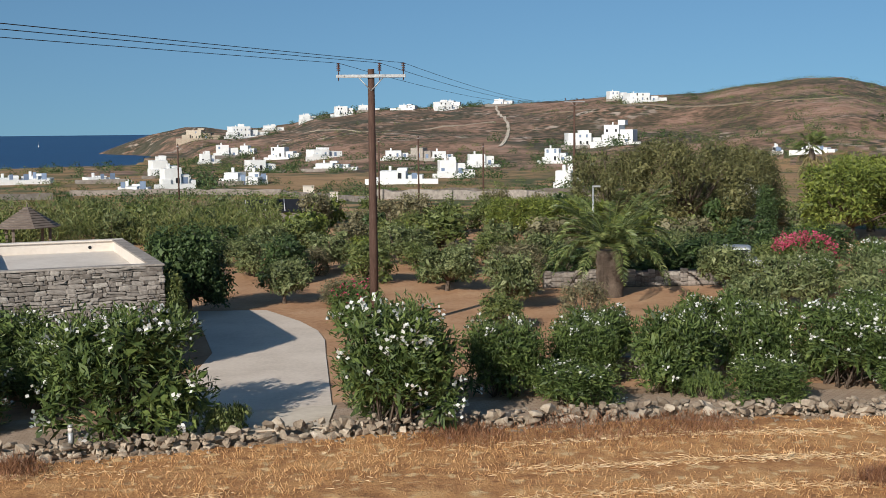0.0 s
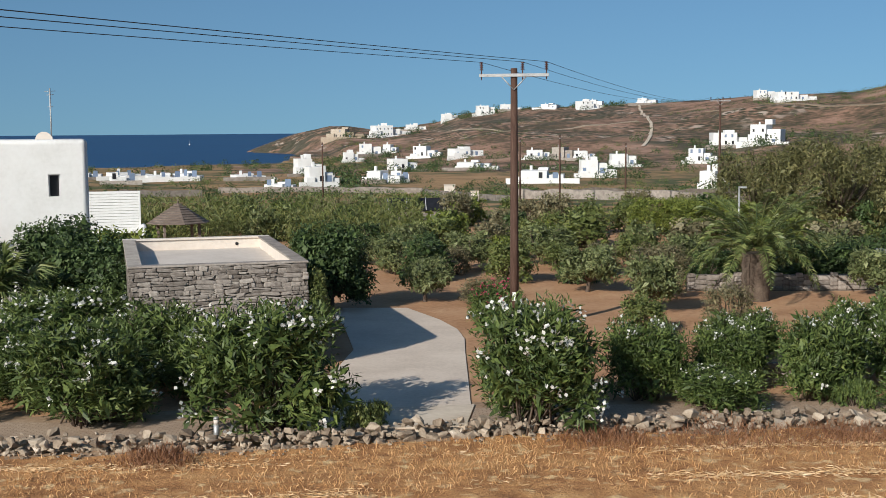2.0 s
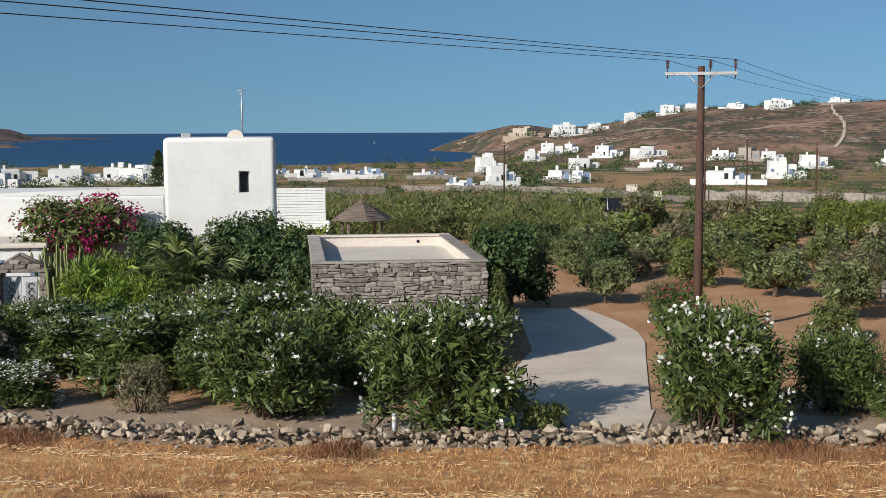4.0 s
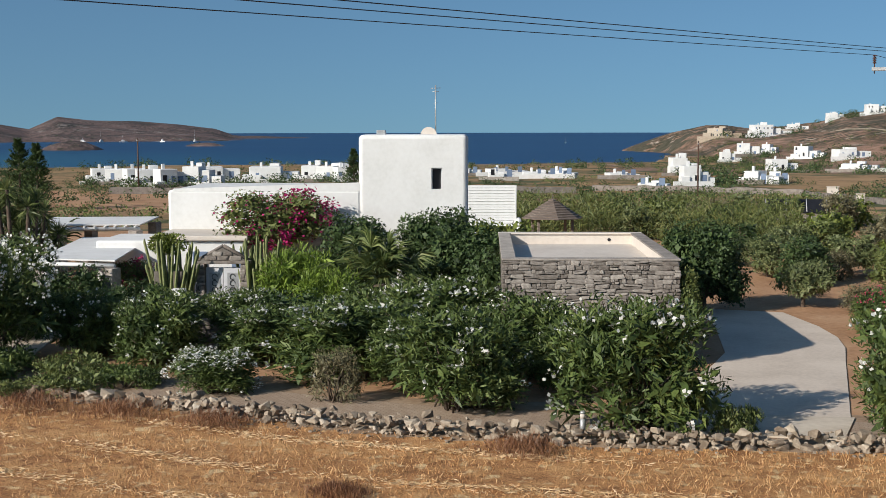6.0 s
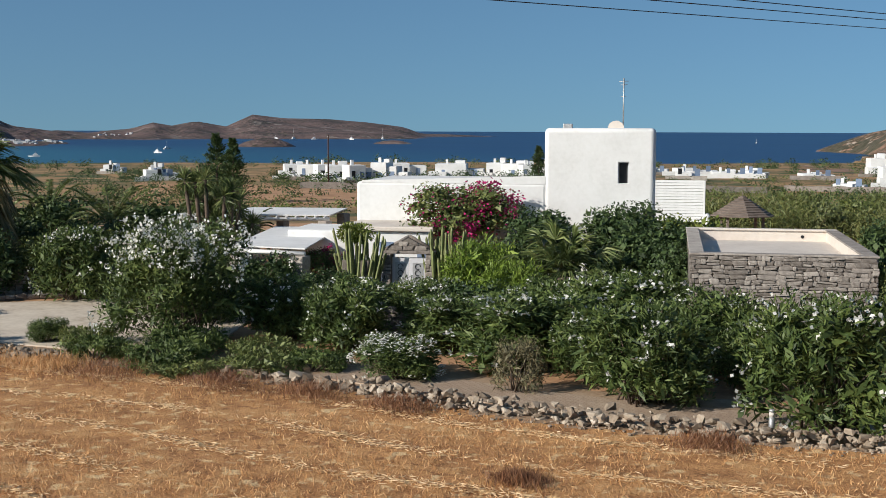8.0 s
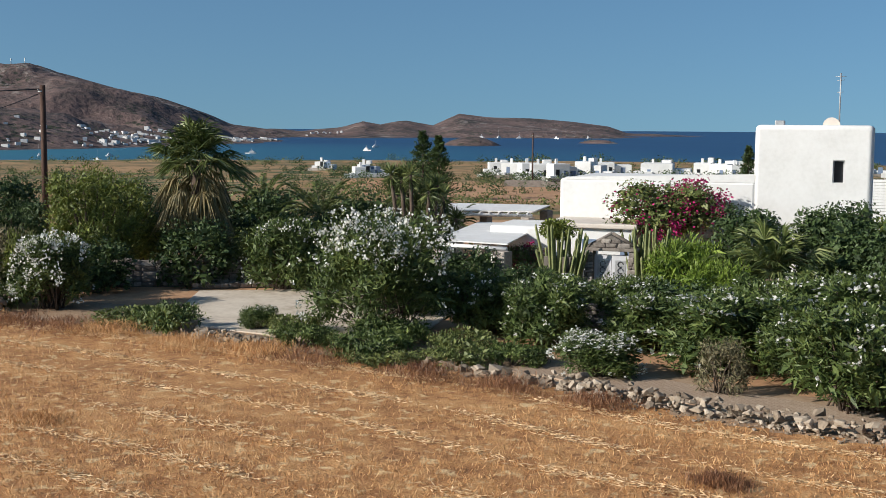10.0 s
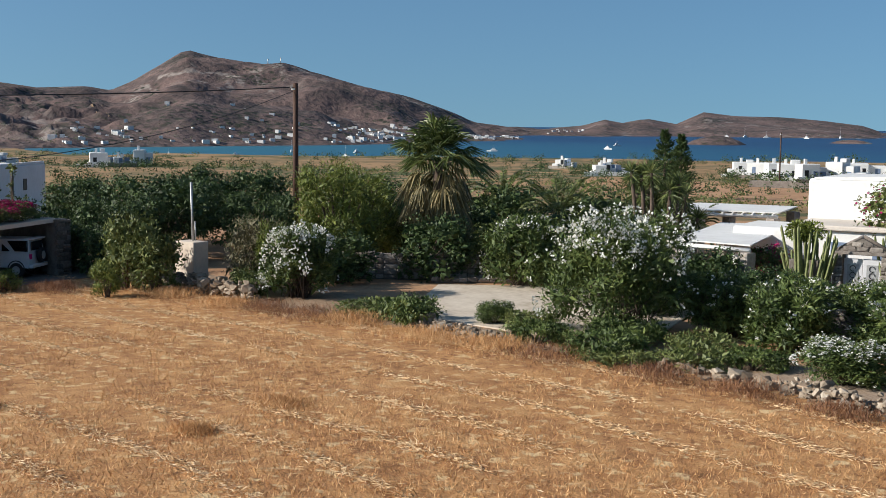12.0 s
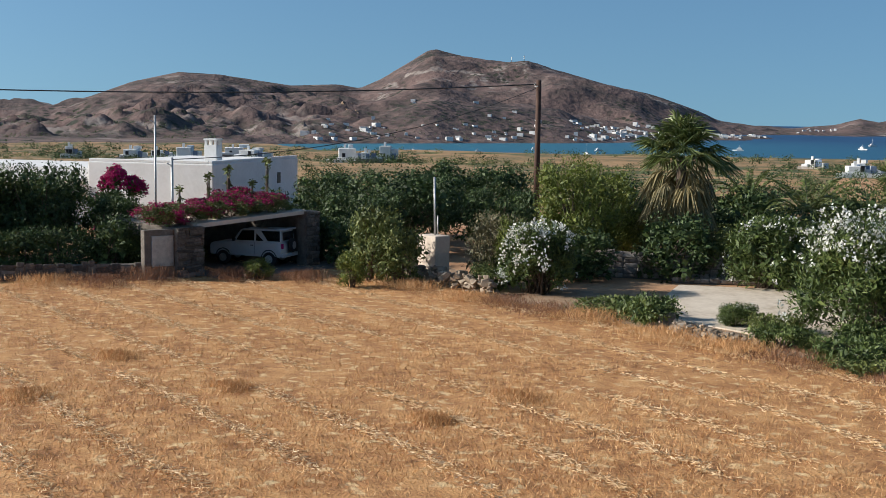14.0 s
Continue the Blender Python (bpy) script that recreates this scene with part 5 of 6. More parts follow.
def yucca(x, y, h, seed, heads=9, label="clump of tall yuccas with sword-leaf heads"):
    rng = np.random.default_rng(seed)
    t = thing("yucca", label, "yucca", pose(x, y, zt(x, y)))
    B, A, L = [], [], []
    for k in range(heads):
        a, q = k * 2.4, rng.uniform(0.3, 2.1)
        top = np.array([math.cos(a) * q, math.sin(a) * q, h * rng.uniform(0.4, 0.88)])
        part("stem", tube(bmesh.new(), [(top[0] * 0.3, top[1] * 0.3, -0.2), (top[0] * 0.8, top[1] * 0.8, top[2] * 0.5), tuple(top)], [0.13, 0.1, 0.08], 7), M_BARK, t)
        for j in range(120):
            e = rng.uniform(-1.1, 1.45)
            b = rng.uniform(0, 2 * math.pi)
            B.append(top + np.array([0, 0, -0.3 * (e < 0) * rng.random()]))
            A.append([math.cos(b) * math.cos(e), math.sin(b) * math.cos(e), math.sin(e)])
            L.append(rng.uniform(0.55, 0.8))
    part("sword_leaves", blades("sword_leaves", np.array(B), np.array(A), np.array(L), 0.055, M_PALM, rng, 0.1), None, t)
    return t


def cactus(x, y, h, w, seed, tops=True):
    rng = np.random.default_rng(seed)
    t = thing("column_cactus", "dense clump of tall green column cactus", "cactus", pose(x, y, 0), "cacti by the gate")
    for k in range(46):
        a, q = rng.uniform(0, 6.28), math.sqrt(rng.random()) * w / 2
        px, py, hh = math.cos(a) * q, math.sin(a) * q * 0.6, h * rng.uniform(0.6, 1.0)
        lean = px * 0.35 + rng.uniform(-0.2, 0.2)
        bm = bmesh.new()
        tube(bm, [(px * 0.7, py, -0.1), (px * 0.85 + lean * 0.4, py, hh * 0.5), (px + lean, py, hh * 0.96), (px + lean, py, hh)], [0.05, 0.06, 0.055, 0.02], 6)
        for f in bm.faces:
            f.smooth = False
        part("column", bm, M_CACTUS, t)
    if tops:
        lobes = [((rng.uniform(-0.4, 0.4) * w, 0, h * 0.92), (0.5, 0.4, 0.35)) for _ in range(5)]
        pts, out = crown_points(rng, lobes, 1500, 0.4)
        part("leafy_crown", blades("leafy_crown", pts, out + rng.normal(size=pts.shape) * 0.4, 0.14, 0.06, M_PINE, rng), None, t)
    return t


def norfolk_pine(x, y, h, seed):
    rng = np.random.default_rng(seed)
    t = thing("norfolk_pine", "dark tiered conifer standing above the garden", "tree", pose(x, y, zt(x, y)))
    part("trunk", tube(bmesh.new(), [(0, 0, -0.3), (0, 0, h)], [0.18, 0.03], 8), M_BARK, t)
    B, A = [], []
    for k in range(22):
        z = h * (0.12 + 0.86 * k / 21)
        r = (h * 0.36 * (1 - k / 22) + 0.15) * rng.uniform(0.5, 1.2)
        for j in range(6):
            a = j * math.pi / 4 + k
            for f in np.linspace(0.15, 1, 12):
                for _ in range(2):
                    B.append([math.cos(a) * r * f, math.sin(a) * r * f, z + 0.1 * f + rng.normal() * 0.12]), A.append([math.cos(a) * 0.6 + rng.normal() * 0.4, math.sin(a) * 0.6 + rng.normal() * 0.4, 0.45])
    part("foliage", blades("foliage", np.array(B), np.array(A), 0.42, 0.12, M_DKLEAF, rng, 0), None, t)
    return t


OLIVES = [tree_data(s, M_OLIVE, 3.0, 2.3, 0.5, 3800, 0.16, 0.055, 40, 0.09, size=0.32) for s in (11, 12, 13)]
SCRUBS = [shrub_data(21, M_SCRUBLEAF, 4000, 0.14, 0.055), shrub_data(22, M_OLIVE, 3800, 0.145, 0.05), shrub_data(23, M_GREY_LEAF, 3200, 0.15, 0.035), shrub_data(24, M_PINE, 4200, 0.17, 0.035, up=0.8), shrub_data(25, M_DKLEAF, 3600, 0.15, 0.065)]
FAR_SCRUBS = [shrub_data(26 + i, mat, 1500, 0.19, 0.085) for i, mat in enumerate((M_SCRUBLEAF, M_OLIVE, M_GREY_LEAF, M_PINE, M_DKLEAF))]
KINDS = [("shrub", "rounded olive-green shrub on bare red soil", "shrub"), ("olive_bush", "low silvery olive bush on red soil", "shrub"), ("dry_shrub", "half-dry greyish shrub with thin twigs", "shrub"), ("green_shrub", "bright green feathery shrub", "shrub"), ("dark_shrub", "dense dark green shrub", "shrub")]


def bush(k, x, y, w, h, turn=0.0):
    kind, label, cat = KINDS[k]
    return planted(kind, label, cat, (FAR_SCRUBS if y > 66 else SCRUBS)[k], x, y, w / 3.0, h / 2.4, turn, "garden shrubs")


# olive grove beyond the driveway
for i, (x, y, w, h) in enumerate([(-6.7, 51.6, 2.7, 2.0), (-6.0, 63.1, 3.2, 2.2), (-10.2, 71.2, 2.9, 1.9), (0.1, 55.2, 3.3, 2.2), (-2.2, 66.2, 3.9, 2.3), (2.6, 48.9, 2.7, 2.5), (10.8, 43.5, 2.8, 2.2), (13.6, 48.5, 3.2, 2.4), (12.3, 54, 3, 2.2), (5.0, 61, 3.2, 2.3)]):
    planted("olive_tree", "small silvery olive tree with a short trunk", "tree", OLIVES[i % 3], x, y, w / 3.0, h / 2.3, i * 1.7, "olive grove")
for i, (k, x, y, w, h) in enumerate([(2, -4.3, 51.1, 2.4, 1.2), (0, 0.1, 75.8, 4.8, 2.6), (2, 3.5, 59.7, 3.8, 1.9), (3, -8.4, 74.8, 3.2, 2.9), (0, -13.2, 91.5, 3.6, 2.7), (4, 5.8, 57.2, 3.4, 1.9), (4, 9.6, 57.6, 3.6, 2.2), (4, 12.2, 58.2, 3.8, 2.2),
                                  (0, 2.0, 44.2, 2.2, 1.5), (2, 5.3, 46.5, 2.4, 1.6), (1, 16.0, 45.5, 3.0, 2.2), (1, 17.5, 51, 3.2, 2.3), (2, 3.2, 53.3, 2.6, 1.6)]):
    bush(k, x, y, w, h, i)
rng = random.Random(4)
spots = []
while len(spots) < 112:
    a, r = radians(rng.uniform(-17, 17)), rng.uniform(58, 104)
    x, y = -r * math.sin(a), r * math.cos(a)
    if x < -14 and y < 72 or abs(x + 22.5) < 4 and abs(y - 66) < 9 or abs(x + 12.3) < 3.4 and 84 < y < 91 or any((x - p) ** 2 + (y - q) ** 2 < 4.6 for p, q in spots):
        continue
    spots.append((x, y))
    k = rng.choice((0, 0, 1, 1, 2, 3, 4))
    s = rng.uniform(0.75, 1.25)
    bush(k, x, y, 2.9 * s, (1.9 if r < 80 else 2.3) * s, rng.uniform(0, 6))

# east side: tall trees
TAMARISK = tree_data(31, M_TAMARISK, 9.0, 7.2, 0.3, 20000, 0.175, 0.06, 70, 0.3, droop=0.2, up=0.05, size=0.24)
PINE = [tree_data(s, M_PINE, 7.0, 5.4, 0.5, 12000, 0.22, 0.06, 80, 0.22, up=0.6, size=0.22) for s in (33, 34)]
for x, y, w, h, a in ((16.2, 82, 9.4, 7.4, 0), (11.4, 86, 7.4, 6.6, 2), (20.5, 90, 8, 7.0, 4), (26, 108, 9, 6.6, 1)):
    planted("tamarisk", "large loose tamarisk tree with drooping grey-green sprays", "tree", TAMARISK, x, y, w / 9.0, h / 7.2, a, "tall trees")
for x, y, w, h, a in ((25.2, 76.5, 8.4, 5.7, 0), (29, 84, 8, 6.0, 2), (8.0, 78, 6.6, 3.2, 1), (4.8, 84, 4.6, 2.9, 3), (31, 72, 7, 5.2, 3), (11.5, 74, 4.2, 2.3, 2)):
    planted("pine_tree", "rounded bright green pine tree", "tree", PINE[int(a) % 2], x, y, w / 7.0, h / 5.4, a, "tall trees")
planted("cypress", "narrow dark cypress tree", "tree", shrub_data(36, M_DKLEAF, 5000, 0.16, 0.05, 30, 1.4, 4.4, size=0.8, up=0.7), 19.8, 76, 1.1, 0.95, 0)
bush(4, 17.2, 70, 3.6, 2.2), bush(2, 13.2, 68, 3.8, 2.4), bush(4, 20.3, 66, 4.2, 2.0), bush(0, 9.6, 64.5, 3.4, 1.9), bush(2, 6.3, 70.5, 3.8, 2.3)
feather_palm(7.1, 52.9, 2.0, 4.0, 44, 41, "squat date palm with arching fronds in the grove", 0.55)
fan_palm(35.5, 120, 6.2, 1.9, 43, "tall fan palm with a hanging dry skirt", 30, 26)
PINKS = [oleander_data(45, flowers=420, bloom=M_PINK), oleander_data(46, flowers=60, bloom=M_PINK)]
planted("pink_oleander", "flowering shrub covered in deep pink blossom", "shrub", PINKS[0], 16.9, 57.4, 1.0, 0.85, 0)
planted("pink_oleander", "green shrub dotted with pink blossom", "shrub", PINKS[1], 17.2, 47.8, 0.8, 0.7, 1)
planted("pink_oleander", "low shrub dotted with red blossom by the pole", "shrub", PINKS[1], -3.4, 46.3, 0.75, 0.62, 2)
planted("oleander", "green oleander shrub with white blossom", "shrub", OLEANDER[1], 19.2, 53.8, 1.0, 0.85, 2, "oleanders along the lane")
planted("oleander", "green oleander shrub with white blossom", "shrub", OLEANDER[1], 15.6, 52.2, 0.7, 0.65, 1, "oleanders along the lane")

# beside the garage and in front of the villa
FIG = tree_data(51, M_DKLEAF, 4.2, 3.9, 0.2, 9500, 0.16, 0.08, 46, 0.14, size=0.38)
planted("fig_tree", "dense dark-leaved tree beside the stone garage", "tree", FIG, -10.2, 48.9, 0.97, 0.95, 0)
planted("creeper", "dark green creeper climbing the garage corner", "climber", shrub_data(52, M_SCRUBLEAF, 4200, 0.12, 0.05, 26, 1.0, 3.7, size=0.9, up=0.5), -8.25, 37.2, 0.9, 0.93, 0)
for x, y, w, h, a in ((-18.2, 44.4, 4.6, 3.6, 0), (-23.4, 44.6, 4.2, 3.9, 2), (-20.6, 46.8, 4.4, 4.1, 4), (-15.9, 41.0, 3.0, 3.0, 1)):
    planted("fig_tree", "dense dark-leaved garden tree before the villa", "tree", FIG, x, y, w / 4.2, h / 3.9, a, "garden trees")
planted("citrus_tree", "bright green leafy garden tree", "tree", tree_data(53, M_PINE, 3.4, 3.4, 0.3, 8000, 0.16, 0.08, 30, 0.12, size=0.38), -17.4, 46.2, 1.05, 1.12, 0)
fan_palm(-20.4, 40.8, 1.5, 2.2, 55, "low fan palm with broad green leaves", 0, 34)
LIME = shrub_data(94, M_LIME, 6000, 0.21, 0.03, up=1.1)
planted("soft_bush", "bright green soft needled bush", "shrub", LIME, -23.3, 39.9, 1.25, 1.22, 0)
planted("soft_bush", "bright green soft needled bush", "shrub", LIME, -21.2, 38.6, 1.0, 1.0, 2)
cactus(-27.75, 38.5, 3.2, 1.7, 57)
cactus(-24.7, 39.7, 3.3, 1.6, 58, False)
BOUG = tree_data(59, M_SCRUBLEAF, 4.4, 2.4, 0.0, 6500, 0.13, 0.07, 30, 0.05, size=0.36, extra=(M_MAGENTA, 2300))
planted("bougainvillea", "magenta bougainvillea arching over the white wall", "climber", BOUG, -27.4, 45.2, 1.3, 1.0, 0.4, "", 2.35)
planted("bougainvillea", "dark bougainvillea below the canopy roof", "climber", BOUG, -30.4, 39.6, 0.5, 0.55, 1.4, "", 0.9)
for i, (k, x, y, w, h) in enumerate([(4, -30.5, 36.2, 3.4, 2.3), (4, -27.6, 35.8, 3.2, 1.9), (0, -33.2, 35.6, 3.4, 2.0), (4, -24.4, 36.4, 2.8, 1.6), (0, -17.6, 37.6, 3.2, 2.1), (4, -14.8, 37.4, 2.4, 2.2), (4, -36.5, 39.4, 4.2, 2.6), (2, -15.6, 28.7, 1.7, 1.6), (4, -21.0, 35.4, 3.6, 2.0)]):
    bush(k, x, y, w, h, i * 1.3)
yucca(-39.6, 43.4, 5.3, 61, 20)
yucca(-42.3, 45.6, 4.6, 62, 10)
norfolk_pine(-96, 105.2, 7.4, 63)
norfolk_pine(-92.5, 104, 6.9, 64)
norfolk_pine(-93.5, 178, 6.4, 65)
feather_palm(-45.0, 42.0, 2.2, 3.0, 30, 66, "garden palm with feathery fronds")
feather_palm(-50.5, 43.0, 2.6, 2.6, 26, 67, "garden palm with feathery fronds")
feather_palm(-42.5, 48.5, 1.2, 2.4, 24, 68, "small garden palm with feathery fronds")
fan_palm(-45.6, 35.0, 4.9, 2.3, 69, "tall fan palm with a shaggy dry skirt", 80, 62)
GARDEN_PINE = tree_data(35, M_PINE, 4.6, 5.4, 0.3, 12000, 0.2, 0.038, 70, 0.2, up=0.9, size=0.25)
for x, y, w, h, a in ((-47.0, 30.4, 4.6, 5.5, 0), (-49.5, 33.5, 4.5, 4.9, 1)):
    planted("pine_tree", "rounded bright green pine in the garden", "tree", GARDEN_PINE, x, y, w / 4.6, h / 5.4, a, "tall trees")
for i, (k, x, y, w, h) in enumerate([(4, -42.6, 32.6, 4.2, 2.9), (4, -43.8, 28.6, 3.6, 2.2), (0, -41.0, 35.0, 3.6, 2.6), (4, -38.0, 40.5, 4.0, 3.0), (4, -47.5, 37.8, 5.0, 3.2), (4, -43.0, 39.5, 4.2, 3.0), (4, -52.5, 36.5, 5.0, 3.4), (4, -49.5, 41.8, 5.0, 3.5), (4, -46.0, 46.0, 5.0, 3.3), (4, -53.0, 46.0, 5.0, 3.3), (0, -49.5, 49.0, 5.0, 3.2), (4, -56.0, 40.0, 5.0, 3.6), (0, -46.6, 20.6, 3.2, 3.3), (0, -45.4, 21.0, 2.8, 2.5), (3, -45.2, 18.9, 1.6, 1.5), (2, -44.4, 24.9, 3.0, 3.2), (3, -43.6, 25.2, 2.0, 3.0), (0, -43.2, 23.8, 1.7, 1.1), (0, -42.4, 23.6, 1.4, 0.8)]):
    bush(k, x, y, w, h, i * 0.9)
SPREAD = tree_data(71, M_DKLEAF, 8.0, 4.8, 0.3, 14000, 0.17, 0.075, 90, 0.2, size=0.22)
THICK = tree_data(72, M_DKLEAF, 5.0, 4.4, 0.2, 9000, 0.15, 0.065, 60, 0.16, size=0.26)
for x, y, w, h, a in ((-56.6, 9.0, 4.8, 5.1, 0), (-56.4, 5.2, 5.2, 5.0, 2), (-57.6, 12.0, 3.6, 3.6, 1), (-57.5, 7.0, 5.0, 5.2, 3)):
    planted("carob_tree", "dense dark green tree behind the clipped hedge", "tree", THICK, x, y, w / 5.0, h / 4.4, a, "garden trees")
for x, y, w, h, a in ((-57.6, 26.9, 8.0, 4.4, 0), (-62, 33, 8, 4.6, 1), (-53.9, 30.5, 5, 3.6, 2), (-64, 26, 7, 4.0, 3), (-55, 23.5, 5.5, 3.6, 5)):
    planted("carob_tree", "broad dark olive-green garden tree", "tree", SPREAD, x, y, w / 8.0, h / 4.8, a, "garden trees")
for i, (k, x, y, w, h) in enumerate([(4, -53.0, 11.2, 3.2, 2.5), (4, -52.3, 12.6, 2.0, 2.0), (0, -62, 9.5, 5, 3.2), (4, -60.5, 5, 5, 3.0), (4, -54.0, 20.6, 3.2, 2.6), (4, -57.0, 20.4, 4.0, 3.2), (4, -51.6, 21.6, 3.0, 2.2), (3, -48.9, 16.3, 1.7, 0.9)]):
    bush(k, x, y, w, h, i * 0.8)
# bougainvillea on the carport and by the west house
for i, (u, v, s) in enumerate(((-0.2, 1.2, 0.5), (1.0, 1.4, 0.5), (2.2, 1.3, 0.55), (3.3, 1.5, 0.5), (4.3, 1.2, 0.45), (-1.0, 1.5, 0.45), (2.8, 2.6, 0.6))):
    p = CARPORT @ Vector((u, v, 0))
    planted("bougainvillea", "magenta bougainvillea spread over the carport roof", "climber", BOUG if i == 5 else oleander_data(80 + i, 3.6, 2.2, 3000, 210, M_SCRUBLEAF, M_MAGENTA, 0.14, 0.06, 16), p.x, p.y, s * 1.5, s * 0.9, i, "bougainvillea", 2.1 + max(0, u) * 0.065)
planted("bougainvillea", "tall dark pink bougainvillea against the white house", "climber", oleander_data(88, 2.6, 4.2, 5000, 480, M_DKLEAF, M_MAGENTA, 0.14, 0.06, 24), -64.5, 14.0, 1.25, 1.08, 0)
SHOOT = shrub_data(89, M_SCRUBLEAF, 150, 0.13, 0.05, 14, 0.34, 2.4, size=0.6, up=0.6)
for i, (u, v, q) in enumerate(((0.3, 2.4, 0.8), (1.5, 2.0, 1.05), (2.9, 2.6, 1.15), (3.6, 1.8, 0.8), (4.8, 2.4, 1.25))):
    p = CARPORT @ Vector((u, v, 0))
    planted("creeper_shoot", "tall thin creeper shoot rising from the carport roof", "climber", SHOOT, p.x, p.y, 1.0, q, i, "creeper shoots", 2.1 + u * 0.065)


def hedge(x0, y0, x1, y1, depth, h, seed):
    """A clipped hedge: many small lobes packed into a long block."""
    rng = np.random.default_rng(seed)
    length = math.hypot(x1 - x0, y1 - y0)
    lobes = [((rng.uniform(0, length), rng.uniform(-0.5, 0.5) * depth, rng.uniform(0.2, 1) * (h - 0.3)), (0.42, 0.36, 0.34)) for _ in range(int(length * 22))]
    t = thing("clipped_hedge", "dense dark clipped hedge on a low stone wall", "hedge", pose(x0, y0, 0, 0, 0, math.degrees(math.atan2(y1 - y0, x1 - x0))))
    bm = bmesh.new()
    for k in range(int(length / 0.7)):
        tube(bm, [(k * 0.7 + 0.3, 0, -0.1), (k * 0.7 + rng.uniform(0.1, 0.5), 0, h * 0.7)], [0.04, 0.02], 5)
    tagged(part("stemwork", bm, M_BARK, t), kind="stuff")
    part("leaves", leafage("leaves", rng, lobes, 11000, 0.11, 0.055, M_DKLEAF), None, t)
    return t


hedge(-53.6, 2.6, -52.2, 9.9, 1.6, 2.1, 93)
bush(3, -55.8, 15.2, 2.6, 1.2)


# ---- ground cover ----
def stuff(name, me, label, category):
    return tagged(new(name, me), label, category, kind="stuff")


def on_ground(x, y, lift=0.0):
    return np.stack([x, y, height(x, y) + lift], 1)


def reeds():
    rng = np.random.default_rng(7)
    n = 48000
    a, r = np.radians(rng.uniform(7.5, 26, n)), rng.uniform(74, 96, n)
    x, y = -r * np.sin(a), r * np.cos(a)
    keep = ((x + 22.5) ** 2 + (y - 67) ** 2 > 16) & (fbm(x * 0.15, y * 0.15, 2) + rng.normal(size=n) * 0.1 > -0.2)
    x, y = x[keep], y[keep]
    n = len(x)
    base = on_ground(x, y)
    hgt = rng.uniform(1.6, 3.3, n) * (1 + 0.5 * fbm(x * 0.1, y * 0.1, 2))
    base[:, 2] += hgt * rng.uniform(0, 0.8, n)
    axis = np.stack([rng.normal(size=n) * 0.5, rng.normal(size=n) * 0.5, np.ones(n) * 0.8], 1)
    stuff("reed_bed", blades("reed_bed", base, axis, hgt * rng.uniform(0.16, 0.34, n), 0.06, M_REED, rng, 0.3), "bed of tall yellow-green reeds behind the garden", "reeds")


def scatter_scrub(name, label, mat, seed, n, az, rr, size, blades_each, mask, flat=0.6):
    rng = np.random.default_rng(seed)
    a, r = np.radians(rng.uniform(*az, n)), np.exp(rng.uniform(math.log(rr[0]), math.log(rr[1]), n))
    x, y = -r * np.sin(a), r * np.cos(a)
    z = height(x, y)
    keep = mask(x, y, z, r, np.degrees(a)) & (z > SEA + 1)
    x, y, z, r = x[keep], y[keep], z[keep], r[keep]
    s = rng.uniform(*size, len(x)) * np.clip(r / 300, 0.8, 2.2)
    k = blades_each
    d = unit(rng.normal(size=(len(x) * k, 3)))
    d[:, 2] = np.abs(d[:, 2])
    S = np.repeat(s, k)[:, None]
    base = np.repeat(np.stack([x, y, z], 1), k, 0) + d * S * np.array([0.7, 0.7, flat]) * rng.random((len(d), 1)) ** 0.4
    stuff(name, blades(name, base, np.cross(d, rng.normal(size=d.shape)) + d * 0.3, S[:, 0] * rng.uniform(0.1, 0.2, len(d)), S[:, 0] * 0.1, mat, rng, 0.0, out=d), label, "scrub")


def patchy(scale, level):
    return lambda x, y, z, r, a: fbm(x * scale, y * scale, 3) > level


reeds()
scatter_scrub("plain_scrub", "green scrub and small bushes over the plain", M_SCRUBLEAF, 1, 4600, (-24, 88), (98, 470), (1.1, 2.6), 46, lambda x, y, z, r, a: fbm(x * 0.03, y * 0.03, 3) > -0.02 + np.clip((a - 13) / 40, 0, 0.22))
scatter_scrub("plain_trees", "dark tree clumps among the village houses", M_DKLEAF, 2, 1500, (-24, 88), (150, 480), (1.6, 3.2), 72, lambda x, y, z, r, a: fbm(x * 0.015, y * 0.015, 3) > np.where(a < 17, -0.02, 0.06) - np.clip((r - 280) / 800, 0, 0.2), 0.75)
scatter_scrub("hill_scrub", "low olive scrub dotted over the dry hillside", M_DKLEAF, 3, 9000, (-24, 15.6), (330, 960), (0.6, 1.4), 10, patchy(0.012, -0.02))
scatter_scrub("hill_thicket", "dark thickets on the dry hillside", M_SCRUBLEAF, 4, 4200, (-24, 12), (330, 760), (0.9, 1.8), 20, lambda x, y, z, r, a: (fbm(x * 0.02, y * 0.02, 3) > 0.14 - np.clip((-a - 6) / 60, 0, 0.3)))
scatter_scrub("mountain_scrub", "dark scrub and trees along the far shore", M_DKLEAF, 5, 7000, (30, 88), (640, 1900), (0.9, 2.0), 22, lambda x, y, z, r, a: (z < 3 + 22 * fbm(x * 0.004, y * 0.004, 2)))


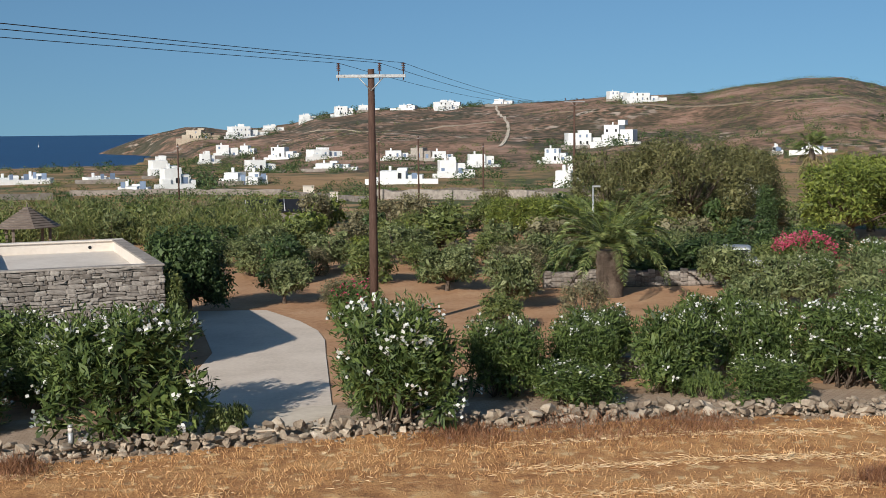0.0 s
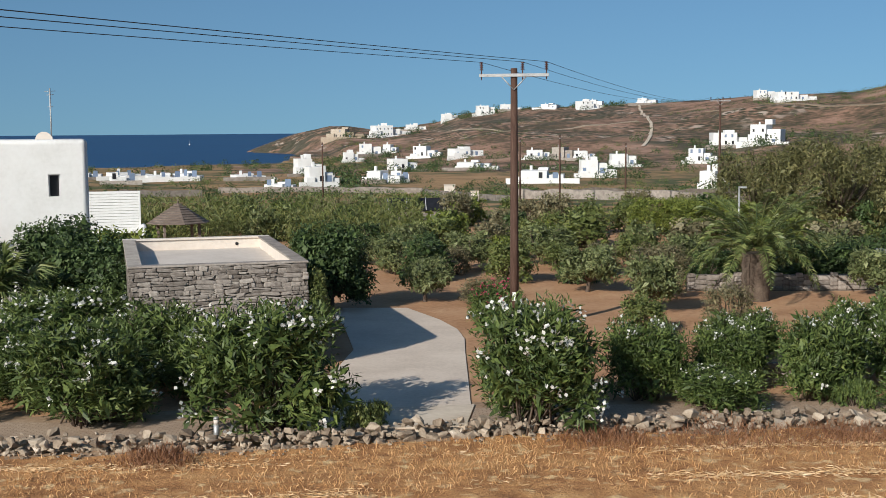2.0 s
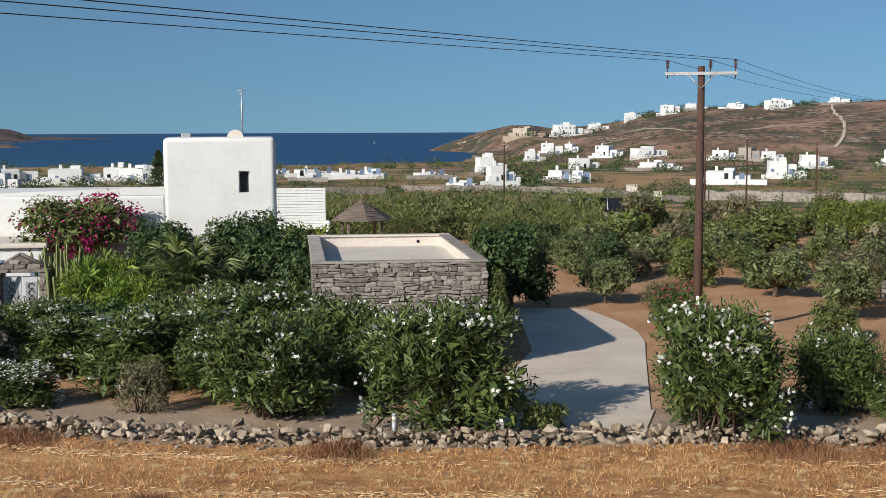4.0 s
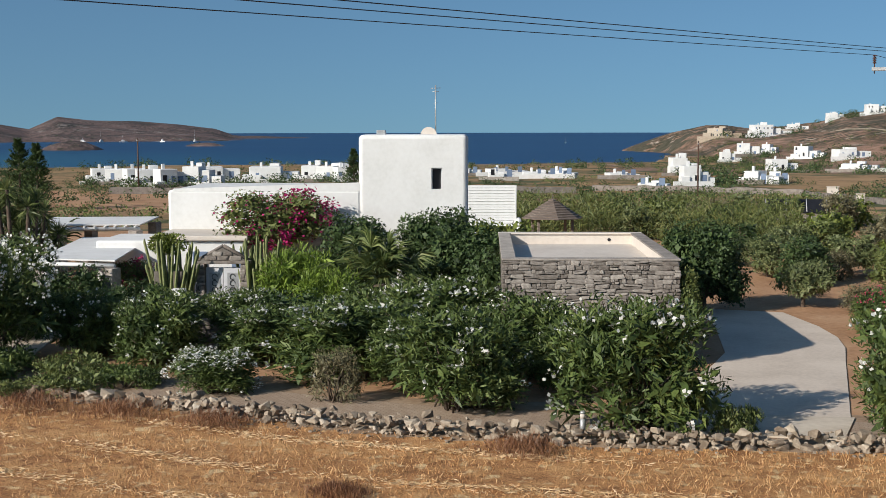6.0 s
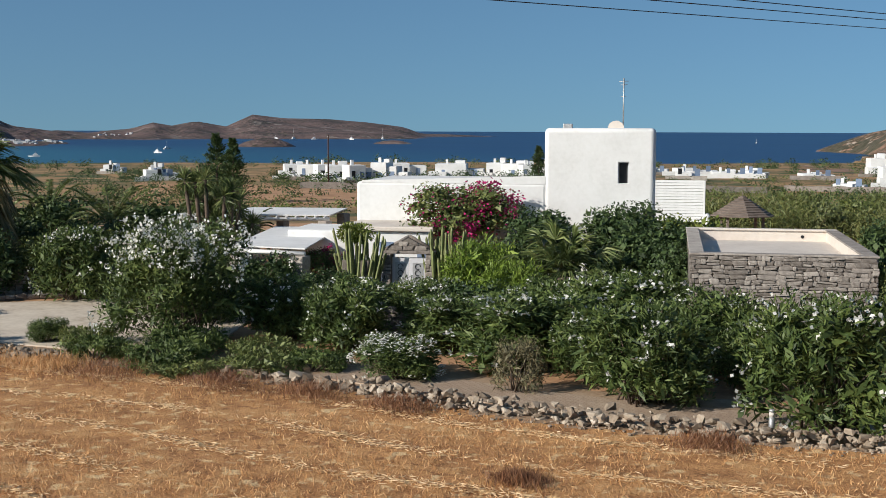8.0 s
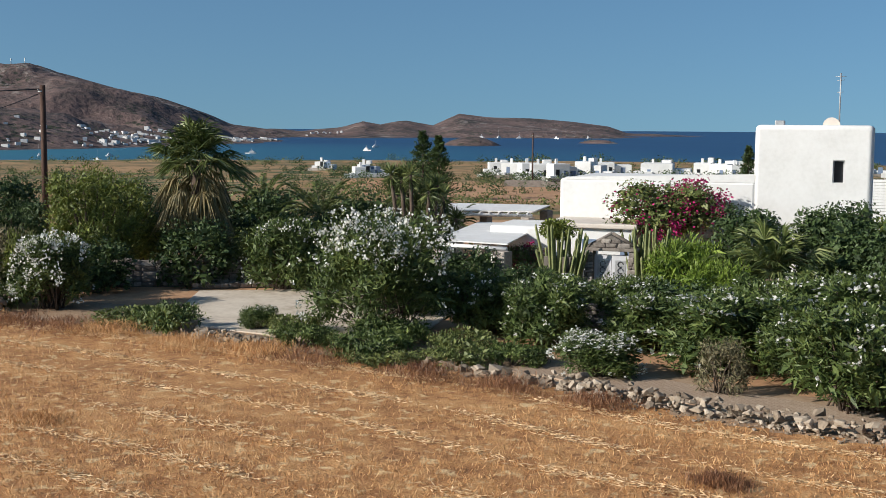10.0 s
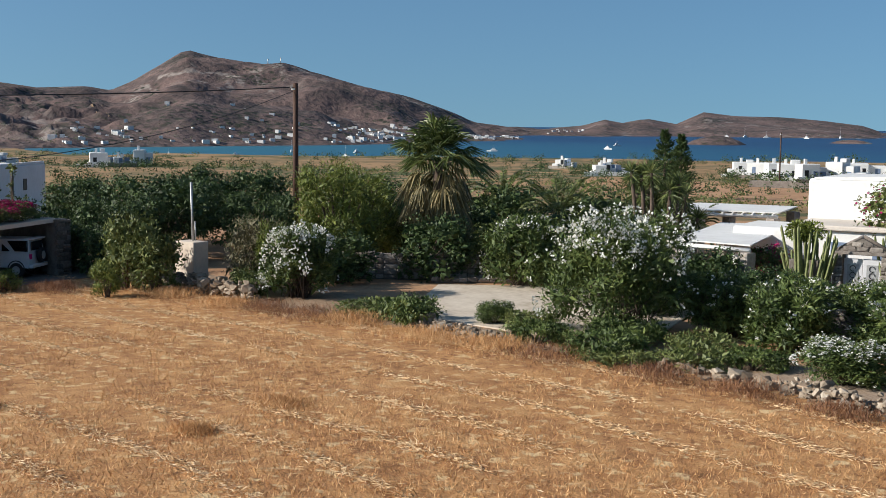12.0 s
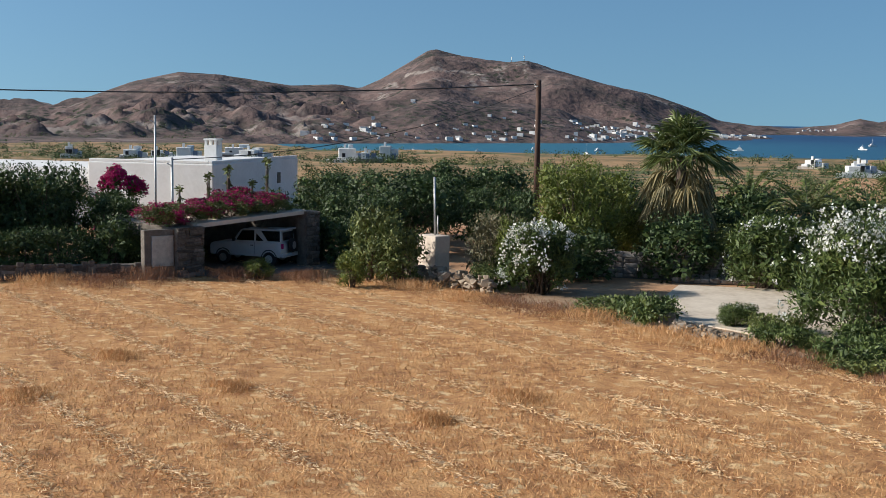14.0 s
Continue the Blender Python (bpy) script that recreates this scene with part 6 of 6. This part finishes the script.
def village_trees():
    """Dark trees and bushes that stand close round the village houses."""
    rng = np.random.default_rng(14)
    c, q = [], []
    for x, y, w, h in HEADLAND_HOUSES + RIDGE_HOUSES + BAY_HOUSES:
        u = np.array([y, -x]) / math.hypot(x, y)
        v = np.array([x, y]) / math.hypot(x, y)
        for _ in range(9):
            p = np.array([x, y]) + u * w * rng.uniform(-1.6, 1.6) + v * w * rng.choice([-0.75, -0.5, 1.3, 1.6])
            c.append([p[0], p[1], float(height(*p))]), q.append(h * rng.uniform(0.25, 0.6))
    k = 100
    c, q = np.repeat(np.array(c), k, 0), np.repeat(np.array(q), k)[:, None]
    d = unit(rng.normal(size=c.shape))
    d[:, 2] = np.abs(d[:, 2])
    base = c + d * q * np.array([1.3, 1.3, 1.1]) * rng.random((len(d), 1)) ** 0.3
    stuff("village_trees", blades("village_trees", base, np.cross(d, rng.normal(size=d.shape)) + d * 0.3, q[:, 0] * rng.uniform(0.16, 0.29, len(d)), q[:, 0] * 0.16, M_DKLEAF, rng, 0.0, out=d), "dark bushy trees close round the village houses", "trees")


village_trees()


def far_village():
    rng = np.random.default_rng(9)
    co, faces = [], []
    cube = np.array([(a, b, c) for a in (-1, 1) for b in (-1, 1) for c in (-0.6, 1)], dtype=float)
    quads = np.array([(0, 1, 3, 2), (4, 6, 7, 5), (0, 4, 5, 1), (2, 3, 7, 6), (0, 2, 6, 4), (1, 5, 7, 3)])
    n = 0
    while n < 420:
        a = rng.choice([rng.uniform(46, 58), rng.uniform(48, 56), rng.uniform(52, 70)])
        t = radians(a)
        r = np.interp(a, [46, 50.6, 58, 70, 76], [1620, 1045, 890, 755, 660]) * rng.uniform(1.0, 1.28) + rng.exponential(15)
        x, y = -r * math.sin(t), r * math.cos(t)
        z = float(height(x, y))
        if z < SEA + 1.5 or z > rng.exponential(6) - 8.5:
            continue
        s = rng.uniform(0.7, 1.9)
        m = np.array(Matrix.Rotation(t + rng.normal() * 0.3, 3, "Z"))
        co.append((cube * np.array([s * rng.uniform(0.7, 1.5), s, s * rng.uniform(0.8, 1.3)])) @ m.T + np.array([x, y, z]))
        faces.append(quads + 8 * n)
        n += 1
    me = raw_mesh("far_village", np.concatenate(co), np.concatenate(faces), M_WHITE)
    me.polygons.foreach_set("use_smooth", np.zeros(len(me.polygons), dtype=bool))
    stuff("far_village", me, "hundreds of tiny white houses along the far shore", "village")


far_village()


def field_walls():
    """Long low stone walls across the plain."""
    for i, (p, q, h) in enumerate((((-62, 206), (-26.7, 204), 0.9), ((-26.7, 204), (-8.2, 150), 0.8), ((-9, 166), (34, 132), 1.2), ((-120, 150), (-60, 190), 1.0), ((-8, 178), (40, 172), 1.2))):
        p, q = Vector(p), Vector(q)
        n = int((q - p).length / 1.5)
        bm = bmesh.new()
        side = (q - p).normalized().orthogonal() * 0.3
        rng = random.Random(i)
        rows = []
        for k in range(n + 1):
            c = p.lerp(q, k / n)
            z = zt(c.x, c.y)
            top = z + h * rng.uniform(0.8, 1.15)
            rows.append([bm.verts.new((c.x + s * side.x, c.y + s * side.y, zz)) for s, zz in ((-1, z - 0.5), (-1, top), (1, top), (1, z - 0.5))])
        for a, b in zip(rows, rows[1:]):
            for k in range(3):
                bm.faces.new((a[k], a[k + 1], b[k + 1], b[k]))
        bmesh.ops.recalc_face_normals(bm, faces=bm.faces)
        me = mesh_of(bm, "field_wall", M_STONE)
        tagged(new("field_wall", me), "long low dry stone wall across the plain", "stone wall", kind="structure")


field_walls()


def hill_track(pts, width, label, mat):
    """A pale strip laid over the hillside."""
    pts = [Vector(p) for p in pts]
    bm = bmesh.new()
    rows = []
    for a, b in zip(pts, pts[1:]):
        n = max(2, int((b - a).length / 6))
        side = (b - a).normalized().orthogonal() * width / 2
        for i in range(n):
            c = a.lerp(b, i / n) + side * 0.6 * math.sin(i * 0.7)
            rows.append([bm.verts.new((c.x + s * side.x, c.y + s * side.y, zt(c.x + s * side.x, c.y + s * side.y) + q)) for s, q in ((-1, -0.5), (-1, 0.3), (1, 0.3), (1, -0.5))])
    for a, b in zip(rows, rows[1:]):
        for k in range(3):
            bm.faces.new((a[k], a[k + 1], b[k + 1], b[k]))
    bmesh.ops.recalc_face_normals(bm, faces=bm.faces)
    tagged(new("hill_track", mesh_of(bm, "hill_track", mat)), label, "track", kind="structure")


hill_track([(36, 850), (33, 713), (30, 577), (25, 491), (20, 456)], 1.3, "pale stony track winding down the dry hillside", M_DUST)
hill_track([(-90, 640), (-30, 560), (30, 600)], 1.6, "old stone terrace wall across the hillside", M_RUBBLE)
hill_track([(60, 640), (130, 560), (190, 520)], 1.6, "old stone terrace wall across the hillside", M_RUBBLE)
hill_track([(-1021, 416), (-950, 392), (-927, 369), (-872, 363)], 1.3, "pale dirt road climbing the mountain", M_DIRT)
hill_track([(-960, 660), (-900, 640), (-850, 640)], 4.0, "pale dirt road above the far shore", M_DIRT)


def hill_mast(az, r, h):
    x, y = -r * math.sin(radians(az)), r * math.cos(radians(az))
    t = thing("radio_mast", "thin steel radio mast on the mountain ridge", "mast", pose(x, y, zt(x, y)), "ridge masts")
    part("lattice", tube(bmesh.new(), [(0, 0, -2), (0, 0, h)], [0.9, 0.35], 4), M_STEEL, t)
    part("antenna", boxed(-1.2, -0.5, h * 0.75, 1.2, 0.5, h * 0.75 + 1.5), M_STEEL, t)


hill_mast(60.57, 2000, 9)
hill_mast(60.0, 2000, 12)


# ---- stubble field ----
def straw():
    rng = np.random.default_rng(12)
    n = 260000
    a, r = np.radians(rng.uniform(-23, 88, n)), 15 + 46 * rng.random(n) ** 1.25
    x, y = -r * np.sin(a), r * np.cos(a)
    keep = (y < wall_y(x) - 0.5) & ~((x < -47) & (y > 2) & (r > 52)) & (fbm(x * 0.5, y * 0.5, 3) + rng.normal(size=n) * 0.16 > -0.12)
    x, y = x[keep], y[keep]
    n = len(x)
    flat = rng.random(n) < 0.22
    axis = np.stack([rng.normal(size=n), rng.normal(size=n), np.where(flat, 0.15, 1.6)], 1)
    stuff("stubble", blades("stubble", on_ground(x, y, -0.01), axis, np.where(flat, rng.uniform(0.08, 0.2, n), rng.uniform(0.08, 0.17, n)), 0.017, M_STRAW, rng, 0.02), "short golden straw stubble over the mown field", "straw")
    # swaths of cut straw left by the mower
    B, A = [], []
    for off in np.arange(1.8, 34, 2.3):
        m = 11000
        u = rng.uniform(-58, 14, m)
        v = wall_y(u) - off + 0.5 * fbm(u * 0.12, u * 0 + off, 3) + rng.normal(size=m) * 0.13
        ok = (np.hypot(u, v) > 15) & (np.hypot(u, v) < 58) & (fbm(u * 0.3, v * 0.3, 2) + rng.normal(size=m) * 0.15 > -0.12)
        u, v = u[ok], v[ok]
        B.append(on_ground(u, v, 0.0) + np.stack([0 * u, 0 * u, rng.uniform(0, 0.07, len(u))], 1))
        A.append(np.stack([rng.normal(size=len(u)), rng.normal(size=len(u)) * 0.6, rng.normal(size=len(u)) * 0.12], 1))
    B, A = np.concatenate(B), np.concatenate(A)
    pale = leaf("pale_cut_straw", (0.54, 0.34, 0.16), (0.68, 0.47, 0.26), (0.8, 0.62, 0.4))
    stuff("cut_straw", blades("cut_straw", B, A, rng.uniform(0.12, 0.24, len(B)), 0.02, pale, rng, 0.0), "pale swaths of cut straw across the field", "straw")


straw()


def brush(name, label, mat, x, y, w, h, n, seed, blade=(0.28, 0.03), group="dry brush"):
    rng = np.random.default_rng(seed)
    base = np.stack([rng.normal(size=n) * w / 4, rng.normal(size=n) * w / 5, np.zeros(n)], 1)
    base[:, 2] = rng.random(n) * h * 0.6 * np.exp(-((base[:, 0] / (w / 2.2)) ** 2))
    axis = np.stack([rng.normal(size=n) * 0.55, rng.normal(size=n) * 0.55, np.ones(n)], 1)
    t = thing(name, label, "dry brush", pose(x, y, zt(x, y) - 0.02), group)
    tagged(part("twig_mass", blades("twig_mass", base, axis, rng.uniform(0.6, 1.2, n) * blade[0], blade[1], mat, rng, 0.0), None, t), kind="stuff")
    return t


for i, (x, y, w, h) in enumerate([(3.4, 28.9, 4.0, 0.5), (6.0, 29.4, 3.0, 0.35), (0.5, 28.6, 2.4, 0.35), (-9.4, 25.9, 1.8, 0.4), (-17.2, 25.4, 2.0, 0.4), (-22.6, 25.0, 2.6, 0.5), (-26.4, 24.4, 3.2, 0.5), (-11.6, 21.4, 1.2, 0.25), (9.0, 24.8, 1.4, 0.3), (-36.4, 22.6, 3.0, 0.6), (-38.8, 22.4, 2.6, 0.5), (-20.0, 25.3, 2.4, 0.45)]):
    brush("dry_brush", "low clump of reddish dry brush below the wall", M_DRYBUSH, x, y, w, h * 1.1, 1500, i, (0.2, 0.014))
for i, (x, y, w, h) in enumerate([(-49.0, 15.2, 2.6, 0.9), (-49.6, 12.0, 3.0, 1.1), (-49.0, 10.0, 3.0, 0.7), (-47.6, 17.8, 2.4, 0.7), (-31.0, 23.6, 3.4, 0.5), (-34.8, 23.2, 3.0, 0.6), (-28.6, 24.4, 2.6, 0.4), (-50, 8, 3.2, 0.6), (-44, 21.0, 3.0, 0.5), (-40.5, 21.6, 2.6, 0.4)]):
    brush("dry_grass", "tall clump of dry grass and brush", M_DRYBUSH if i < 4 else M_STRAW, x, y, w, h * 0.8, 1500, 40 + i, (0.28, 0.012), "dry grass")
# darker heaps of raked straw out in the field
for i, (x, y, w, h) in enumerate([(-24.6, 12.4, 1.1, 0.22), (-29.5, 9.3, 1.3, 0.2), (-30.4, 4.6, 1.5, 0.2), (-25.8, 15.3, 1.6, 0.15), (-34.5, 7.6, 1.4, 0.15)]):
    brush("straw_heap", "small raked heap of straw in the field", M_STRAW, x, y, w, h, 1500, 60 + i, (0.16, 0.014), "straw heaps")
LOW = [shrub_data(91, M_OLEANDER, 3000, 0.13, 0.04, 26, 3.4, 0.8, up=0.5), shrub_data(92, M_SCRUBLEAF, 2600, 0.13, 0.04, 26, 3.4, 0.7, up=0.5)]
for i, (x, y, w, h) in enumerate([(-33.8, 25.0, 3.2, 0.95), (-35.8, 25.3, 4.4, 0.6), (-26.2, 26.6, 3.6, 0.7), (-23.4, 27.2, 3.2, 0.6), (-28.6, 26.0, 2.6, 0.7), (-5.2, 29.4, 1.6, 0.8), (7.0, 32.8, 1.6, 0.8), (-24.9, 25.8, 2.8, 0.5), (-27.0, 28.2, 3.4, 0.8), (-24.6, 28.8, 3.2, 0.7), (-22.0, 28.2, 2.6, 0.6), (-30.6, 27.6, 2.4, 0.7)]):
    planted("low_shrub", "low spreading green shrub along the field wall", "shrub", LOW[i % 2], x, y, w / 3.4, h / 0.8, i, "low shrubs")


# ---- dry stone wall at the field's edge ----
def rock_mesh(seed):
    """A rough fieldstone: the hull of random points in a block."""
    rng = random.Random(seed)
    bm = bmesh.new()
    for _ in range(16):
        v = Vector((rng.uniform(-1, 1), rng.uniform(-1, 1), rng.uniform(-1, 1)))
        v /= max(abs(q) for q in v) ** 0.6
        bm.verts.new(v * 0.55)
    made = bmesh.ops.convex_hull(bm, input=bm.verts[:])
    bmesh.ops.delete(bm, geom=list({v for v in made["geom_interior"] + made["geom_unused"] if isinstance(v, bmesh.types.BMVert)}), context="VERTS")
    me = bpy.data.meshes.new("stone")
    bm.to_mesh(me), bm.free()
    return me


RUBBLE = [rock_mesh(100 + i) for i in range(10)]
for q in RUBBLE:
    q.materials.append(M_RUBBLE)


def rubble_wall():
    rng = random.Random(8)
    t = thing("dry_stone_wall", "low tumbled dry stone wall of pale rubble edging the field", "stone wall", kind="structure")
    rest_co, rest_faces, made = [], [], 0
    for x0, x1, rows, step in ((-19.6, 11.6, 4, 0.19), (-46.6, -41.2, 7, 0.22), (-33.2, -29.2, 3, 0.22), (-23.8, -19.8, 2, 0.24), (11.8, 17, 2, 0.22), (-19.6, 11.6, 1, 0.16)):
        for row in range(rows):
            x = x0
            while x < x1:
                w = step * rng.choice((0.5, 0.7, 0.8, 1.0, 1.2, 1.7)) * rng.uniform(0.85, 1.15)
                px = x + w / 2
                py = float(wall_y(px)) + rng.uniform(-0.3, 0.3)
                z = zt(px, py) + 0.06 + row * 0.085 + rng.uniform(-0.06, 0.06)
                m = Matrix.LocRotScale((px, py, z), Euler((rng.uniform(-0.35, 0.35), rng.uniform(-0.35, 0.35), rng.uniform(0, 3))), (w * 1.05, w * rng.uniform(0.6, 1.0), rng.uniform(0.45, 0.85) * w))
                near = -19.6 < px < 11.6
                if near and made < 300:
                    s = part("stone", RUBBLE[rng.randrange(10)], None, t)
                    s.matrix_local = m
                    made += 1
                else:
                    me = RUBBLE[rng.randrange(10)]
                    k = sum(len(c) for c in rest_co)
                    rest_co.append([m @ v.co for v in me.vertices])
                    rest_faces += [[k + i for i in p.vertices] for p in me.polygons]
                x += w * 0.92
    me = bpy.data.meshes.new("loose_stones")
    me.from_pydata([tuple(v) for c in rest_co for v in c], [], rest_faces)
    me.materials.append(M_RUBBLE)
    tagged(part("loose_stones", me, None, t), kind="stuff")
    # small rubble and earth at its foot
    g = np.random.default_rng(3)
    n = 900
    x = g.uniform(-30, 15, n)
    y = wall_y(x) - np.abs(g.normal(size=n)) * 0.5 + 0.1
    co, faces = [], []
    for i in range(n):
        src = RUBBLE[i % 10]
        s = g.uniform(0.03, 0.1)
        k = len(co)
        co += [(x[i] + v.co.x * s, y[i] + v.co.y * s, v.co.z * s * 0.7 + 0.02) for v in src.vertices]
        faces += [[k + q for q in p.vertices] for p in src.polygons]
    me = bpy.data.meshes.new("rubble")
    me.from_pydata(co, [], faces)
    me.materials.append(M_RUBBLE)
    stuff("rubble", me, "scattered small stones at the wall's foot", "stones")


rubble_wall()


def garden_walls():
    """Stone garden walls behind the hedge and round the parking pad."""
    for i, (pts, h) in enumerate((([(1.0, 35.0), (5.0, 35.6), (11.4, 35.6), (18, 36.2)], 0.6), ([(-27.2, 32.6), (-22.0, 34.6), (-11.0, 36.0)], 0.9), ([(-48.5, 28.2), (-44.5, 30.2), (-41.2, 34.8), (-37.4, 39.0), (-33.6, 40.6)], 1.1), ([(-42.0, 32.0), (-38.6, 36.0), (-34.4, 39.2), (-31.0, 38.0)], 0.18), ([(4.5, 56.0), (9.2, 56.2), (13.0, 56.6)], 0.7), ([(-52.4, 3.2), (-51.0, 9.6), (-50.6, 11.8)], 0.6))):
        bm = bmesh.new()
        for a, b in zip(pts, pts[1:]):
            a, b = Vector(a), Vector(b)
            s = (b - a).normalized().orthogonal() * 0.22
            slab(bm, [tuple(a - s), tuple(b - s), tuple(b + s), tuple(a + s)], -0.2, h)
        bmesh.ops.recalc_face_normals(bm, faces=bm.faces)
        w = thing("garden_wall", "grey stone garden wall behind the hedge", "stone wall", kind="structure")
        part("core", bm, M_JOINT_SHADE, w)
        rng = random.Random(i)
        for a, b in zip(pts, pts[1:]):
            a, b = Vector(a), Vector(b)
            d = (b - a).normalized()
            n = Vector((d.y, -d.x))
            if n.y > 0:
                n = -n
            u, length = 0.0, (b - a).length
            while u < length:
                l = rng.uniform(0.25, 0.6)
                z = 0.1
                while z < h:
                    hh = rng.uniform(0.16, 0.26)
                    p = a + d * (u + l / 2) + n * 0.22
                    s = part("stone", (SHADE_BLOCKS if i == 5 else BLOCKS)[rng.randrange(10)], None, w)
                    s.matrix_local = Matrix.LocRotScale((p.x, p.y, z + hh / 2 - 0.05), Euler((0, 0, math.atan2(d.y, d.x))), (l - 0.03, 0.12, hh - 0.02))
                    z += hh
                u += l


garden_walls()


def path_light(x, y):
    t = thing("path_light", "short cylindrical garden path light", "lamp", pose(x, y, 0))
    part("post", tube(bmesh.new(), [(0, 0, 0), (0, 0, 0.42)], 0.07, 12), M_STEEL, t)
    part("lens", tube(bmesh.new(), [(0, 0, 0.42), (0, 0, 0.54)], 0.065, 12), M_SCREED, t)
    part("cap", tube(bmesh.new(), [(0, 0, 0.54), (0, 0, 0.6)], [0.08, 0.05], 12), M_STEEL, t)
    return t


path_light(-8.6, 27.9)
